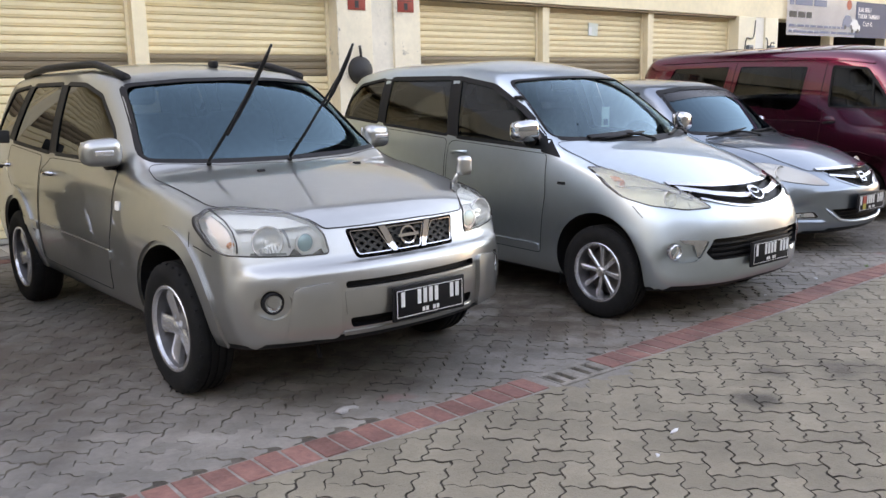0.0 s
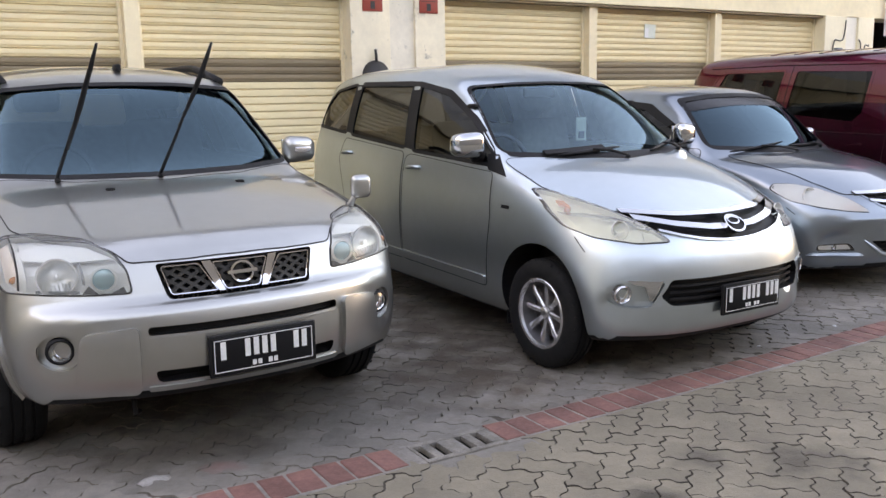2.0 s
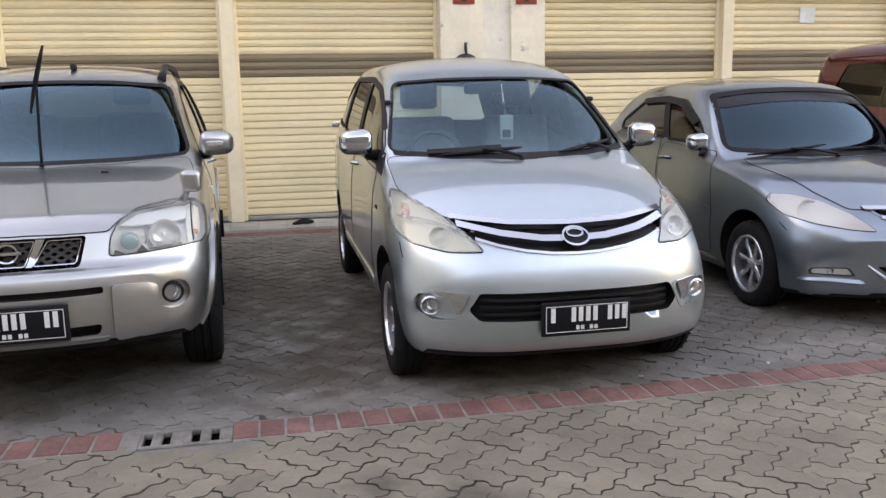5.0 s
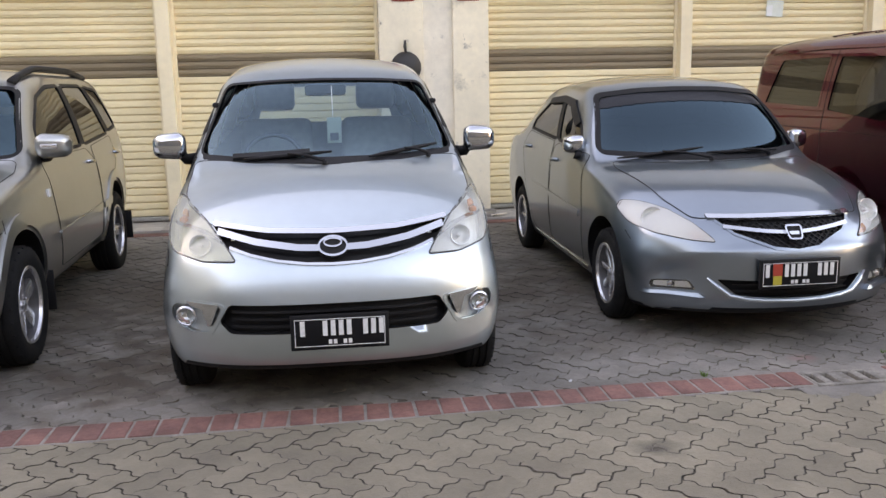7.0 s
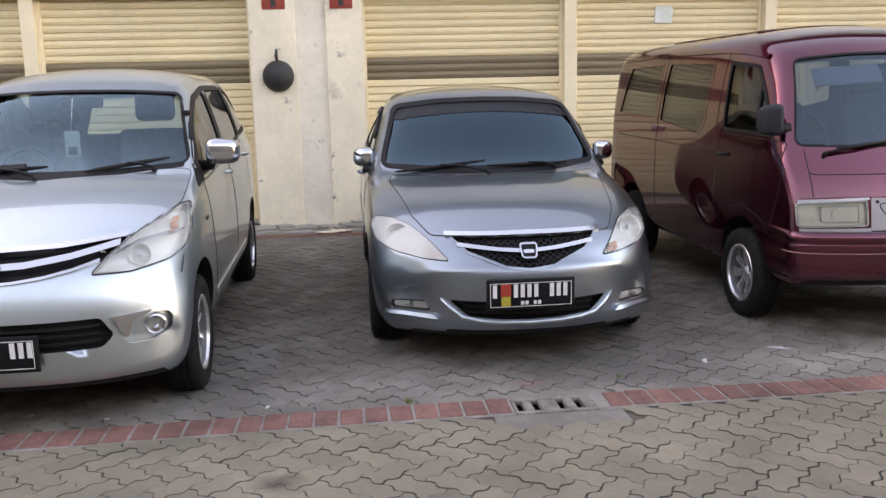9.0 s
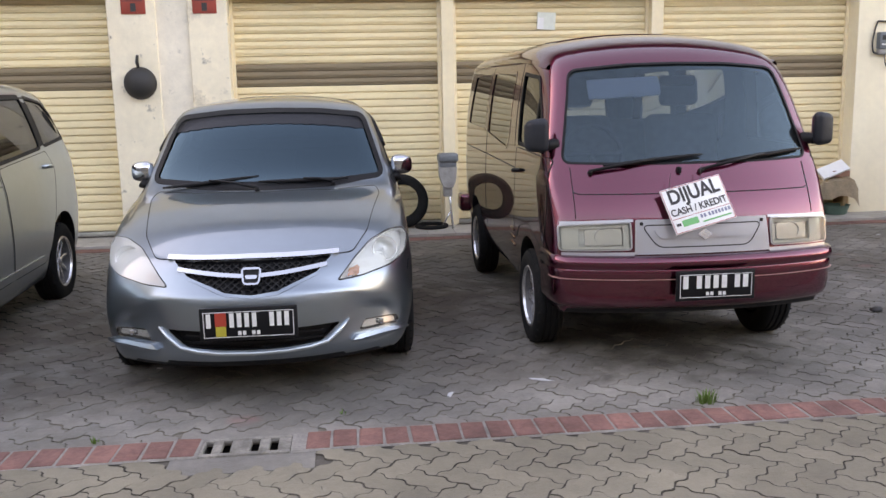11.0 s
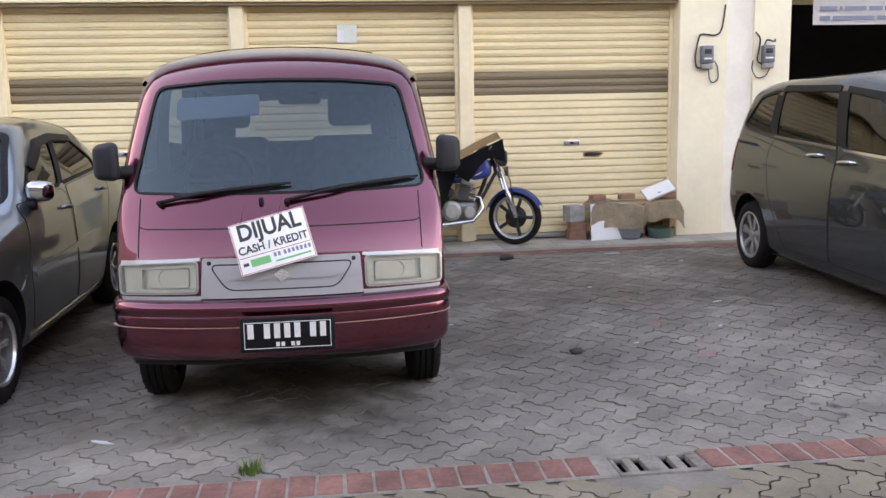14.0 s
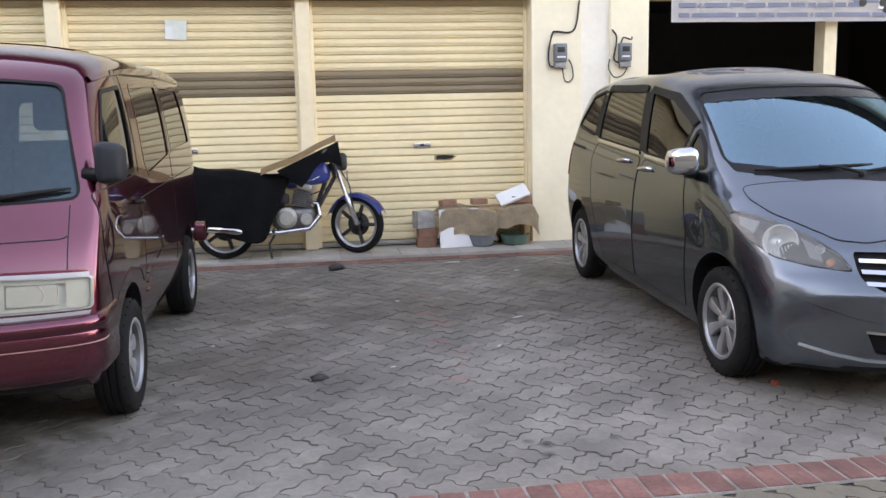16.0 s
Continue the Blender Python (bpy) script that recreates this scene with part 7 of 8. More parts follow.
def spoked_disc(parent, r, wide, material_tyre, rim_mat, spokes=5):
    b = bmesh.new()
    lathe(b, [(r - 0.065, -wide * 0.3), (r - 0.045, -wide * 0.5), (r - 0.015, -wide * 0.45), (r, -wide * 0.15), (r, wide * 0.15), (r - 0.015, wide * 0.45), (r - 0.045, wide * 0.5), (r - 0.065, wide * 0.3)], 44)
    part("tyre", b, material_tyre, parent)
    b = bmesh.new()
    lathe(b, [(r - 0.06, -wide * 0.36), (r - 0.058, wide * 0.36), (r - 0.085, wide * 0.3), (r - 0.085, -wide * 0.3), (r - 0.06, -wide * 0.36)], 40)
    part("rim", b, rim_mat, parent)
    b = bmesh.new()
    for k in range(spokes):
        box(b, -0.012, 0.012, -0.018, 0.018, 0.03, r - 0.08, bevel=0.005, m=pose(0, 0, 0, 360 / spokes * k + 20))
    lathe(b, [(0.0, -0.05), (0.05, -0.045), (0.05, 0.045), (0.0, 0.05)], 20)
    lathe(b, [(0.05, 0.03), (0.12, 0.032), (0.12, 0.036), (0.05, 0.036)], 24)
    part("spokes", b, CABLE, parent)


def motorbike(m, label, colour, covered=True):
    """A small motorbike along x, front wheel at +x, with wheels, engine, tank, forks and a cover over seat and bars."""
    bike = thing("motorbike", m, label, "motorbike")
    for x, nm in ((1.33, "front_wheel"), (0.02, "rear_wheel")):
        w = new(nm)
        w.parent = bike
        w.matrix_local = Matrix.Translation((x, 0, 0.295)) @ pose(0, 0, 0, 0, 0, 90 - (30 if x > 1 and covered else 0))
        spoked_disc(w, 0.295, 0.09 if x > 1 else 0.10, RUBBER, RIM_DARK)
    for y in (-0.085, 0.085):
        part("fork", tubed([(1.33, y, 0.295), (1.24, y, 0.56), (1.235, y, 0.575), (1.16, y, 0.80), (1.07, y, 1.02)], [0.028, 0.028, 0.018, 0.017, 0.017], 10), ALLOY, bike)
    b = bmesh.new()
    rows = []
    for i in range(13):
        a = radians(25 + 135 * i / 12)
        rows.append([b.verts.new((1.33 + 0.325 * math.cos(a), y, 0.295 + 0.325 * math.sin(a) - drop)) for y, drop in ((-0.075, 0.05), (-0.055, 0.012), (0, 0), (0.055, 0.012), (0.075, 0.05))])
    for p, q in zip(rows, rows[1:]):
        for i in range(4):
            b.faces.new((p[i], p[i + 1], q[i + 1], q[i]))
    bmesh.ops.solidify(b, geom=b.faces[:], thickness=0.006)
    if covered:
        bmesh.ops.rotate(b, verts=b.verts, cent=(1.33, 0, 0), matrix=Matrix.Rotation(radians(-30), 3, "Z"))
    part("mudguard", b, colour, bike)
    b = bmesh.new()
    box(b, -0.26, 0.22, -0.12, 0.12, -0.10, 0.12, bevel=0.085, segs=4, m=Matrix.Translation((0.86, 0, 0.80)) @ pose(0, 0, 0, 0, -8))
    part("fuel_tank", b, colour, bike, "blue fuel tank with a pale stripe" if covered else "")
    part("tank_stripe", tubed([(0.66, -0.118, 0.74), (0.90, -0.122, 0.76), (1.04, -0.10, 0.83)], 0.008, 6), ALLOY, bike)
    part("frame", tube(tube(bmesh.new(), [(1.1, 0, 0.93), (0.98, 0, 0.62), (0.86, 0, 0.36), (0.5, 0, 0.33)], 0.022, 10), [(1.08, 0, 0.90), (0.6, 0, 0.70), (0.1, 0, 0.72)], 0.02, 10), CABLE, bike)
    eng = new("engine")
    eng.parent = bike
    part("crankcase", boxed(0.48, 0.92, -0.12, 0.12, 0.27, 0.50, bevel=0.075, segs=4), IRON, eng)
    b = bmesh.new()
    lathe(b, [(0.0, 0.02), (0.05, 0.02), (0.06, 0.012), (0.068, -0.03)], 24, Matrix.Translation((0.82, -0.125, 0.37)) @ pose(0, 0, 0, 0, 0, -90))
    part("generator_cover", b, ALLOY_DULL, eng)
    part("carburettor", boxed(0.54, 0.66, -0.13, -0.05, 0.53, 0.63, bevel=0.025, segs=2), CABLE, eng)
    part("cylinder_head", boxed(-0.08, 0.08, -0.11, 0.11, 0.16, 0.23, bevel=0.02, m=Matrix.Translation((0.77, 0, 0.50)) @ pose(0, 0, 0, 0, 14)), ALLOY_DULL, eng)
    for k in range(6):
        b = bmesh.new()
        lathe(b, [(0.0, 0.006), (0.008, 0.006), (0.009, -0.02)], 8, Matrix.Translation((0.63 + 0.118 * math.cos(k * 1.05), -0.122, 0.39 + 0.105 * math.sin(k * 1.05))) @ pose(0, 0, 0, 0, 0, -90))
        part("cover_bolt", b, IRON, eng)
    b = bmesh.new()
    lathe(b, [(0.0, 0.034), (0.07, 0.032), (0.082, 0.022), (0.10, 0.012), (0.108, -0.03)], 32, Matrix.Translation((0.63, -0.125, 0.39)) @ pose(0, 0, 0, 0, 0, -90))
    part("clutch_cover", b, ALLOY_DULL, eng)
    b = bmesh.new()
    for k in range(8):
        box(b, -0.10, 0.10, -0.105, 0.105, 0.02 * k, 0.02 * k + 0.010, bevel=0.003, m=Matrix.Translation((0.77, 0, 0.50)) @ pose(0, 0, 0, 0, 14))
    box(b, -0.055, 0.055, -0.06, 0.06, -0.02, 0.16, bevel=0.01, m=Matrix.Translation((0.76, 0, 0.50)) @ pose(0, 0, 0, 0, 14))
    part("cylinder", b, IRON, eng)
    part("exhaust", tubed([(0.83, -0.06, 0.56), (0.94, -0.11, 0.52), (0.96, -0.15, 0.40), (0.85, -0.16, 0.28), (0.55, -0.17, 0.25), (0.2, -0.18, 0.27), (-0.15, -0.19, 0.32)], [0.018, 0.019, 0.019, 0.02, 0.022, 0.038, 0.042], 12), CHROME, bike)
    part("cables", tube(tube(tube(bmesh.new(), [(1.10, -0.12, 0.98), (1.16, -0.10, 0.80), (1.02, -0.08, 0.66), (0.84, -0.06, 0.60)], 0.006, 6), [(1.08, -0.06, 0.98), (1.12, -0.05, 0.78), (0.96, -0.04, 0.50), (0.88, -0.05, 0.34)], 0.02, 8), [(1.12, -0.14, 0.96), (1.26, -0.12, 0.70), (1.30, -0.10, 0.42)], 0.006, 6), CABLE, bike)
    part("side_panel", boxed(0.42, 0.62, -0.125, 0.125, 0.50, 0.70, bevel=0.03, segs=2), BLACK, bike)
    part("side_stand", tubed([(0.55, -0.06, 0.30), (0.45, -0.15, 0.14), (0.47, -0.22, 0.005)], 0.012, 8), CABLE, bike)
    part("foot_peg", tubed([(0.5, -0.10, 0.28), (0.5, -0.26, 0.27)], 0.014, 8), CABLE, bike)
    part("handlebar", tubed([(1.0, -0.36, 1.02), (1.06, -0.22, 1.07), (1.08, 0, 1.04), (1.06, 0.22, 1.07), (1.0, 0.36, 1.02)], 0.013, 8), CABLE, bike)
    b = bmesh.new()
    box(b, -0.06, 0.05, -0.10, 0.10, -0.09, 0.09, bevel=0.045, segs=3, m=Matrix.Translation((1.20, 0, 0.93)))
    part("headlamp", b, CABLE, bike)
    part("number_plate", boxed(1.245, 1.25, -0.10, 0.10, 0.74, 0.84, bevel=0.002), METER, bike)
    part("seat", boxed(-0.15, 0.62, -0.13, 0.13, 0.70, 0.80, bevel=0.04, segs=3), BLACK, bike)
    if covered:
        # cloth over the seat, hanging in folds down the near side
        b = bmesh.new()
        rows = []
        for i in range(25):
            x = -0.32 + 1.02 * i / 24
            top = 0.90 + 0.10 * max(0, (0.25 - x)) - 0.05 * math.sin(2.2 * (x + 0.3)) + 0.02 * math.sin(9 * x)
            col = []
            for j in range(15):
                t = j / 14
                f = max(0.0, (t - 0.32) / 0.68)
                wave = 0.03 * math.sin(7 * x + 2.2 * t) * f + 0.018 * math.sin(19 * x + 5 * t) * f
                if t < 0.32:
                    a = t / 0.32
                    col.append((x, 0.16 - 0.34 * a, top - 0.03 * (2 * a - 1) ** 2))
                else:
                    hang = 0.63 - 0.10 * abs(x - 0.15) + 0.05 * math.sin(5 * x)
                    col.append((x + 0.05 * f * math.sin(4 * x) - 0.30 * f * max(0, (x + 0.1) / 0.86) ** 2, -0.18 - 0.05 * f + wave, top - 0.03 - hang * f))
            rows.append([b.verts.new(c) for c in col])
        for p, q in zip(rows, rows[1:]):
            for j in range(14):
                b.faces.new((p[j], q[j], q[j + 1], p[j + 1]))
        bmesh.ops.solidify(b, geom=b.faces[:], thickness=0.004)
        part("seat_cover", b, CLOTH_BLACK, bike, "black cloth cover hanging in folds")
        # bent card over the handlebar
        b = bmesh.new()
        rows = []
        for i in range(13):
            t = i / 12
            x = 0.40 + 0.74 * t
            z = 0.895 + 0.325 * t - 0.02 * math.sin(math.pi * t) + 0.006 * math.sin(11 * t)
            rows.append([b.verts.new((x, y, z - (0.075 if y < 0 else 0.05) * (abs(y) / 0.26) ** 1.2)) for y in (-0.26, -0.16, -0.05, 0.06, 0.16, 0.26)])
        for p, q in zip(rows, rows[1:]):
            for j in range(5):
                b.faces.new((p[j], q[j], q[j + 1], p[j + 1]))
        bmesh.ops.solidify(b, geom=b.faces[:], thickness=0.006)
        part("card_cover", b, CARD, bike, "worn brown card laid over the handlebar")
        b = bmesh.new()
        rows = []
        for i in range(10):
            t = i / 9
            x = 0.56 + 0.60 * t
            zt = 0.88 + 0.27 * t
            drop = 0.04 + 0.24 * max(0, 1 - abs(t - 0.36) / 0.34) + 0.20 * max(0, t - 0.55) / 0.45
            rows.append([b.verts.new((x + 0.03 * f, -0.27 - 0.015 * math.sin(7 * t + 3 * f), zt - 0.02 - drop * f)) for f in (0, 0.35, 0.7, 1)])
        for p, q in zip(rows, rows[1:]):
            for j in range(3):
                b.faces.new((p[j], q[j], q[j + 1], p[j + 1]))
        bmesh.ops.solidify(b, geom=b.faces[:], thickness=0.004)
        part("bar_cover", b, CLOTH_BLACK, bike)
    else:
        for y in (-0.3, 0.3):
            part("mirror_stem", tubed([(1.02, y, 1.04), (1.0, y * 1.15, 1.2)], 0.006, 6), CABLE, bike)
            part("rear_mirror", boxed(0.985, 1.005, y * 1.15 - 0.07, y * 1.15 + 0.07, 1.18, 1.27, bevel=0.009), CABLE, bike)
        part("fairing", boxed(1.0, 1.2, -0.19, 0.19, 0.62, 1.03, bevel=0.08, segs=3), BLACK, bike)
        part("leg_shield", boxed(0.78, 0.98, -0.24, 0.24, 0.35, 0.85, bevel=0.08, segs=3), BLACK, bike)
    return bike


motorbike(Matrix.Translation((10.80, 8.80, FLOOR_Z)) @ pose(0, 0, 0, -3, 0, 0), "blue motorbike half covered with black cloth before a shutter", BLUE_PAINT)
motorbike(Matrix.Translation((0.80, 7.55, ground_z(7.0, 0.8))) @ pose(0, 0, 0, -4, 0, -82), "black motorbike parked behind the off-roader", BLACK, False)


def bowl(name, m, r, h, material, label, category):
    b = bmesh.new()
    prof = [(0.001, 0), (r * 0.7, 0.0), (r * 0.82, 0.01), (r, h), (r * 1.04, h + 0.004), (r * 1.0, h - 0.006), (r * 0.80, 0.018), (0.001, 0.012)]
    lathe(b, prof, 32, pose(0, 0, 0, 0, -90))
    bmesh.ops.recalc_face_normals(b, faces=b.faces)
    ob = tagged(part(name, b, material), label, category)
    ob.matrix_world = m
    return ob


def drape(x0, x1, y0, y1, top, hang, seed):
    """A stiff sheet laid over things: flat on top, with a ragged front that hangs down."""
    rnd = random.Random(seed)
    ph = rnd.uniform(0, 6)
    b = bmesh.new()
    rows = []
    for i in range(17):
        t = i / 16
        x = x0 + (x1 - x0) * t
        drop = hang * (0.88 + 0.12 * math.sin(2.3 * t + ph)) + 0.010 * math.sin(13 * t + ph)
        z = top + 0.016 * math.sin(6 * t + ph) + 0.006 * math.sin(19 * t) - 0.10 * max(0, abs(t - 0.5) - 0.38) / 0.12 * (0.4 if seed == 2 else 1.0)
        col = [(x, y1 - (y1 - y0) * k / 5, z + 0.01 * math.sin(5 * k + 7 * t)) for k in range(5)]
        col += [(x + 0.012 * math.sin(9 * t + k), y0 - 0.012 - 0.008 * k - 0.01 * math.sin(8 * t + ph + k), z - 0.012 - drop * k / 4) for k in range(5)]
        rows.append([b.verts.new(c) for c in col])
    for p, q in zip(rows, rows[1:]):
        for j in range(9):
            b.faces.new((p[j], q[j], q[j + 1], p[j + 1]))
    bmesh.ops.solidify(b, geom=b.faces[:], thickness=0.006)
    return b


def hollow_block(x, y, z, turn, material, label, size=(0.2, 0.1, 0.1)):
    b = boxed(-size[0] / 2, size[0] / 2, -size[1] / 2, size[1] / 2, 0, size[2], bevel=0.006)
    ob = tagged(part("brick", b, material, smooth=False), label, "brick", "bricks by the shutter")
    ob.matrix_world = pose(x, y, z, 0, 0, turn)
    return ob


# odds and ends stacked at the foot of the shutter
Z = FLOOR_Z
hollow_block(12.86, 8.98, Z, 4, BRICK, "old red brick on the tiled walk")
hollow_block(12.88, 9.10, Z, -3, BRICK, "old red brick on the tiled walk")
hollow_block(12.87, 9.0, Z + 0.1, 10, BRICK, "old red brick laid on another")
hollow_block(12.84, 9.03, Z + 0.2, 14, BLOCK, "grey hollow block on two bricks", (0.19, 0.16, 0.18))
b = boxed(-0.21, 0.21, -0.012, 0.012, 0, 0.40, bevel=0.004)
ob = tagged(part("leaning_board", b, WHITE, smooth=False), "white painted board leaning under the sacking", "board")
ob.matrix_world = pose(13.2, 8.86, Z, -8, 0, 3)
crate = thing("wooden_trestle", Matrix.Translation((13.55, 9.06, Z)), "low rough wooden trestle hidden by sacking", "trestle")
part("top_board", boxed(-0.52, 0.46, -0.13, 0.14, 0.36, 0.39, bevel=0.006), CARD, crate)
for x in (-0.42, 0.0, 0.40):
    part("leg", boxed(x - 0.03, x + 0.03, -0.1, 0.12, 0, 0.36, bevel=0.005), CARD, crate)
for x0, x1, sd, h in ((12.98, 13.60, 2, 0.30), (13.57, 14.06, 5, 0.25)):
    tagged(part("sacking", drape(x0, x1, 8.90, 9.2, Z + 0.405, h, sd), CLOTH_BROWN), "brown sacking draped over a low trestle", "sacking", "sackings on the trestle")
bowl("basin", Matrix.Translation((13.44, 8.92, Z)), 0.15, 0.12, METER, "dark grey basin under the sacking", "basin")
bowl("basin", Matrix.Translation((13.80, 8.92, Z)), 0.155, 0.11, GREEN_TUB, "dull green basin under the sacking", "basin")
hollow_block(13.44, 9.02, Z + 0.43, 5, BRICK, "brick lying on the sacking", (0.17, 0.1, 0.06))
hollow_block(13.90, 9.03, Z + 0.43, -8, BRICK, "brick lying on the sacking", (0.2, 0.1, 0.07))
hollow_block(13.10, 9.0, Z + 0.43, 20, BRICK, "brick lying on the sacking", (0.17, 0.1, 0.055))
b = boxed(-0.17, 0.17, -0.085, 0.085, 0, 0.032, bevel=0.004)
ob = tagged(part("white_tile", b, WHITE, smooth=False), "white slab leaning on a brick atop the sacking", "slab")
ob.matrix_world = pose(13.82, 9.05, Z + 0.50, 40, -20, 0)

# worn tyre leaning on the shutter
b = bmesh.new()
R, W = 0.30, 0.19
lathe(b, [(0.195, -W * 0.42), (0.21, -W * 0.46), (0.25, -W * 0.5), (R - 0.02, -W * 0.46), (R, -W * 0.36), (R, -0.02), (R - 0.008, -0.014), (R - 0.008, 0.014), (R, 0.02), (R, W * 0.36), (R - 0.02, W * 0.46), (0.25, W * 0.5), (0.21, W * 0.46), (0.195, W * 0.42), (0.20, W * 0.30), (0.26, 0.0), (0.20, -W * 0.30), (0.195, -W * 0.42)], 48)
ob = tagged(part("tyre", b, RUBBER), "worn black tyre leaning on a roller shutter", "tyre")
ob.matrix_world = Matrix.Translation((8.70, 9.06, FLOOR_Z + 0.305)) @ pose(0, 0, 0, -10, 0, 90)

# rubber ring lying beside it, and a hooded box on a stand
b = bmesh.new()
tube(b, [(0.17 * math.cos(2 * math.pi * i / 36), 0.17 * math.sin(2 * math.pi * i / 36), 0.022) for i in range(36)], 0.022, 8, True)
ob = tagged(part("rubber_ring", b, RUBBER), "flat black rubber ring lying on the tiled walk", "ring")
ob.matrix_world = Matrix.Translation((9.03, 9.0, FLOOR_Z + 0.001))
st = thing("hooded_box", Matrix.Translation((9.21, 8.90, FLOOR_Z)), "grey hooded box on a thin pale stand before a shutter post", "box")
part("hood", joined([boxed(-0.105, 0.115, -0.11, 0.10, 0.74, 0.84, bevel=0.03, segs=3), boxed(-0.095, 0.095, -0.09, 0.09, 0.68, 0.76, bevel=0.02)]), METER, st, "dark grey rounded hood")
part("body", prism(rounded([(-0.10, 0.70), (0.10, 0.70), (0.085, 0.54), (0.05, 0.46), (-0.05, 0.47), (-0.09, 0.58)], 0.02), "y", -0.085, 0.08), BLOCK, st)
part("stem", tubed([(0.02, 0, 0.47), (0.03, -0.01, 0.24), (0.05, -0.03, 0.0)], [0.014, 0.012, 0.012], 8), ALLOY, st)
part("bracket", boxed(-0.05, 0.05, -0.03, 0.05, 0.36, 0.48, bevel=0.012), BLOCK, st)
for a in (-0.07, 0.06):
    part("foot", tubed([(0.03, -0.01, 0.20), (a, 0.05, 0.0)], 0.008, 6), ALLOY, st)

# black wok hung on a pillar
wok = thing("wok", Matrix.Translation((5.955, FRONT - 0.005, 1.78)), "black wok hung upside out on a cream pillar", "wok")
b = bmesh.new()
lathe(b, [(0.172, 0.0), (0.165, 0.03), (0.14, 0.07), (0.095, 0.10), (0.045, 0.115), (0.0, 0.118)], 32, pose(0, 0, 0, 0, 0, -90))
bmesh.ops.solidify(b, geom=b.faces[:], thickness=0.003)
part("bowl", b, CABLE, wok)
part("handle", tubed([(0.0, -0.03, 0.15), (-0.01, -0.045, 0.22), (-0.005, -0.02, 0.29)], [0.014, 0.018, 0.014], 8), CABLE, wok)
part("nail", tubed([(-0.005, 0.004, 0.285), (-0.005, -0.04, 0.29)], 0.005, 6), IRON, wok)

# unit signs, with bars for their marks
for x in (5.94, 6.672):
    sg = thing("unit_sign", Matrix.Translation((x, FRONT - 0.006, 2.63)), "small red sign with dark marks on a pillar", "sign", "red signs on the pillars")
    part("sheet", boxed(-0.125, 0.125, -0.004, 0.006, -0.135, 0.135, bevel=0.002), SIGN_RED, sg)
    for x0, x1, z0, z1 in ((-0.075, -0.01, 0.03, 0.115), (0.01, 0.075, 0.03, 0.115), (-0.10, 0.10, -0.004, 0.003), (-0.028, 0.028, -0.11, -0.025)):
        part("mark", boxed(x0, x1, -0.0065, -0.003, z0, z1), SIGN_DARK, sg)

# electricity meters with their cables
for x, hang in ((14.33, 0), (15.04, 1)):
    mt = thing("electric_meter", Matrix.Translation((x, FRONT, 2.09)) @ Matrix.Scale(0.9, 4), "grey electricity meter with loose black cables on a pillar", "meter", "meters on the pillars")
    part("case", boxed(-0.075, 0.075, -0.085, 0.0, -0.08, 0.13, bevel=0.012), METER, mt)
    part("cover", boxed(-0.07, 0.07, -0.075, 0.0, -0.15, -0.085, bevel=0.012), BLOCK, mt)
    part("display", boxed(-0.045, 0.045, -0.09, -0.08, 0.03, 0.09, bevel=0.004), CABLE, mt)
    part("label_strip", boxed(-0.05, 0.05, -0.09, -0.08, -0.035, -0.015, bevel=0.002), WHITE, mt)
    part("cable", tubed(eased([(-0.05, -0.03, -0.13), (-0.12, -0.03, -0.12), (-0.135, -0.02, 0.02), (-0.09, -0.02, 0.24), (-0.04, -0.02, 0.27), (0.12, -0.015, 0.26), (0.20, -0.01, 0.34), (0.24, -0.01, 0.62)] if not hang else [(-0.06, -0.03, -0.10), (-0.13, -0.03, -0.05), (-0.10, -0.02, 0.12), (-0.10, -0.02, 0.22), (-0.15, -0.01, 0.29)]), 0.010, 8), CABLE, mt)
    part("cable", tubed(eased([(0.03, -0.03, -0.14), (0.05, -0.03, -0.27), (0.10, -0.02, -0.31), (0.16, -0.02, -0.26), (0.15, -0.02, -0.13), (0.11, -0.02, -0.05)] if not hang else [(0.04, -0.03, -0.14), (-0.02, -0.03, -0.24), (-0.12, -0.02, -0.26), (-0.19, -0.02, -0.16), (-0.18, -0.02, -0.05)]), 0.007, 8), CABLE, mt)
    if hang:
        part("cable", tubed(eased([(-0.06, -0.06, 0.12), (-0.03, -0.07, 0.19), (0.06, -0.07, 0.17), (0.085, -0.05, 0.20)]), 0.010, 8), CABLE, mt)

# banner over the open shop
bn = thing("banner", Matrix.Translation((15.56, FRONT - 0.02, 2.42)), "printed shop banner, white with a navy end", "banner")
b = bmesh.new()
rows = [[b.verts.new((2.68 * i / 24, 0.004 * math.sin(i * 0.9), 0.72 * j / 4)) for j in range(5)] for i in range(25)]
for p, q in zip(rows, rows[1:]):
    for j in range(4):
        b.faces.new((p[j], q[j], q[j + 1], p[j + 1]))
bmesh.ops.solidify(b, geom=b.faces[:], thickness=0.003)
part("sheet", b, BANNER, bn)
part("sheet", boxed(2.66, 4.3, -0.008, 0.006, 0.0, 0.72), BANNER_NAVY, bn, "navy end of the banner")
def bar_row(x, z, widths, h, material, gap=0.03):
    for w in widths:
        part("text_bar", boxed(x, x + w, -0.0095, -0.007, z, z + h), material, bn)
        x += w + gap
bar_row(0.08, 0.56, (0.14, 0.62, 0.48), 0.12, INK_BLUE, 0.06)
bar_row(0.08, 0.33, (0.26, 0.26, 0.19), 0.11, SIGN_DARK, 0.05)
bar_row(0.08, 0.155, (0.20, 0.03, 0.26, 0.16, 0.22, 0.24, 0.17, 0.09, 0.17, 0.13, 0.18), 0.045, INK_BLUE)
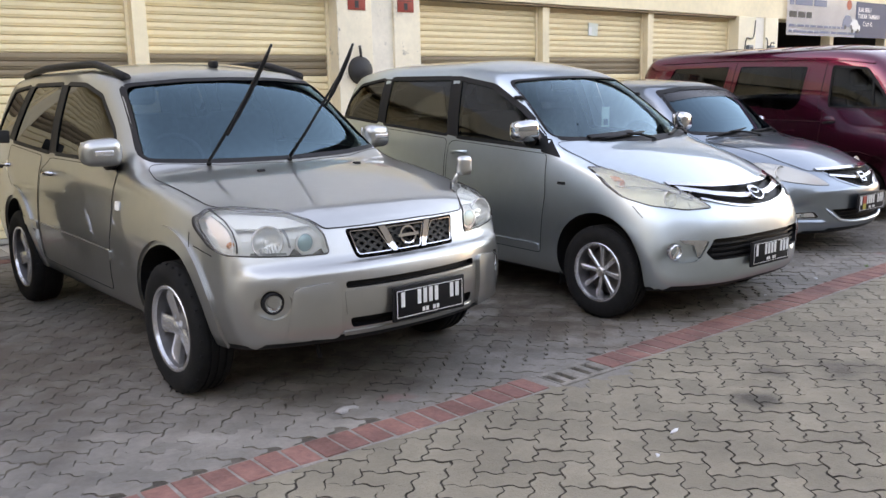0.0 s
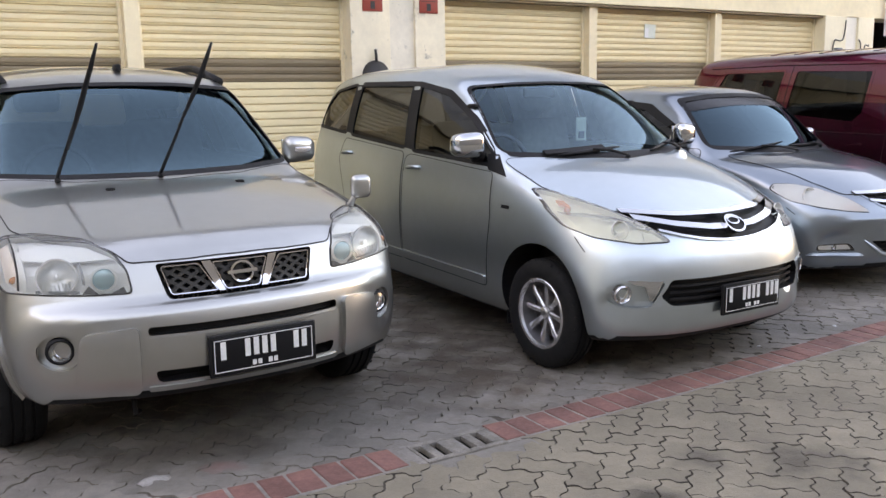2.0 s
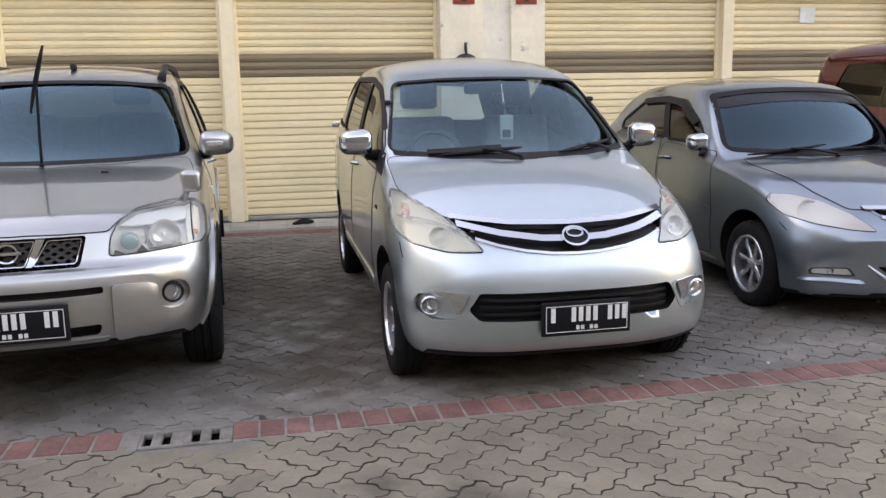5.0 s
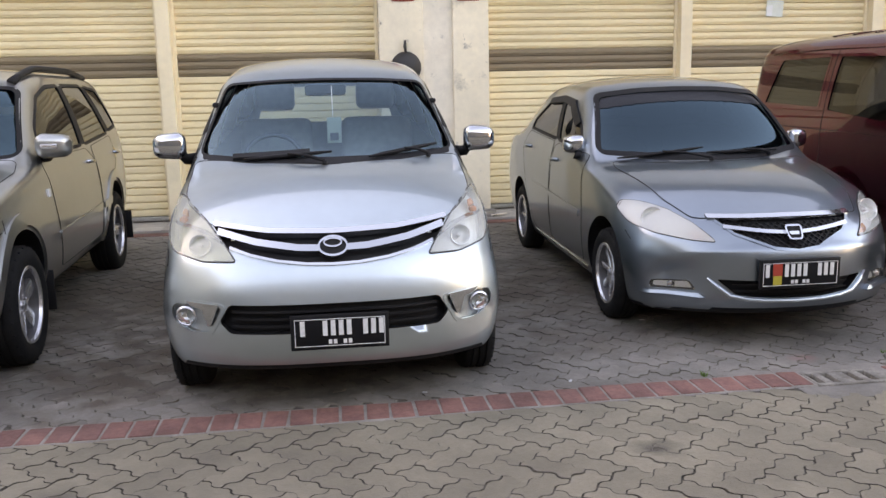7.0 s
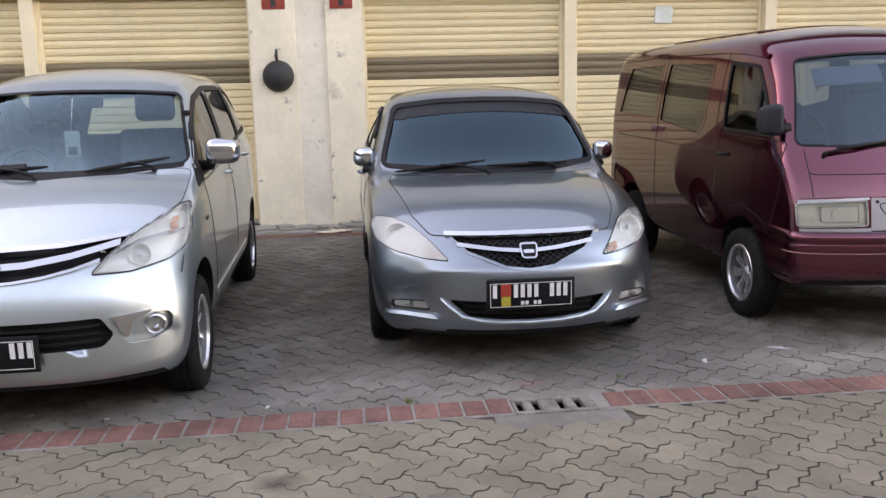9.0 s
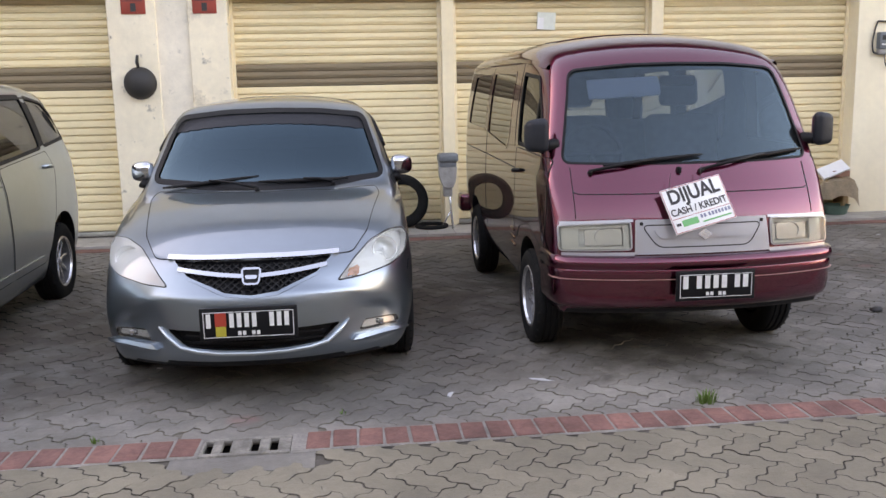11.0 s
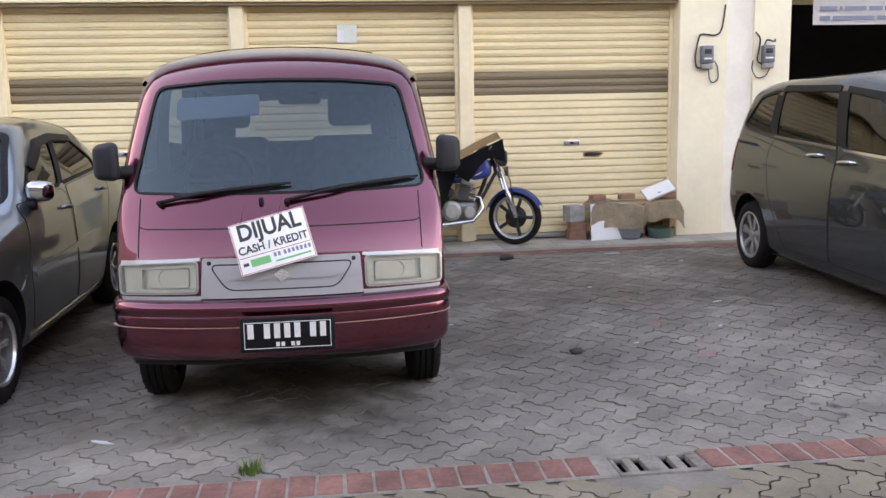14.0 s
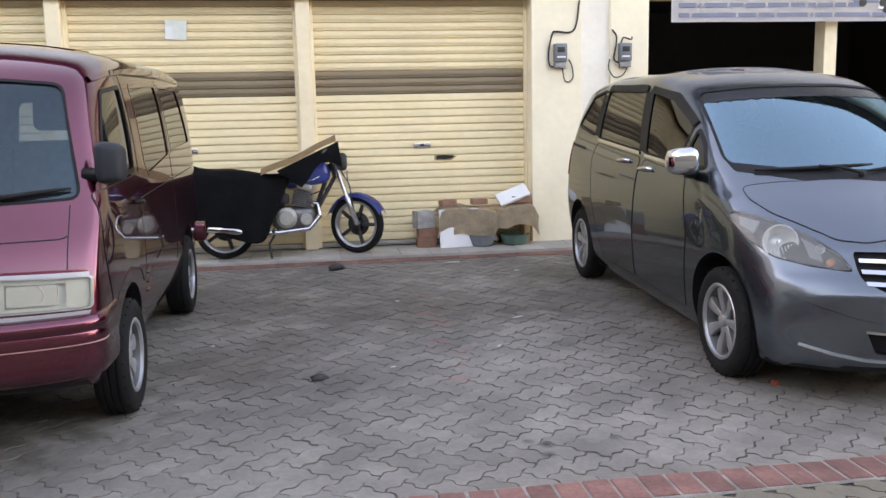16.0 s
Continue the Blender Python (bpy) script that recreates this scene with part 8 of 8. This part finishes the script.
bar_row(0.08, 0.05, (0.12, 0.50, 0.21, 0.18, 0.36, 0.03, 0.2, 0.42, 0.32), 0.045, INK_BLUE)
words("lettering", "JUAL BELI /", 0.12, BANNER, pose(3.02, -0.011, 0.56, 90), bn, 0.003)
words("lettering", "TUKAR TAMBAH", 0.125, BANNER, pose(3.20, -0.011, 0.43, 90), bn, 0.003)
words("lettering", "Cash &", 0.14, BANNER, pose(3.16, -0.011, 0.28, 90), bn, 0.001)
# two cars printed on the banner, as plain flat shapes
for x, z, s, m in ((2.12, 0.20, 1.0, INK_BLUE), (2.42, 0.13, 0.95, WHITE)):
    part("picture_shape", prism(rounded([(x - 0.02, z), (x + 0.44 * s, z), (x + 0.45 * s, z + 0.11), (x + 0.36 * s, z + 0.14), (x + 0.28 * s, z + 0.23), (x + 0.10 * s, z + 0.23), (x, z + 0.13)], 0.03), "y", -0.0125 if m is WHITE else -0.0105, -0.006), m, bn)
    for k in (0.1, 0.34):
        part("picture_shape", prism(ellipse(x + k * s, z, 0.045, 0.045, 16), "y", -0.0145, -0.006), SIGN_DARK, bn)
part("picture_shape", prism(ellipse(2.35, 0.64, 0.10, 0.10, 20), "y", -0.0105, -0.006), LITTER_RED, bn)
part("top_cord", tubed([(0, 0, 0.72), (0, 0.03, 0.96)], 0.004, 5), CABLE, bn)

# paper notice on a shutter
pn = thing("paper_notice", Matrix.Translation((10.41, 9.246, 2.40)) @ pose(0, 0, 0, 0, 3, 0), "faded paper notice stuck on a shutter", "paper")
part("sheet", boxed(-0.105, 0.105, -0.003, 0.004, -0.10, 0.09), PAPER, pn)
part("torn_corner", boxed(-0.10, -0.03, -0.0045, -0.002, -0.095, 0.03), WHITE, pn)

# marks and small litter on the yard
def litter(name, x, y, sx, sy, sz, turn, material, label, category, z=None):
    rnd = random.Random(int(x * 100 + y * 10))
    b = bmesh.new()
    bmesh.ops.create_icosphere(b, subdivisions=2, radius=1.0)
    for v in b.verts:
        v.co *= 1 + rnd.uniform(-0.28, 0.28)
        v.co = Vector((v.co.x * sx, v.co.y * sy, max(0, v.co.z) * sz))
    ob = tagged(part(name, b, material), label, category)
    ob.matrix_world = pose(x, y, (ground_z(y, x) if z is None else z) - 0.001, 0, 0, turn)


litter("leather_scrap", 11.67, 4.76, 0.055, 0.04, 0.035, 20, CABLE, "crumpled black scrap lying on the pavers", "scrap")
litter("old_shoe", 11.88, 8.05, 0.08, 0.045, 0.06, 30, CABLE, "old black shoe lying on the pavers", "shoe")
litter("black_rag", 4.02, 8.78, 0.12, 0.06, 0.05, 5, CLOTH_BLACK, "black rag at the foot of a shutter", "rag", FLOOR_Z)
litter("red_wrapper", 14.08, 4.17, 0.04, 0.025, 0.02, 60, LITTER_RED, "crumpled red wrapper on the pavers", "wrapper")
litter("mortar_crumb", 2.06, 3.36, 0.07, 0.04, 0.012, 10, BLOCK, "flat pale crumb of mortar on the pavers", "rubble")
for x, y, sx, turn in ((2.98, 2.16, 0.035, 10), (2.72, 2.05, 0.02, 40), (6.64, 3.11, 0.018, 0), (6.25, 3.28, 0.022, 70), (11.52, 8.55, 0.06, 5), (13.0, 8.15, 0.09, 3), (12.1, 4.9, 0.02, 0), (8.6, 3.6, 0.05, 70), (9.0, 8.9, 0.06, 20), (12.8, 5.2, 0.03, 50), (13.1, 5.9, 0.06, 25), (10.2, 3.05, 0.015, 0), (9.1, 3.75, 0.07, -30), (11.0, 5.6, 0.02, 0), (12.3, 6.6, 0.025, 0), (5.5, 3.25, 0.015, 0), (7.0, 4.3, 0.02, 0), (13.5, 7.6, 0.03, 15)):
    litter("paper_scrap", x, y, sx, sx * 0.13 + 0.006, 0.006, turn, LITTER, "small white paper scrap on the pavers", "litter", FLOOR_Z if y > 8.6 and x < 9.5 else None)
# broken concrete by the pillars
rnd = random.Random(4)
for k in range(11):
    x, y = 5.75 + 1.15 * rnd.random(), 8.62 + 0.3 * rnd.random()
    b = boxed(-0.09 - 0.09 * rnd.random(), 0.09, -0.05 - 0.04 * rnd.random(), 0.05, 0, 0.02 + 0.03 * rnd.random(), bevel=0.006)
    ob = tagged(part("rubble_piece", b, CONCRETE, smooth=False), "broken slab of concrete before the pillars", "rubble", "rubble by the pillars")
    ob.matrix_world = pose(x, y, FLOOR_Z - 0.002, rnd.uniform(-4, 4), rnd.uniform(-4, 4), rnd.uniform(-30, 30))
for k in range(7):
    x, y = 6.40 + 0.55 * rnd.random(), 8.45 + 0.4 * rnd.random()
    b = boxed(-0.05 - 0.09 * rnd.random(), 0.06, -0.04 - 0.04 * rnd.random(), 0.04, 0, 0.012, bevel=0.003)
    ob = tagged(part("broken_tile", b, WHITEWASH, smooth=False), "pale broken tile lying before the pillars", "tile", "broken tiles by the pillars")
    ob.matrix_world = pose(x, y, (FLOOR_Z + 0.012 if y > 8.6 else ground_z(y) + 0.012), rnd.uniform(-5, 5), rnd.uniform(-5, 5), rnd.uniform(-50, 50))
# grass in the joints
for x, y, n, h in ((9.83, 3.28, 70, 0.07), (6.94, 3.22, 18, 0.035), (8.05, 3.4, 14, 0.03)):
    b = bmesh.new()
    rnd = random.Random(int(x * 10))
    for k in range(n):
        a, d = rnd.uniform(0, 6.28), rnd.uniform(0, 0.05) * n / 70 + 0.005
        lean, hh, w = rnd.uniform(0.1, 0.7), h * rnd.uniform(0.5, 1.1), 0.0035
        p = Vector((d * math.cos(a), d * math.sin(a) * 0.7, 0))
        o, s = Vector((math.cos(a), math.sin(a), 0)), Vector((-math.sin(a), math.cos(a), 0)) * w
        q = p + o * hh * lean * 0.4 + Vector((0, 0, hh * 0.6))
        t = p + o * hh * lean + Vector((0, 0, hh * 0.95))
        v = [b.verts.new(c) for c in (p - s, p + s, q + s * 0.7, q - s * 0.7, t)]
        b.faces.new((v[0], v[1], v[2], v[3]))
        b.faces.new((v[3], v[2], v[4]))
    ob = tagged(part("grass_tuft", b, GRASS, smooth=False), "small tuft of green grass in a joint", "grass", kind="stuff")
    ob.matrix_world = Matrix.Translation((x, y, ground_z(y, x) - 0.006))

# ---- pieces of the ground, last ----
UNIT, WIDEN, NARROW = 0.1125, 1.04, 0.965
PHASE_X, PHASE_Y = 7.598, 2.642


def edge_line(a, b, bend=0.105):
    """A unit side of a paver, bent once each way so that neighbours lock."""
    a, b = np.array(a, float), np.array(b, float)
    d = b - a
    n = np.array((-d[1], d[0]))
    return [a, a + d * 0.24 + n * bend, a + d * 0.40 + n * bend * 0.8, a + d * 0.60 - n * bend * 0.8, a + d * 0.76 - n * bend]


def paver_outline(cells):
    """Outline of a two-cell paver, counter-clockwise, in unit cells from its corner."""
    w, h = cells
    pts = []
    corners = [(i, 0) for i in range(w)] + [(w, j) for j in range(h)] + [(w - i, h) for i in range(w)] + [(0, h - j) for j in range(h)]
    for k in range(len(corners)):
        pts += edge_line(corners[k], corners[(k + 1) % len(corners)])
    return np.array(pts)


def paver_rings(cells):
    """Outer and top outlines round the paver's middle, in metres: a sandy joint and a worn arris."""
    o = (paver_outline(cells) - np.array(cells) / 2) * UNIT
    size = np.array(cells) * UNIT / 2
    return o * (1 - 0.0012 / size), o * (1 - 0.0036 / size)


def laid(c):
    """From paver cells to the yard: rows of like stones run along the shop front."""
    c = np.asarray(c, float)
    return np.stack(((c[..., 0] + c[..., 1]) * 0.70710678 * WIDEN, (c[..., 1] - c[..., 0]) * 0.70710678 * NARROW), -1)


RINGS = {c: [laid(r) for r in paver_rings(c)] for c in ((2, 1), (1, 2))}


def paver_places(x0, x1, y0, y1):
    """Herringbone at 45 degrees to the shop front: the middle of each paver and its kind."""
    out = []
    for i in range(-150, 170):
        for j in range(-150, 170):
            k = (i - j) % 4
            if k == 0:
                c, kind = (i + 1.0, j + 0.5), (2, 1)
            elif k == 3:
                c, kind = (i + 0.5, j + 1.0), (1, 2)
            else:
                continue
            x, y = laid(np.array(c) * UNIT)
            x, y = x + PHASE_X, y + PHASE_Y
            if x0 < x < x1 and y0 < y < y1:
                out.append((float(x), float(y), kind))
    return out


rnd = random.Random(11)
field = {PAVER_MASS: ([], []), PAVER_YARD: ([], [])}
shared = {}
for kind in RINGS:
    lo, hi = RINGS[kind]
    n = len(lo)
    me = bpy.data.meshes.new("paver")
    me.from_pydata([(x, y, -0.012) for x, y in lo] + [(x, y, -0.002) for x, y in lo] + [(x, y, 0.0) for x, y in hi], [],
                   [(i, (i + 1) % n, n + (i + 1) % n, n + i) for i in range(n)] + [(n + i, n + (i + 1) % n, 2 * n + (i + 1) % n, 2 * n + i) for i in range(n)] + [tuple(range(2 * n, 3 * n))])
    me.materials.append(PAVER)
    me.materials.append(JOINT)
    for f in me.polygons[:-1]:
        f.material_index = 1
    shared[kind] = me
count = 0
for x, y, kind in paver_places(-3.0, 23.0, -2.6, 8.3):
    yb = band_y(x)
    if abs(y - yb) < 0.05:
        continue
    if abs(y - yb + 0.015) < 0.19 and any(abs(x - d) < 0.29 for d in DRAINS):
        continue
    before = y < yb
    z = ground_z(y, x) + rnd.uniform(-0.0018, 0.0015)
    x, y = x + rnd.uniform(-0.002, 0.002), y + rnd.uniform(-0.002, 0.002)
    if 4.4 < x < 10.4 and 2.0 < y < 2.98 and count < 300:
        ob = new("paver", shared[kind])
        ob.location = (x, y, z)
        ob.rotation_euler = (rnd.uniform(-0.008, 0.008), rnd.uniform(-0.008, 0.008), rnd.uniform(-0.012, 0.012))
        ob.parent = GROUND
        count += 1
        continue
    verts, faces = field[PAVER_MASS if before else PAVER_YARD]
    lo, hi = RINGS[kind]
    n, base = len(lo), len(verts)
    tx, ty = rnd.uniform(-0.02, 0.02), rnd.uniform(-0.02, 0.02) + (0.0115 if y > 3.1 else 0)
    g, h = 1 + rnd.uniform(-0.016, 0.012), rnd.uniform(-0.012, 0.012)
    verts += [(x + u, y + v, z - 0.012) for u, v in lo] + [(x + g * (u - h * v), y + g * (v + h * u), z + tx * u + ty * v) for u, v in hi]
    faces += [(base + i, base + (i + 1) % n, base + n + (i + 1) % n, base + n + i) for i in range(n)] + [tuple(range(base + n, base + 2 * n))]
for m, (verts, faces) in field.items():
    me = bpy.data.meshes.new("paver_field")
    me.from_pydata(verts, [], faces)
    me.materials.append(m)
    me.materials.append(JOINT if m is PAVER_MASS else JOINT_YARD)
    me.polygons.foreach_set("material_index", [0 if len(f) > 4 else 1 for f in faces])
    ob = new("paver_field", me)
    ob.parent = GROUND
    tagged(ob, "interlocking grey pavers in herringbone", kind="stuff")
# mortar under and beside the red course
b = bmesh.new()
edges = sorted([-3 + 0.4 * i for i in range(66)] + [d + e for d in DRAINS for e in (-0.2, 0.2)])
bed = [[b.verts.new((x, band_y(x) + d, 0.0325 - drop)) for d, drop in ((-0.112, 0.006), (-0.104, 0.0), (0.104, 0.0), (0.112, 0.006))] for x in edges]
for p, q in zip(bed, bed[1:]):
    if any(abs((p[0].co.x + q[0].co.x) / 2 - d) < 0.19 for d in DRAINS):
        continue
    for k in range(3):
        b.faces.new((p[k], q[k], q[k + 1], p[k + 1]))
part("mortar_bed", b, MORTAR, GROUND, smooth=False)

# red soldier course with drain blocks
reds = []
for k in range(4):
    b = boxed(-0.053, 0.053, -0.097, 0.097, -0.02, 0.0, bevel=0.006, segs=2)
    for v in b.verts:
        v.co.x += rnd.uniform(-0.0025, 0.0025)
        v.co.y += rnd.uniform(-0.004, 0.004)
    me = bpy.data.meshes.new("red_paver")
    b.to_mesh(me)
    b.free()
    me.materials.append(PAVER_RED)
    reds.append(me)
x = -2.0
while x < 21:
    if not any(abs(x - d) < 0.25 for d in DRAINS):
        ob = new("red_paver", reds[rnd.randrange(4)])
        ob.location = (x, band_y(x) + rnd.uniform(-0.004, 0.004), 0.0365 + rnd.uniform(-0.002, 0.0015))
        ob.rotation_euler = (rnd.uniform(-0.012, 0.012), rnd.uniform(-0.012, 0.012), rnd.uniform(-0.025, 0.025))
        ob.parent = GROUND
    x += 0.117
for d in DRAINS:
    dr = thing("drain_cover", Matrix.Translation((d, band_y(d) - 0.015, 0.0365)), "grey concrete drain cover with four dark slots", "drain", "drain covers in the red course")
    part("frame", joined([boxed(-0.198, 0.198, -0.10, -0.068, -0.03, 0.0, bevel=0.008), boxed(-0.198, 0.198, 0.068, 0.10, -0.03, 0.0, bevel=0.008)]), CONCRETE_DIRTY, dr)
    for x0, x1 in ((-0.198, -0.181), (-0.146, -0.103), (-0.066, 0.021), (0.058, 0.104), (0.141, 0.198)):
        part("bar", boxed(x0, x1, -0.069, 0.069, -0.03, -0.001, bevel=0.006), CONCRETE_DIRTY, dr)
    b = boxed(-0.186, 0.186, -0.09, 0.09, -0.30, -0.012)
    bmesh.ops.delete(b, geom=[f for f in b.faces if f.normal.z > 0.9], context="FACES")
    part("pit", b, PIT, dr, smooth=False)
    part("mortar_bed", joined([boxed(-0.31, 0.31, 0.101, 0.27, -0.03, -0.0085, bevel=0.003), boxed(-0.31, 0.31, -0.27, -0.101, -0.03, -0.0085, bevel=0.003), boxed(-0.31, -0.199, -0.10, 0.10, -0.03, -0.0085), boxed(0.199, 0.31, -0.10, 0.10, -0.03, -0.0085)]), PAVER_YARD, dr)

# walk tiles and the red edging of the walk
b = boxed(-0.147, 0.147, -0.147, 0.147, -0.012, 0.0, bevel=0.003, segs=1)
tile = bpy.data.meshes.new("walk_tile")
b.to_mesh(tile)
b.free()
tile.materials.append(TILE_GREY)
b = boxed(-0.098, 0.098, -0.098, 0.098, -0.02, 0.0, bevel=0.004, segs=1)
edging = bpy.data.meshes.new("edging_paver")
b.to_mesh(edging)
b.free()
edging.materials.append(PAVER_RED)
WALK = bpy.data.objects["walk_slab"]
x = -1.4
while x < 15.1:
    for y in (8.66, 8.96):
        if 5.6 < x < 6.95 and rnd.random() < 0.5:
            continue
        ob = new("walk_tile", tile)
        ob.location = (x, y, FLOOR_Z + rnd.uniform(-0.002, 0.002))
        ob.parent = WALK
    x += 0.30
x = -1.4
while x < 15.3:
    ob = new("edging_paver", edging)
    ob.location = (x, 8.395, ground_z(8.395) + 0.004 + rnd.uniform(-0.002, 0.002))
    ob.parent = GROUND
    x += 0.20
